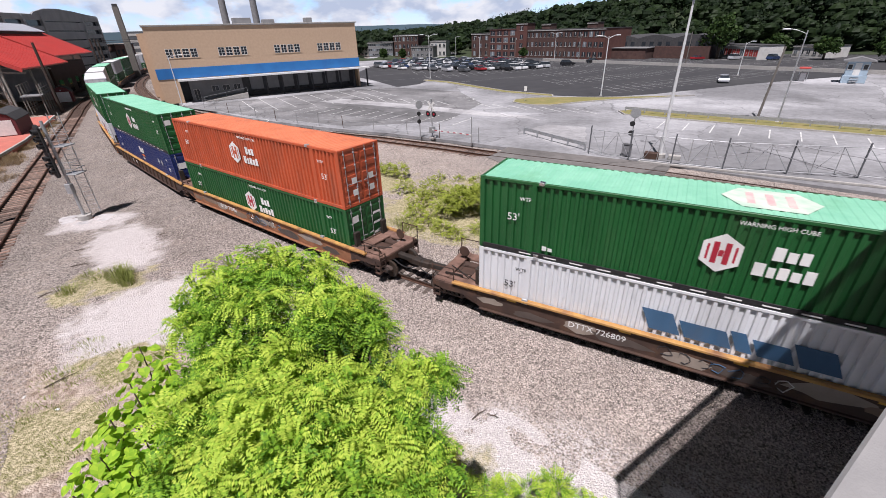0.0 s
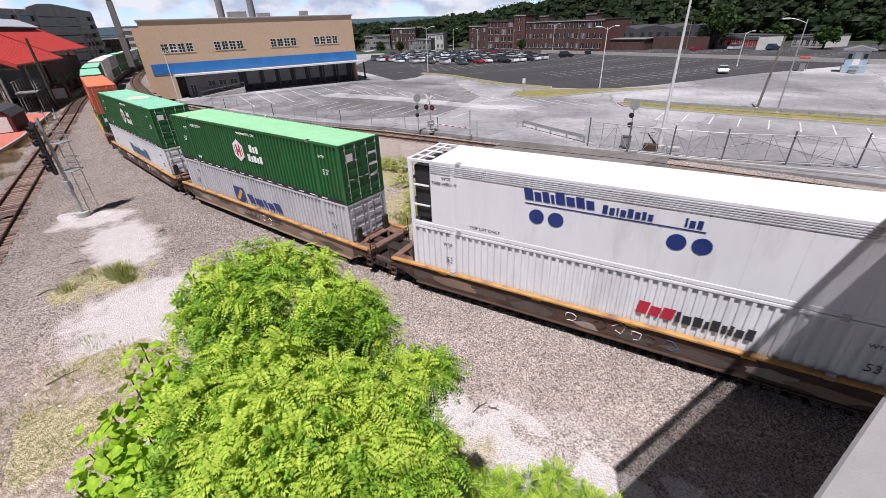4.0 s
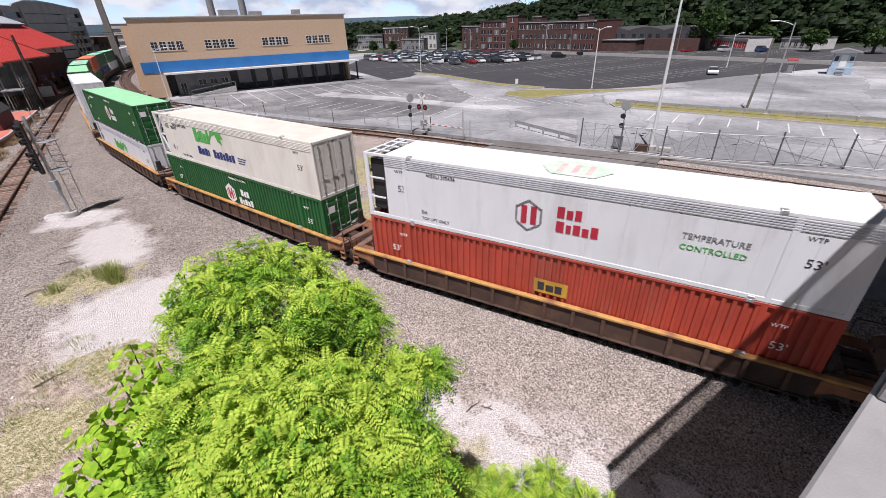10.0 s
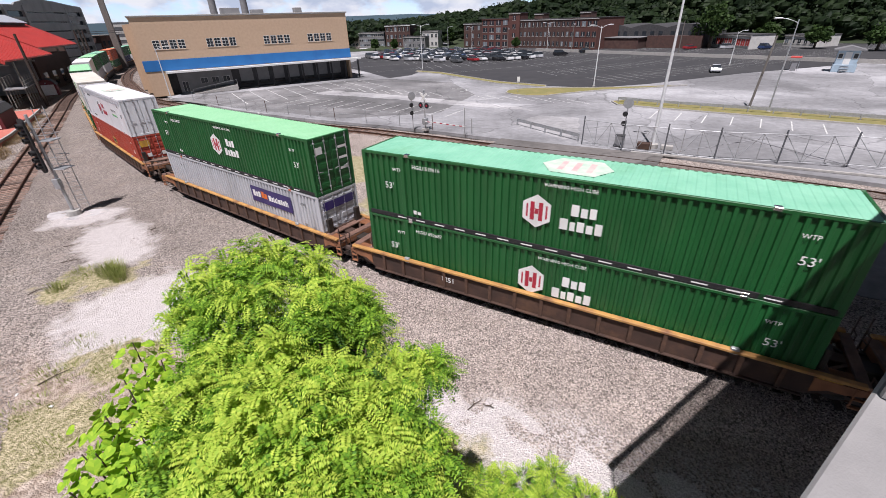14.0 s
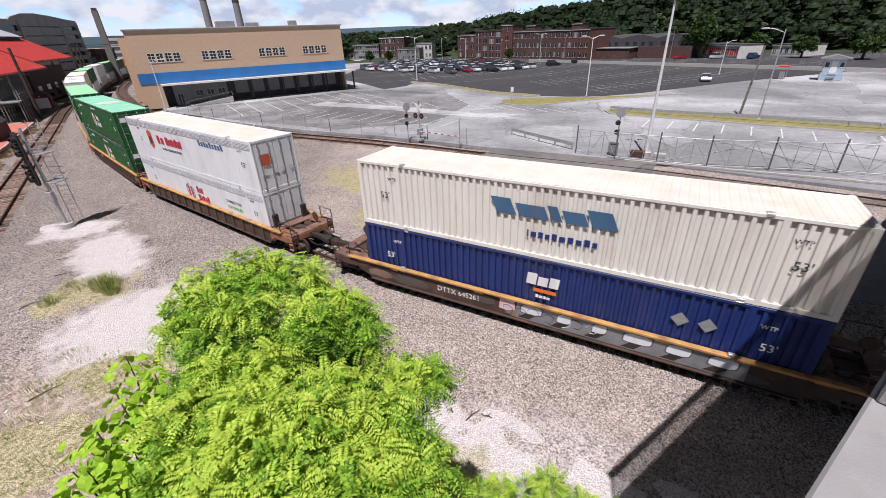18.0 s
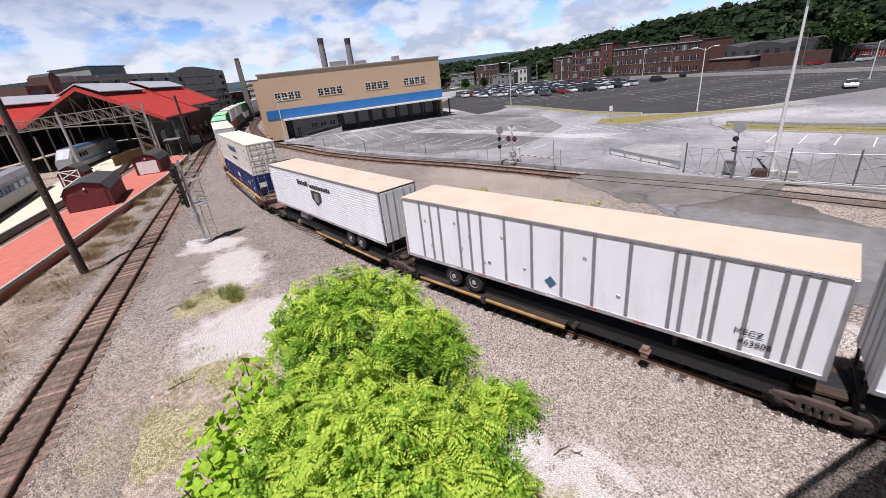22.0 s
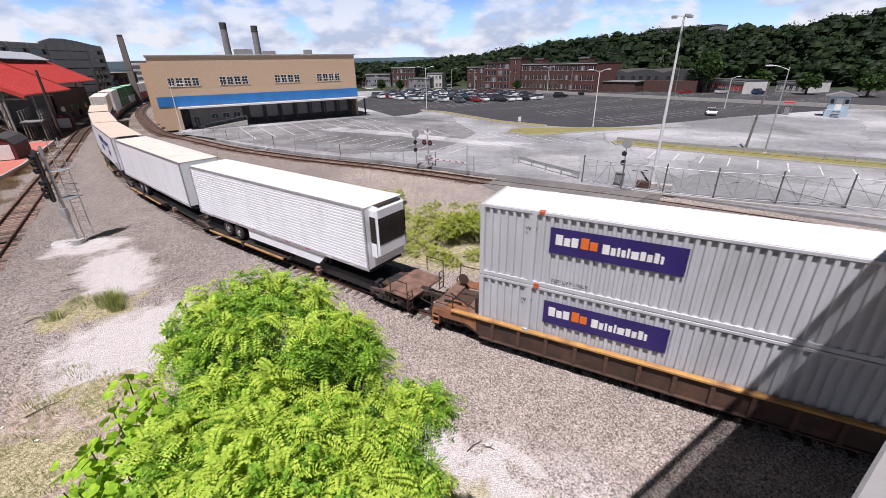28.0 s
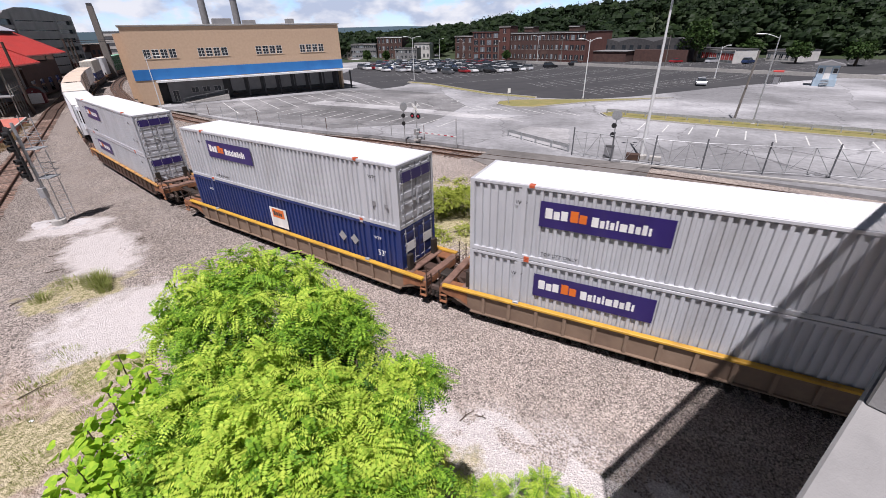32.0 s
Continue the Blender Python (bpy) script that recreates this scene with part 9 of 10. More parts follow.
def board_fence():
    t = thing("board_fence", "tan wooden board fence on the platform", "fence")
    a, b = Vector(st(77, 14.5)), Vector(st(95, 10.0))
    n = 52
    me = Shape().box(-0.16, 0.16, -0.03, 0.03, 0.3, 2.3, 0.01).mesh("board", surface("tan_board", (0.36, 0.27, 0.15), (0.28, 0.20, 0.11), 2, 0.85, random_tint=0.2))
    u = (b - a).normalized()
    for k in range(n):
        p = a.lerp(b, k / n)
        part("board", me, None, t, m=frame_at(p.x, p.y, u.x, u.y))
    part("lamp_globe", Shape().lathe([(0.05, -0.2), (0.22, 0), (0.05, 0.2)], 12, Matrix.Translation((a.x, a.y, 3.0))), MAT["frame_white"], t)


board_fence()


def locomotive():
    x, y = st(81, 22.0)
    t = thing("diesel_locomotive", "silver and blue streamlined diesel locomotive at the platform", "locomotive", m=pose(x, y, 0, 0, 0, ST_HEAD - 4))
    prof = [(-1.45, 0.9), (1.45, 0.9), (1.5, 2.0), (1.45, 3.6), (1.0, 4.3), (-1.0, 4.3), (-1.45, 3.6), (-1.5, 2.0)]
    part("body", Shape().prism(prof, 0, 20, "x"), MAT["loco_grey"], t)
    nose = Shape()
    nose.add([(0, a, b) for a, b in prof] + [(-1.9, a * 0.86, 0.9 + (b - 0.9) * (0.55 if b > 2 else 1.0)) for a, b in prof], [(i, (i + 1) % 8, 8 + (i + 1) % 8, 8 + i) for i in range(8)] + [tuple(range(8, 16))])
    part("nose", nose, MAT["loco_grey"], t, "rounded pale nose")
    part("windscreen", Shape().box(-0.75, -0.6, -1.0, 1.0, 2.95, 3.6, 0.02), MAT["window"], t)
    part("blue_roof", Shape().prism([(-1.2, 4.05), (1.2, 4.05), (0.98, 4.34), (-0.98, 4.34)], 2, 20.05, "x"), MAT["slate"], t, "dark blue-grey roof")
    part("stripe", Shape().box(1, 20, 1.5, 1.52, 1.7, 2.0), MAT["blue_band"], t)
    part("stripe", Shape().box(1, 20, -1.52, -1.5, 1.7, 2.0), MAT["blue_band"], t)
    for k in range(3):
        part("side_window", Shape().box(1.2 + k * 1.3, 2.1 + k * 1.3, -1.53, -1.49, 2.5, 3.2), MAT["window"], t)
    part("underframe", Shape().box(0.5, 19.5, -1.2, 1.2, 0.3, 0.9, 0.05), MAT["dark_steel"], t)
    x, y = st(39, 19.2)
    c = thing("passenger_coach", "silver passenger coach with blue window band at the platform", "coach", m=pose(x, y, 0, 0, 0, ST_HEAD + 6))
    part("body", Shape().prism([(-1.5, 0.9), (1.5, 0.9), (1.5, 3.5), (1.0, 4.1), (-1.0, 4.1), (-1.5, 3.5)], 0, 25, "x"), MAT["loco_grey"], c)
    part("stripe", Shape().box(0.2, 24.8, -1.52, -1.5, 2.2, 3.1), MAT["blue_band"], c)
    for k in range(9):
        part("side_window", Shape().box(1 + k * 2.6, 2.6 + k * 2.6, -1.54, -1.52, 2.3, 3.0), MAT["window"], c)
    part("underframe", Shape().box(0.5, 24.5, -1.2, 1.2, 0.3, 0.9, 0.05), MAT["dark_steel"], c)


locomotive()


def catenary_pole(a, l, h, lean=0.0, material="wood_dark", label="dark wooden pole with steel bands by the platform"):
    x, y = st(a, l)
    t = thing("line_pole", label, "pole", "line poles", m=pose(x, y, -0.5, 0, lean, 0))
    part("pole", Shape().tube((0, 0, 0), (0, 0, h), 0.28, 0.19, 12), MAT[material], t)
    for z in (h * 0.5, h * 0.62, h * 0.75):
        part("band", Shape().tube((0, 0, z), (0, 0, z + 0.1), 0.21, n=12), MAT["dark_steel"], t)
    s = Shape()
    for k in range(10):
        s.bar((0.15, -0.12, 4 + k * 0.5), (0.3, -0.2, 4 + k * 0.5), 0.03)
    part("climbing_step", s, MAT["galv"], t)


catenary_pole(21.8, 4.3, 13.5, 0)
catenary_pole(74.5, 18.6, 11.0, 0, "galv", "grey steel pole in front of the hall")
catenary_pole(89.0, 3.4, 11.5, 0)
for a, l in ((140, -1.8), (152, -2.2), (166, -2.4)):
    catenary_pole(a, l, 12.0)


def wires():
    t = thing("overhead_cable", "dark overhead cables strung past the station", "cable")
    for p, q, z0, z1 in ((st(140, -1.8), (-62, 128), 11, 12), (st(152, -2.2), (-66, 150), 10.5, 12), (st(140, -1.8), st(166, -2.4), 11.3, 11.3)):
        pts = [Vector((p[0] + (q[0] - p[0]) * k, p[1] + (q[1] - p[1]) * k, z0 + (z1 - z0) * k - 1.2 * k * (1 - k))) for k in np.linspace(0, 1, 9)]
        for a, b in zip(pts, pts[1:]):
            part("cable_span", Shape().tube(a, b, 0.06, n=5), MAT["black"], t)


wires()


# ---- signal mast by the tracks ----
def signal_mast(x, y):
    t = thing("signal_mast", "galvanised railway signal mast with two dark heads and ladder", "signal", m=pose(x, y, -0.5, 0, 0, 0))
    part("foundation", Shape().lathe([(0.45, 0), (0.42, 0.35), (0.2, 0.36)], 12), MAT["concrete"], t)
    part("mast", Shape().tube((0, 0, 0.3), (0, 0, 6.9), 0.11, 0.09, 12), MAT["galv"], t)
    part("relay_box", Shape().box(-0.2, 0.2, -0.3, 0.05, 2.0, 2.7, 0.03), MAT["galv"], t)
    # ladder on the far side
    ld = Shape()
    lx, ly = 0.45, 0.55
    for o in (-0.2, 0.2):
        ld.bar((lx + o, ly + o, 0.3), (lx + o, ly + o, 7.3), 0.035)
    for k in range(20):
        ld.bar((lx - 0.2, ly - 0.2, 0.6 + k * 0.33), (lx + 0.2, ly + 0.2, 0.6 + k * 0.33), 0.025)
    part("ladder", ld, MAT["galv"], t)
    for z in (4.0, 5.9):
        s = Shape()
        s.box(-0.1, 0.85, -0.1, 0.85, z - 0.72, z - 0.66, 0.01)
        part("stage", s, MAT["galv"], t)
        for (a, b) in (((0.85, -0.1), (0.85, 0.85)), ((-0.1, 0.85), (0.85, 0.85)), ((0.85, -0.1), (0.1, -0.1))):
            for h in (0.2, 0.65):
                part("stage_rail", Shape().bar((a[0], a[1], z - 0.5 + h), (b[0], b[1], z - 0.5 + h), 0.03), MAT["galv"], t)
    for z, name in ((4.1, "lower"), (5.8, "upper")):
        h = part("signal_head", Shape().prism([(0.3 * math.cos(a), z + (0.62 if math.sin(a) > 0 else -0.62) + 0.3 * math.sin(a)) for a in np.linspace(0, 6.283, 24, False)], -0.42, -0.30, "y"), MAT["black"], t, "black oval signal head", m=Matrix.Rotation(radians(-25), 4, "Z") @ Matrix.Translation((-0.12, 0, 0)))
        for k in (-0.45, 0, 0.45):
            part("hood", Shape().lathe([(0.16, 0), (0.17, 0.28), (0.15, 0.28), (0.14, 0.02)], 14, Matrix.Translation((0, -0.42, z + k)) @ Matrix.Rotation(math.pi / 2, 4, "X")), MAT["black"], h)
        part("bracket", Shape().bar((-0.2, -0.3, z), (0, 0, z), 0.06), MAT["galv"], t)
    part("pad", Shape().prism([(2.0 * math.cos(a) * (1 + 0.15 * math.sin(3 * a)), 1.1 * math.sin(a) * (1 + 0.1 * math.cos(2 * a))) for a in np.linspace(0, 6.283, 18, False)], -0.03, 0.012), MAT["fines"], t, "flat pale spill of concrete")


signal_mast(-25.75, 27.75)


# ---- the bridge that carries the camera ----
def bridge():
    m = pose(1.49, 1.01, 0, 0, 0, 33.0)               # local x along the edge, y > 0 out over the tracks
    t = thing("road_bridge", "grey concrete road bridge over the tracks with raised railing", "bridge", m=m)
    part("deck", Shape().box(-22, 60, -11, -0.25, 6.75, 7.35, 0.05), MAT["bridge_concrete"], t)
    part("edge_beam", Shape().box(-22, 60, -0.55, -0.01, 6.6, 7.6, 0.03), MAT["bridge_concrete"], t, "weathered concrete edge beam")
    part("parapet_wall", Shape().box(3.0, 60, -0.30, -0.06, 7.6, 8.7, 0.02), MAT["bridge_concrete"], t)
    x0, x1 = 1.87, 19.3                               # the open railing runs between these
    part("screen", Shape().box(x0, 60, -0.18, -0.06, 8.7, 10.3, 0.02), MAT["bridge_concrete"], t, "solid screen on the bridge edge")
    part("top_rail", Shape().box(x0, x1, -0.20, 0.0, 11.95, 12.1, 0.02), MAT["galv"], t)
    for k in range(8):
        part("rail_post", Shape().box(x0 + 0.05 + k * 2.47, x0 + 0.085 + k * 2.47, -0.14, -0.07, 10.3, 11.95, 0.01), MAT["galv"], t)
    wires = Shape()
    for k in range(16):
        wires.box(x0 + 0.1, x1, -0.106, -0.094, 10.34 + k * 0.1, 10.364 + k * 0.1)
    part("mesh_panel", wires, MAT["galv"], t, "close wire mesh between the rail posts")
    part("tall_screen", Shape().box(x1 + 1.0, 60, -0.16, -0.06, 10.3, 12.1, 0.02), MAT["bridge_concrete"], t)
    part("pier", Shape().box(27, 28.2, -10, -1, -0.6, 6.75, 0.05), MAT["bridge_concrete"], t)
    part("abutment", Shape().box(-22, -10, -10.5, -0.8, -0.6, 6.75, 0.05), MAT["bridge_concrete"], t)
    part("far_parapet", Shape().box(-22, 60, -11, -10.6, 7.35, 8.3, 0.02), MAT["bridge_concrete"], t)


bridge()


# ---- plants ----
def leaf_mesh(name, pts, dirs, lengths, pairs, leaflet, width, material, droop=0.35, seed=1, single=False):
    """Feather leaves: leaflets in pairs along a drooping stalk. All in one mesh."""
    rng = np.random.default_rng(seed)
    n = len(pts)
    dirs = dirs / np.linalg.norm(dirs, axis=1)[:, None]
    up = np.tile([0.0, 0.0, 1.0], (n, 1))
    side = np.cross(dirs, up)
    side /= np.linalg.norm(side, axis=1)[:, None] + 1e-9
    roll = rng.normal(0, 0.45, n)
    nrm = np.cross(side, dirs)
    side = side * np.cos(roll)[:, None] + nrm * np.sin(roll)[:, None]
    V = []
    for k in range(pairs):
        q = 0.16 + 0.80 * k / max(1, pairs - 1)
        base = pts + dirs * (lengths * q)[:, None] - np.array([0, 0, 1.0]) * (lengths * droop * q * q)[:, None]
        ahead = dirs - np.array([0, 0, 1.0]) * (2 * droop * q)
        ahead /= np.linalg.norm(ahead, axis=1)[:, None]
        size = leaflet * (1.0 - 0.35 * abs(q - 0.45)) * rng.uniform(0.85, 1.15, n)
        for o in (-1, 1):
            out = side * o + ahead * 0.28 + rng.normal(0, 0.10, (n, 3)) - np.array([0, 0, 0.18])
            out /= np.linalg.norm(out, axis=1)[:, None]
            tip = base + out * size[:, None]
            mid = base + out * (size * 0.5)[:, None]
            w = ahead * width
            V.append(np.stack([base, mid + w, tip, mid - w], 1))
    V = np.concatenate(V).reshape(-1, 3)
    me = bpy.data.meshes.new(name)
    me.from_pydata(V.tolist(), [], np.arange(len(V)).reshape(-1, 4).tolist())
    me.materials.append(material)
    return me


def crown_points(clumps, per_area, seed, low=-0.35):
    """Leaf stalks on the upper shells of clumps (x, y, z, radius), with a few inside."""
    rng = np.random.default_rng(seed)
    P, D = [], []
    for x, y, z, r in clumps:
        n = int(per_area * r * r * 6)
        d = rng.normal(0, 1, (n * 2, 3))
        d /= np.linalg.norm(d, axis=1)[:, None]
        d = d[d[:, 2] > low][:n]
        rr = r * (1 - 0.55 * rng.random(len(d)) ** 2.2) * (0.86 + 0.28 * np.sin(d[:, 0] * 5 + x) * np.sin(d[:, 1] * 6 + y))
        P.append(np.array([x, y, z]) + d * rr[:, None] * np.array([1.0, 1.0, 0.75]))
        out = d * np.array([1, 1, 0.35]) + rng.normal(0, 0.35, (len(d), 3)) + np.array([0, 0, 0.12])
        D.append(out)
    return np.concatenate(P), np.concatenate(D)


def spray_points(clumps, seed):
    """Feather leaves set in rosettes on short shoots, the shoots on the upper shells of clumps (x, y, z, radius)."""
    rng = np.random.default_rng(seed)
    groups = {"young": ([], []), "mature": ([], []), "inner": ([], [])}
    for x, y, z, r in clumps:
        n = int(15 * r / 0.42)
        k = np.arange(n) + 0.5
        zz = 1.0 - 1.25 * k / n
        az = k * 2.39996 + rng.uniform(0, 6)
        ring = np.sqrt(np.maximum(0, 1 - zz * zz))
        d = np.c_[ring * np.cos(az), ring * np.sin(az), zz] + rng.normal(0, 0.12, (n, 3))
        for q in d:
            c = np.array([x, y, z]) + q * r * rng.uniform(0.55, 1.05) * [1, 1, 0.8]
            if math.sin(4.3 * c[0] + 1) * math.sin(3.9 * c[1]) + math.sin(5.2 * c[2] + 2.4 * c[0] - 1.7 * c[1]) < -0.5:
                c = np.array([x, y, z - 0.1]) + q * r * 0.35  # hollows between the boughs
            axis = q * [1, 1, 0.5] + [0, 0, 0.35]
            axis /= np.linalg.norm(axis)
            m = rng.integers(17, 27)
            u = rng.uniform(-0.16, 0.20, m)
            a = np.arange(m) * 2.4 + rng.uniform(0, 6)
            e1 = np.cross(axis, [0.3, 0.9, 0.2])
            e1 /= np.linalg.norm(e1)
            e2 = np.cross(axis, e1)
            out = e1 * np.cos(a)[:, None] + e2 * np.sin(a)[:, None]
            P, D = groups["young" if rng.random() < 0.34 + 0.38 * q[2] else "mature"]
            P.append(c + axis * u[:, None])
            D.append(out + axis * (0.25 + 2.2 * np.clip(u, 0, 1))[:, None] + rng.normal(0, 0.12, (m, 3)))
        m = int(50 * r / 0.42)                            # inner leaves, their colour darkened for the shade in the crown
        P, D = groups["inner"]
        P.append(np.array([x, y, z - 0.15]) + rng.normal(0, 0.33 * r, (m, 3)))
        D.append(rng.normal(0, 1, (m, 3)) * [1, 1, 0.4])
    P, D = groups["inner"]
    # more dark-coloured leaves, standing for the shaded gap between the boughs
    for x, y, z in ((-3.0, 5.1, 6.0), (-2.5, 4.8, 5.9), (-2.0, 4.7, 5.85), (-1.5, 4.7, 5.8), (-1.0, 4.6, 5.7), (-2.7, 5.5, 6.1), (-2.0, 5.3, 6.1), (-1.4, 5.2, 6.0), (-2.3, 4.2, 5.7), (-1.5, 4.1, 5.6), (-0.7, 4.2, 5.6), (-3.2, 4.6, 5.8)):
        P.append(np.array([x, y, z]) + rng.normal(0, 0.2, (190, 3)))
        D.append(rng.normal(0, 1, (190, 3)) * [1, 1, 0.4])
    return {k: (np.concatenate(p), np.concatenate(d)) for k, (p, d) in groups.items()}


LOCUST = [(-3.09, 6.15, 7.2, 0.4), (-3.55, 5.6, 7.2, 0.4), (-2.3, 6, 7.1, 0.42), (-1.5, 5.55, 6.9, 0.4), (-3.7, 5.16, 7, 0.34), (-2.79, 5.04, 7.23, 0.46), (-1.92, 5.04, 7.03, 0.44),
          (-1.19, 5.23, 6.6, 0.32), (-3.09, 4.46, 6.73, 0.4), (-2.27, 4.1, 6.75, 0.4), (-1.48, 4.13, 6.56, 0.39), (-0.68, 4.75, 6.2, 0.27), (-0.2, 4.75, 6.15, 0.26), (-3.1, 3.72, 6.6, 0.34),
          (-2.25, 3.35, 6.8, 0.46), (-1.52, 3.25, 6.7, 0.44), (-0.9, 3.6, 6.4, 0.38), (-0.5, 3.5, 6.15, 0.28), (-2.86, 3.08, 6.5, 0.34), (-2.09, 2.72, 6.7, 0.44), (-1.36, 2.61, 6.7, 0.44),
          (-0.79, 2.82, 6.4, 0.36), (-0.4, 3, 6.1, 0.28), (-2.57, 2.5, 6.5, 0.34), (-1.88, 2.2, 6.6, 0.42), (-1.16, 2.15, 6.6, 0.42), (-0.6, 2.35, 6.3, 0.34), (-3.35, 4.75, 6.35, 0.36),
          (-3.3, 4.05, 6.2, 0.36), (-3.25, 3.4, 6.15, 0.36), (-3, 2.75, 6.1, 0.36), (-2.6, 4.6, 5.9, 0.4), (-1.9, 4.45, 5.75, 0.4), (-2.7, 5.5, 6.25, 0.4), (-1.7, 5.3, 6, 0.4),
          (-1, 4.4, 5.4, 0.36)]


def locust_tree():
    t = thing("locust_tree", "young locust tree with bright feathery leaves below the bridge", "tree", m=pose(0, 0, 0))
    rng = random.Random(4)
    root, fork = Vector((-1.5, 3.6, -0.6)), Vector((-1.55, 3.75, 4.2))
    s = Shape().tube(root, root.lerp(fork, 0.5) + Vector((0.08, 0, 0)), 0.16, 0.13, 10).tube(root.lerp(fork, 0.5) + Vector((0.08, 0, 0)), fork, 0.13, 0.10, 10)
    part("trunk", s, MAT["bark"], t)
    for x, y, z, r in LOCUST:
        end = Vector((x, y, z + 0.1))
        mid = fork.lerp(end, 0.5) + Vector((rng.uniform(-.2, .2), rng.uniform(-.2, .2), -0.15))
        limb = Shape().tube(fork, mid, 0.055, 0.035, 6).tube(mid, end, 0.035, 0.012, 6)
        for k in range(4):
            a = mid.lerp(end, 0.3 + 0.2 * k)
            limb.tube(a, a + Vector((rng.uniform(-.6, .6) * r, rng.uniform(-.6, .6) * r, rng.uniform(.1, .5) * r)), 0.016, 0.006, 5)
        part("limb", limb, MAT["bark"], t)
    rng2 = np.random.default_rng(8)
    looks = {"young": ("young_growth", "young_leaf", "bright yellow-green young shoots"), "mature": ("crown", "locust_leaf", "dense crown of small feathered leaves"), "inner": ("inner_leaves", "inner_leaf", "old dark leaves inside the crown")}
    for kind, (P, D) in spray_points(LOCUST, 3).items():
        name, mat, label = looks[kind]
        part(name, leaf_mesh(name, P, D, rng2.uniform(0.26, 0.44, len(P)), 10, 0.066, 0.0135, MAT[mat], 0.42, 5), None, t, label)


locust_tree()


def broad_leaf_mesh(name):
    """One heart-shaped leaf, folded a little along its rib; stalk at the origin."""
    out = [(0.0, 0.0), (0.30, -0.06), (0.52, 0.22), (0.44, 0.6), (0.2, 0.9), (0.0, 1.12)]
    rib = [(0, y, -0.10 * y * y) for x, y in ((0, 0), (0, 0.25), (0, 0.5), (0, 0.75), (0, 0.95), (0, 1.12))]
    s = Shape()
    for o in (-1, 1):
        edge = [(o * x, y, 0.10 * abs(x) - 0.12 * y * y) for x, y in out]
        for k in range(5):
            s.add([rib[k], edge[k], edge[k + 1], rib[k + 1]], [(0, 1, 2, 3)])
    me = s.mesh(name, MAT["broad_leaf"])
    return me


def broad_plant():
    t = thing("broad_leaf_sapling", "sapling with broad bright heart-shaped leaves beside the tree", "plant")
    me = broad_leaf_mesh("leaf")
    rest = Shape()
    rng = random.Random(21)
    tips = [Vector(p) for p in ((-4.6, 4.85, 6.75), (-4.3, 4.15, 6.7), (-4.0, 4.5, 6.7), (-4.2, 3.6, 6.65), (-3.75, 3.45, 6.7), (-3.45, 3.6, 6.6), (-4.0, 3.12, 6.6), (-3.5, 2.9, 6.65), (-3.15, 2.95, 6.55), (-3.5, 2.6, 6.6), (-3.0, 2.5, 6.6), (-4.35, 4.5, 6.35), (-3.75, 4.1, 6.4), (-4.0, 3.4, 6.3), (-3.6, 3.2, 6.25), (-3.3, 2.7, 6.2), (-3.75, 2.75, 6.3), (-4.45, 3.75, 6.45), (-4.4, 3.3, 6.35), (-4.15, 2.8, 6.4), (-3.95, 2.45, 6.45))]
    foot = Vector((-3.3, 3.2, -0.5))
    for tip in tips:
        k = foot.lerp(tip, 0.6) + Vector((rng.uniform(-.1, .1), rng.uniform(-.1, .1), 0))
        part("stem", Shape().tube(foot, k, 0.03, 0.02, 6).tube(k, tip, 0.02, 0.008, 6), MAT["bark"], t)
        for i in range(44):
            a = i * 2.4 + rng.uniform(-.3, .3)
            p = tip + Vector((math.cos(a), math.sin(a), 0)) * rng.uniform(0.02, 0.32) + Vector((0, 0, -0.75 * (i / 44) + rng.uniform(-.06, .06)))
            m = Matrix.Translation(p) @ Matrix.Rotation(a - math.pi / 2, 4, "Z") @ Matrix.Rotation(radians(rng.uniform(-80, 0)), 4, "X") @ Matrix.Rotation(radians(rng.uniform(-20, 20)), 4, "Y") @ Matrix.Scale(rng.uniform(0.09, 0.16), 4)
            if i < 12:
                part("leaf", me, None, t, m=m)
            else:
                rest.add([v.co for v in me.vertices], [tuple(f.vertices) for f in me.polygons], m)
    tagged(part("lower_foliage", rest, MAT["broad_leaf"], t), kind="stuff")


broad_plant()


def shrub(name, clumps, label, leaf, seed, dens=60, length=(0.2, 0.34), leaflet=0.06, width=0.012, pairs=7, droop=0.3, under=None):
    t = thing(name, label, "shrub", "shrubs")
    rng = np.random.default_rng(seed)
    s = Shape()
    for x, y, z, r in clumps:
        s.tube((x, y, -0.55), (x + rng.uniform(-.1, .1), y + rng.uniform(-.1, .1), z), 0.025, 0.01, 5)
    part("stems", s, MAT["bark"], t)
    P, D = crown_points(clumps, dens, seed, -0.2)
    part("foliage", leaf_mesh("foliage", P, D, rng.uniform(*length, len(P)), pairs, leaflet, width, MAT[leaf], droop, seed), None, t)
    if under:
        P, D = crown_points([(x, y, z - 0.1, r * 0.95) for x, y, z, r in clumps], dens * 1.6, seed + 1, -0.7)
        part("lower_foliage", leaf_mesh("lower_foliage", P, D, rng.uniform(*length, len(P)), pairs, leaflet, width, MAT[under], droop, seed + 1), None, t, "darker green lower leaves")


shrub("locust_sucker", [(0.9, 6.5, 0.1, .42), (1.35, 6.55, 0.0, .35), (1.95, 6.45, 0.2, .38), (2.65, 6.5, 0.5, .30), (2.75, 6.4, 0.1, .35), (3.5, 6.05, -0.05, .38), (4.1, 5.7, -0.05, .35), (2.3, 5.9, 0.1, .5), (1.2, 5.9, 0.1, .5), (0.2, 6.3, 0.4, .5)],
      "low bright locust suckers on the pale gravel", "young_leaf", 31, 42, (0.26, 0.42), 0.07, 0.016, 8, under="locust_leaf")
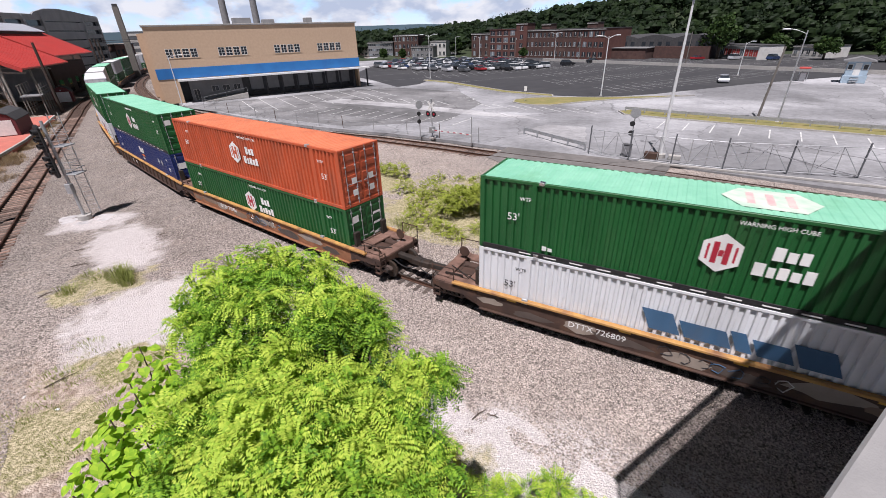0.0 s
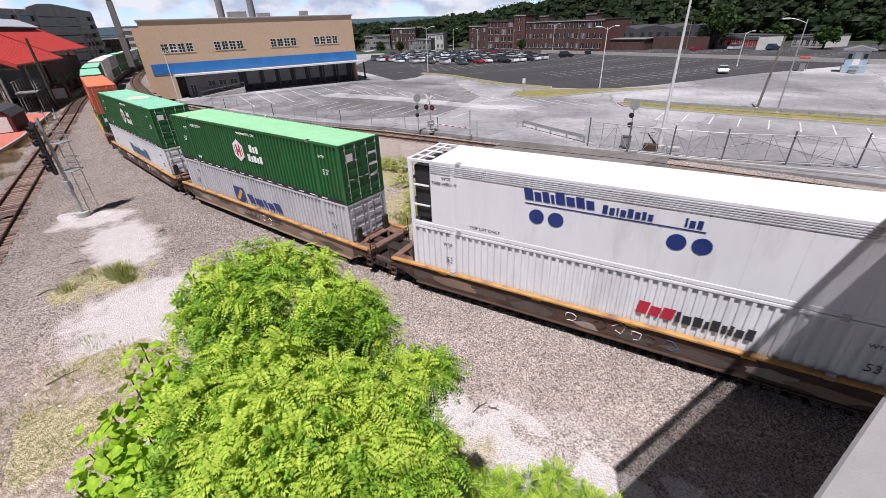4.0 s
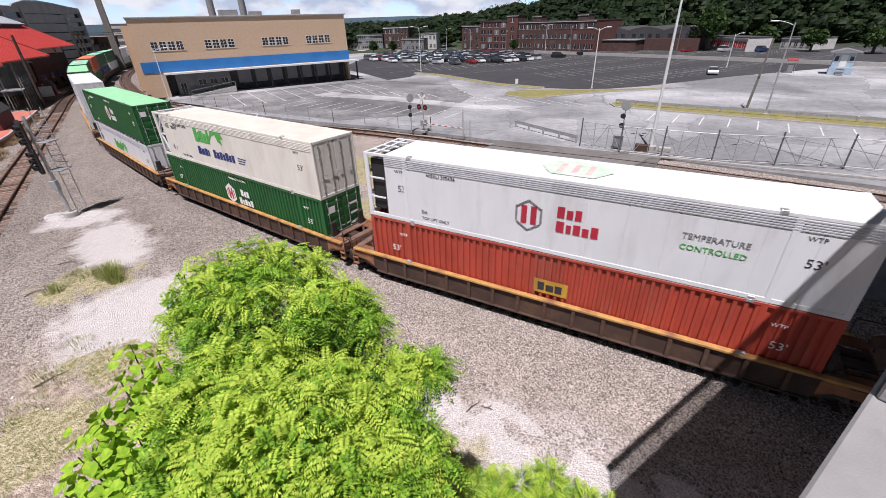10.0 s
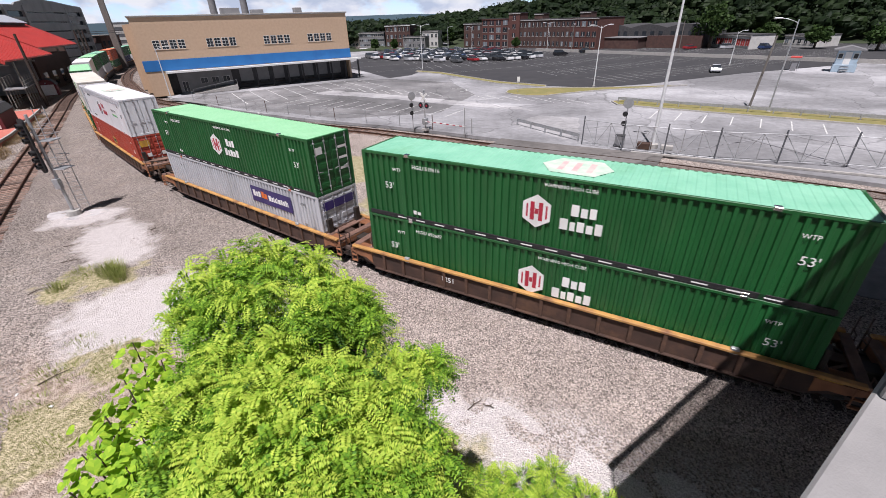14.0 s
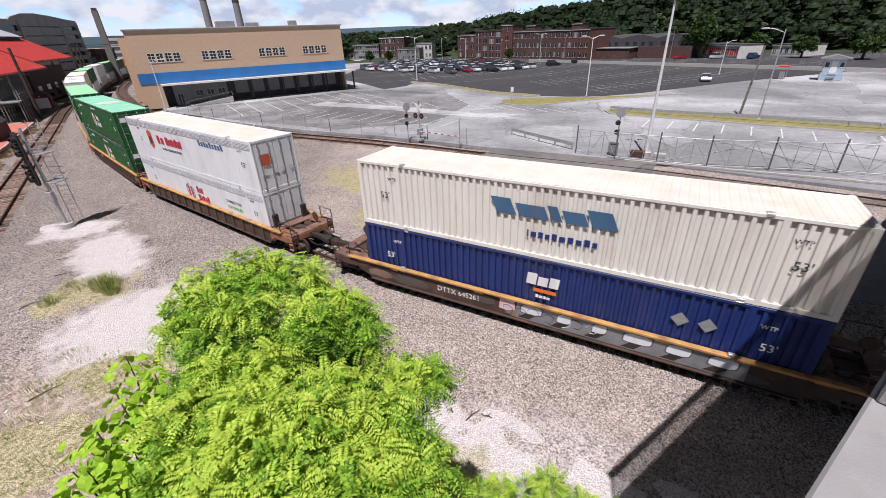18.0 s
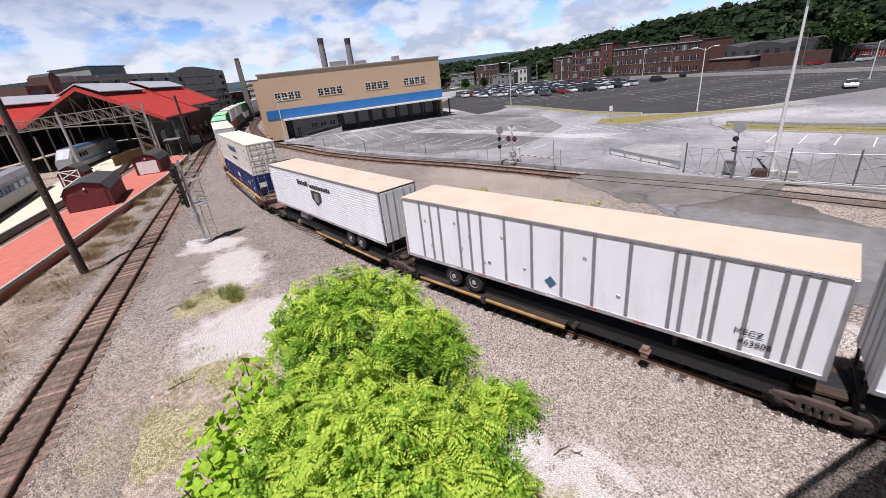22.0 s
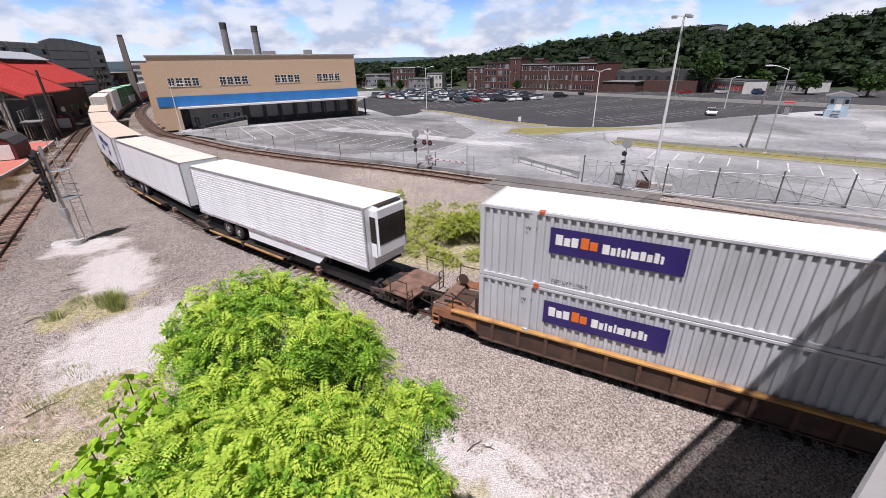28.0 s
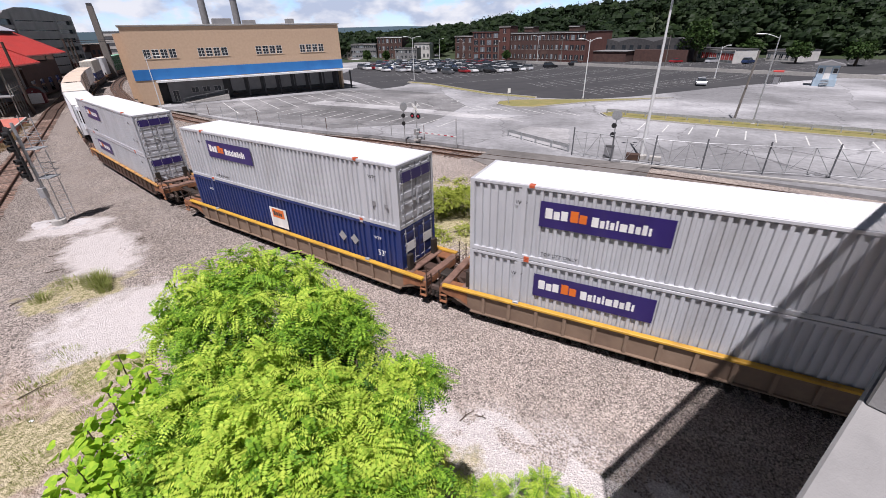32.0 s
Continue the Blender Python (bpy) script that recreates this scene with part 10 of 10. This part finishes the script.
shrub("fern_weed", [(-0.1, 7.9, -0.3, .35), (0.15, 7.4, -0.25, .3)], "ferny weeds at the foot of the tree", "weed_leaf", 32, 60)
shrub("yellow_shrub", [(0.3, 26.0, 0.3, .9), (1.4, 26.3, 0.7, 1.0), (2.5, 26.3, 0.8, 1.0), (3.6, 26.0, 0.5, .9), (4.3, 25.5, 0.1, .7), (1.0, 27.6, 0.4, 1.0), (2.6, 27.8, 0.4, 1.0), (6.0, 26.0, 0.1, .7)], "yellow-green flowering shrub between the tracks", "weed_leaf", 33, 60, (0.25, 0.45), 0.09, 0.022)
shrub("yellow_shrub", [(-3.6, 35.2, 0.1, .8), (-4.6, 35.9, 0.0, .7), (-5.6, 36.6, -0.1, .7)], "green weedy shrub beside the siding", "weed_leaf", 34, 46, (0.25, 0.45), 0.09, 0.022)
shrub("low_weeds", [(-1.8, 25.9, -0.1, .9), (-1.0, 24.6, -0.2, .8), (0.8, 22.9, -0.3, .6), (0.0, 23.8, -0.3, .7), (2.2, 23.6, -0.3, .6), (-1.6, 28.6, -0.1, 1.0), (8.2, 23.9, -0.3, .6), (6.6, 23.0, -0.3, .5), (-0.8, 30.6, 0.0, 1.0), (-3.0, 31.5, -0.1, .9), (-0.3, 34.0, -0.25, .6), (1.4, 33.4, -0.3, .5), (2.9, 32.9, -0.25, .6), (4.4, 32.3, -0.3, .5), (5.7, 31.7, -0.3, .5), (6.3, 25.4, -0.3, .7), (7.4, 24.8, -0.35, .5), (5.2, 26.4, -0.3, .6), (9.0, 19.2, -0.4, .6), (10.3, 19.0, -0.35, .7), (11.2, 18.6, -0.35, .5), (9.8, 20.4, -0.35, .5)], "low weeds on gravel between the tracks", "weed_leaf", 35, 40, (0.2, 0.4), 0.08, 0.018)


def tuft(x, y, n, h, leaf, seed, spread=0.5, label="tuft of pale dry grass on gravel"):
    t = thing("grass_tuft", label, "grass", "grass tufts", m=pose(x, y, -0.52))
    rng = np.random.default_rng(seed)
    V = []
    for k in range(n):
        a, r = rng.uniform(0, 6.283), spread * math.sqrt(rng.random())
        b = np.array([r * math.cos(a), r * math.sin(a), 0.0])
        lean = np.array([math.cos(a), math.sin(a), 0]) * rng.uniform(0.05, 0.5) + rng.normal(0, 0.15, 3) * [1, 1, 0]
        hh = h * rng.uniform(0.5, 1.1)
        mid, tip = b + lean * hh * 0.4 + [0, 0, hh * 0.65], b + lean * hh + [0, 0, hh * 0.95]
        w = np.array([-math.sin(a), math.cos(a), 0]) * 0.009
        V += [b - w, b + w, mid + w, mid - w, mid - w, mid + w, tip, tip]
    me = bpy.data.meshes.new("grass_mass")
    f = []
    for k in range(n):
        f += [(8 * k, 8 * k + 1, 8 * k + 2, 8 * k + 3), (8 * k + 4, 8 * k + 5, 8 * k + 6)]
    me.from_pydata([tuple(v) for v in V], [], f)
    me.materials.append(MAT[leaf])
    tagged(part("grass_mass", me, None, t), kind="stuff")


rng = random.Random(77)
tuft(-17.4, 19.2, 420, 0.75, "grass_blade", 1, 0.65)
tuft(-16.7, 18.6, 220, 0.6, "grass_blade", 2, 0.4)
tuft(-18.9, 19.3, 160, 0.4, "grass_blade", 3, 0.8)
tuft(-19.3, 17.9, 150, 0.45, "grass_blade", 4, 0.5)
for k in range(16):
    tuft(*random.Random(100 + k).choice([(-13 + rng.uniform(-2, 2), 12.6 + rng.uniform(-1, 1)), (-13.5 + rng.uniform(-2.5, 2.5), 9 + rng.uniform(-1.5, 1.5)), (-9 + rng.uniform(-2, 2), 10.2 + rng.uniform(-1, 1))]), 110, 0.22, "grass_blade", 10 + k, 0.7, "thin dry grass on dirt")
for k in range(46):
    a, l = rng.uniform(24, 74), rng.uniform(2.6, 5.6)
    l = min(l, 8.2 - (a - 20) * 0.10)
    tuft(*st(a, l), 300, rng.uniform(0.35, 0.8), "dry_leaf", 40 + k, 1.0, "brown dry weeds between track and platform")
for k in range(30):
    a, l = rng.uniform(-4, 24), rng.uniform(3.2, 8.5)
    tuft(*st(a, l), 260, rng.uniform(0.2, 0.5), "dry_leaf", 140 + k, 1.2, "brown dry weeds between track and platform")
for k in range(26):
    x, y = 0.4 + rng.uniform(-3.5, 4.5), 26.8 + rng.uniform(-4, 5)
    if abs(math.hypot(x - ARC_X, y - ARC_Y) - ARC_R) > 3.6:
        tuft(x, y, 120, rng.uniform(0.3, 0.6), "grass_blade", 200 + k, 0.6, "green and straw grass on gravel")


# ---- loose things on the ground ----
def stick(x, y, a, length, r=0.025):
    t = thing("stick", "dry dark stick lying on the gravel", "stick", "sticks on the ground", m=pose(x, y, -0.47, 0, 0, a))
    part("wood", Shape().tube((0, 0, 0.02), (length * 0.5, 0.03, 0.04), r, r * 0.8, 6).tube((length * 0.5, 0.03, 0.04), (length, -0.02, 0.05), r * 0.8, r * 0.4, 6).tube((length * 0.4, 0.02, 0.03), (length * 0.7, 0.16, 0.06), r * 0.5, r * 0.3, 5), MAT["bark"], t)


for x, y, a, n in ((0.75, 9.35, 38, 0.62), (1.35, 9.5, -25, 0.3), (0.35, 9.7, 100, 0.2), (-21.2, 20.6, 20, 0.9), (-20.4, 17.4, 60, 0.7), (-15.6, 21.6, 35, 0.5), (-11.4, 19.7, 10, 0.5), (-14.9, 11.3, 50, 1.1), (-22.6, 22.6, 10, 0.8), (-18.5, 24.5, 40, 0.5), (-24, 18.5, 15, 0.8)):
    stick(x, y, a, n)

pile = thing("tie_pile", "pile of old dark wooden ties among weeds", "timber pile", m=pose(5.6, 25.3, -0.36, 0, 0, 20))
for k in range(20):
    layer, i = divmod(k, 4)
    part("old_tie", Shape().box(-1.05, 1.05, -0.11, 0.11, -0.085, 0.085, 0.02), MAT["wood_dark"], pile, m=pose(0, 0, 0.1 + 0.172 * layer, 0, 0, 90 * (layer % 2) + (k * 37) % 9 - 4) @ pose(0, -0.75 + 0.5 * i, 0))
for x, y in ((8.25, 6.35), (-13.6, 10.3), (-15.3, 10.9)):
    t = thing("paper_scrap", "small white scrap of litter on gravel", "litter", "litter", m=pose(x, y, -0.49, 0, 0, x * 40))
    part("scrap", Shape().box(-0.07, 0.07, -0.04, 0.04, 0, 0.05, 0.015), MAT["frame_white"], t)


def loose_stones():
    """Ballast and gravel stones lying proud of the bed, nearest the camera."""
    rng = np.random.default_rng(9)
    n = 340000
    xy = np.c_[rng.uniform(-19, 12.5, n), rng.uniform(6.0, 27, n)]
    d = np.hypot(xy[:, 0], xy[:, 1])
    keep = rng.random(n) < np.clip((25 - d) / 10, 0.07, 1)
    xy = xy[keep]
    z, d_main, d_side, d_left = ground_height(xy)
    keep = (d_main > 1.1) & (d_main < 7.2 - 2.2 * wobble(xy, 2.2, 7)) | (d_left > 1.2) & (d_left < 4.0)
    xy, z = xy[keep], z[keep]
    n = len(xy)
    base = np.array([(1, 0, 0), (-1, 0, 0), (0, 1, 0), (0, -1, 0), (0, 0, 0.8), (0, 0, -0.8)])
    size = rng.uniform(0.018, 0.040, n)
    a = rng.uniform(0, 6.283, n)
    V = base[None] * rng.uniform(0.65, 1.3, (n, 6, 1)) * size[:, None, None]
    c, s = np.cos(a)[:, None], np.sin(a)[:, None]
    tilt = rng.uniform(-0.6, 0.6, n)[:, None]
    x, y, zz = V[..., 0] * c - V[..., 1] * s, V[..., 0] * s + V[..., 1] * c, V[..., 2] + V[..., 0] * tilt
    V = np.stack([x + xy[:, :1], y + xy[:, 1:], zz + z[:, None] + 0.016], -1).reshape(-1, 3)
    F = np.array([(0, 2, 4), (2, 1, 4), (1, 3, 4), (3, 0, 4), (2, 0, 5), (1, 2, 5), (3, 1, 5), (0, 3, 5)])
    F = (F[None] + (np.arange(n) * 6)[:, None, None]).reshape(-1, 3)
    me = bpy.data.meshes.new("ballast_stones")
    me.from_pydata(V.tolist(), [], F.tolist())
    m = bpy.data.materials.new("mixed_grey_and_tan_stone")
    m.use_nodes = True
    nt = m.node_tree
    p = nt.nodes["Principled BSDF"]
    g = nt.nodes.new("ShaderNodeNewGeometry")
    r = nt.nodes.new("ShaderNodeValToRGB")
    r.color_ramp.elements[0].color, r.color_ramp.elements[1].color = (0.12, 0.102, 0.091, 1), (0.60, 0.52, 0.465, 1)
    e = r.color_ramp.elements.new(0.5)
    e.color = (0.315, 0.27, 0.24, 1)
    nt.links.new(g.outputs["Random Per Island"], r.inputs[0])
    nt.links.new(r.outputs[0], p.inputs["Base Color"])
    p.inputs["Roughness"].default_value = 0.9
    me.materials.append(m)
    tagged(new("ballast_stones", me), "loose grey and tan ballast stones", "gravel", kind="stuff")


loose_stones()


# ---- wooded hills ----
SKY = [(-14, 0.2), (-3, 0.2), (4, 0.9), (9.3, 1.55), (15.8, 2.3), (21, 2.5), (26, 3.05), (32, 2.9), (38, 2.85), (44, 3.5), (52, 3.4), (62, 2.6), (80, 2.0)]


def hill_top(az):
    return np.interp(az, [a for a, _ in SKY], [e for _, e in SKY])


def hill_ridge(az):
    return np.interp(az, [-14, 4, 20, 45, 80], [520, 430, 330, 300, 300])


def hill_z(az, d):
    r = hill_ridge(az)
    top = 10.8 + r * np.tan(np.radians(hill_top(az))) - 9.5
    f = np.clip((d - 215) / (r - 215), 0, 1)
    back = np.clip((d - r) / 250, 0, 1)
    return np.maximum(top * (f * f * (3 - 2 * f)) - back * 12, -0.6)


def hills():
    az, d = np.meshgrid(np.linspace(-14, 80, 95), np.concatenate([np.linspace(205, 560, 40), [700, 900]]))
    z = hill_z(az, d) + np.where(d > 230, 1.2 * np.sin(az * 1.3) * np.sin(d / 23), 0)
    xyz = np.c_[(d * np.sin(np.radians(az))).ravel(), (d * np.cos(np.radians(az))).ravel(), z.ravel()]
    ny, nx = az.shape
    idx = np.arange(nx * ny).reshape(ny, nx)
    me = bpy.data.meshes.new("wooded_hill")
    me.from_pydata(xyz.tolist(), [], np.stack([idx[:-1, :-1], idx[:-1, 1:], idx[1:, 1:], idx[1:, :-1]], -1).reshape(-1, 4).tolist())
    me.materials.append(surface("woodland_floor", (0.035, 0.050, 0.018), (0.022, 0.034, 0.012), 0.1, 0.95, world_space=True))
    tagged(new("wooded_hill", me), "dark wooded hillside behind the mills", "hill", kind="structure")
    rng = np.random.default_rng(14)
    n, seg = 1150, 7
    taz = rng.uniform(-12, 70, n)
    td = 218 + (hill_ridge(taz) + 25 - 218) * rng.random(n) ** 0.8
    ring = [(math.cos(6.283 * k / seg) * math.cos(e), math.sin(6.283 * k / seg) * math.cos(e), math.sin(e)) for e in (-0.75, 0.05, 0.75) for k in range(seg)]
    bough = np.array([(0, 0, -1.0)] + ring + [(0, 0, 1.0)])
    faces = [(0, 1 + (k + 1) % seg, 1 + k) for k in range(seg)]
    faces += [(1 + r * seg + k, 1 + r * seg + (k + 1) % seg, 1 + (r + 1) * seg + (k + 1) % seg, 1 + (r + 1) * seg + k) for r in range(2) for k in range(seg)]
    faces += [(1 + 2 * seg + k, 1 + 2 * seg + (k + 1) % seg, 1 + 3 * seg) for k in range(seg)]
    V, F, count = [], [], 0
    for a, dd in zip(taz, td):
        x, y = dd * math.sin(radians(a)), dd * math.cos(radians(a))
        z0 = float(hill_z(np.array(a), np.array(dd)))
        h, r = rng.uniform(7, 12.5), rng.uniform(3.4, 6.2)
        for k in range(6):                                # uneven boughs
            q = rng.normal(0, 1, 3)
            q /= np.linalg.norm(q)
            c = np.array([x, y, z0 + h * 0.55]) + q * [r * 0.6, r * 0.6, h * 0.24]
            w = r * rng.uniform(0.36, 0.58)
            V.append(c + bough * rng.uniform(0.72, 1.18, (len(bough), 1)) * [w, w, w * 0.8])
            F += [tuple(i + count for i in f) for f in faces]
            count += len(bough)
        k = 70                                            # loose sprays of leaves round them
        q = rng.normal(0, 1, (k, 3))
        q /= np.linalg.norm(q, axis=1)[:, None]
        q = q * (0.75 + 0.3 * rng.random((k, 1))) * [r, r, h * 0.42] + [x, y, z0 + h * 0.56]
        u = rng.normal(0, 1, (k, 3))
        u /= np.linalg.norm(u, axis=1)[:, None]
        w = np.cross(u, rng.normal(0, 1, (k, 3)))
        w /= np.linalg.norm(w, axis=1)[:, None]
        s = rng.uniform(0.25, 0.6, (k, 1))
        V.append(np.stack([q - u * s, q - w * s * 0.8, q + u * s, q + w * s * 0.8], 1).reshape(-1, 3))
        F += [tuple(range(count + 4 * i, count + 4 * i + 4)) for i in range(k)]
        count += 4 * k
    me = bpy.data.meshes.new("hill_woods")
    me.from_pydata(np.concatenate(V).tolist(), [], F)
    me.materials.append(MAT["wood_leaf"])
    tagged(new("hill_woods", me), "dark green woods on the hillside", "woods", kind="stuff")


hills()


def leafy_tree(x, y, h, r, seed, label, leaf="tree_leaf", k=900):
    t = thing("broad_tree", label, "tree", "trees beyond the lot", m=pose(x, y, -0.3))
    rng = np.random.default_rng(seed)
    part("trunk", Shape().tube((0, 0, 0), (0.1, 0, h * 0.45), r * 0.09, r * 0.06, 8).tube((0.1, 0, h * 0.4), (r * 0.4, 0.2, h * 0.7), r * 0.05, r * 0.02, 6).tube((0.1, 0, h * 0.4), (-r * 0.4, -0.1, h * 0.72), r * 0.05, r * 0.02, 6), MAT["bark"], t)
    q = rng.normal(0, 1, (k, 3))
    q /= np.linalg.norm(q, axis=1)[:, None]
    lump = 0.78 + 0.3 * np.sin(q[:, :1] * 5 + seed) * np.sin(q[:, 1:2] * 4.3) + 0.12 * np.sin(q[:, 2:] * 9)
    q = q * (rng.random((k, 1)) ** 0.3) * lump * [r, r, h * 0.40] + [0, 0, h * 0.60]
    u = rng.normal(0, 1, (k, 3))
    u /= np.linalg.norm(u, axis=1)[:, None]
    w = np.cross(u, rng.normal(0, 1, (k, 3)))
    w /= np.linalg.norm(w, axis=1)[:, None]
    s = rng.uniform(0.25, 0.6, (k, 1))
    V = np.stack([q - u * s, q - w * s * 0.8, q + u * s, q + w * s * 0.8], 1).reshape(-1, 3)
    me = bpy.data.meshes.new("crown")
    me.from_pydata(V.tolist(), [], np.arange(len(V)).reshape(-1, 4).tolist())
    me.materials.append(MAT[leaf])
    part("crown", me, None, t)


leafy_tree(*at_az(31.6, 178), 13.5, 6.2, 5, "large round tree before the grey sheds", k=1600)
leafy_tree(*at_az(10.6, 190), 4.0, 1.8, 6, "small street tree at the brick mill")
leafy_tree(*at_az(36.5, 190), 7.5, 4.2, 7, "dark tree below the hill")
leafy_tree(*at_az(40.5, 178), 6.5, 4.0, 8, "dark tree below the hill")
leafy_tree(*at_az(45.0, 172), 7.0, 4.6, 9, "dark tree below the hill")
leafy_tree(*at_az(2.4, 226), 8.0, 4.5, 10, "dark tree in the town")
leafy_tree(*at_az(-6.8, 205), 5.0, 2.0, 11, "small tree before the town")
leafy_tree(*at_az(-4.4, 202), 4.6, 1.8, 12, "small tree before the town")


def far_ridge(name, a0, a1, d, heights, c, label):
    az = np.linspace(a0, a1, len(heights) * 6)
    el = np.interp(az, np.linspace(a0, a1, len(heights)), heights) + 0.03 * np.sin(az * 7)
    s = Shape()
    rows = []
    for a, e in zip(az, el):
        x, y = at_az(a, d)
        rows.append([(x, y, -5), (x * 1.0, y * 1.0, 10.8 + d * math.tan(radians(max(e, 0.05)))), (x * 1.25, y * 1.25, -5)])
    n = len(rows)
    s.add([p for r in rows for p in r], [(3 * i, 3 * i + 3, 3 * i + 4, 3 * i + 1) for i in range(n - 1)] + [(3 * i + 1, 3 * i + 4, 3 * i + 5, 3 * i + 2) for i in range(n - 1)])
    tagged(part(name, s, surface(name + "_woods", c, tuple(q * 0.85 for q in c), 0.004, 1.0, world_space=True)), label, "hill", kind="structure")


# far hill: blue of the distant haze is mixed into its base colour
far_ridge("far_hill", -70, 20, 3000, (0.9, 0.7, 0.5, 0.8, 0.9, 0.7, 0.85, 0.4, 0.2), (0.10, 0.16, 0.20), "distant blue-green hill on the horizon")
far_ridge("mid_hill", -14, 12, 900, (0.3, 0.15, 0.25, 0.5, 0.9), (0.035, 0.055, 0.03), "dark wooded ridge beyond the town")


# ---- what moves ----
def motions():
    """The whole train rolls by at one speed."""
    for ob, mid, z, turn in TRAIN:
        rows = []
        for k in range(33):
            x, y, h = along(mid + SPEED * k)
            rows.append((k, pose(x, y, z, 0, 0, math.degrees(h) + turn)))
        walk(ob, rows)


motions()
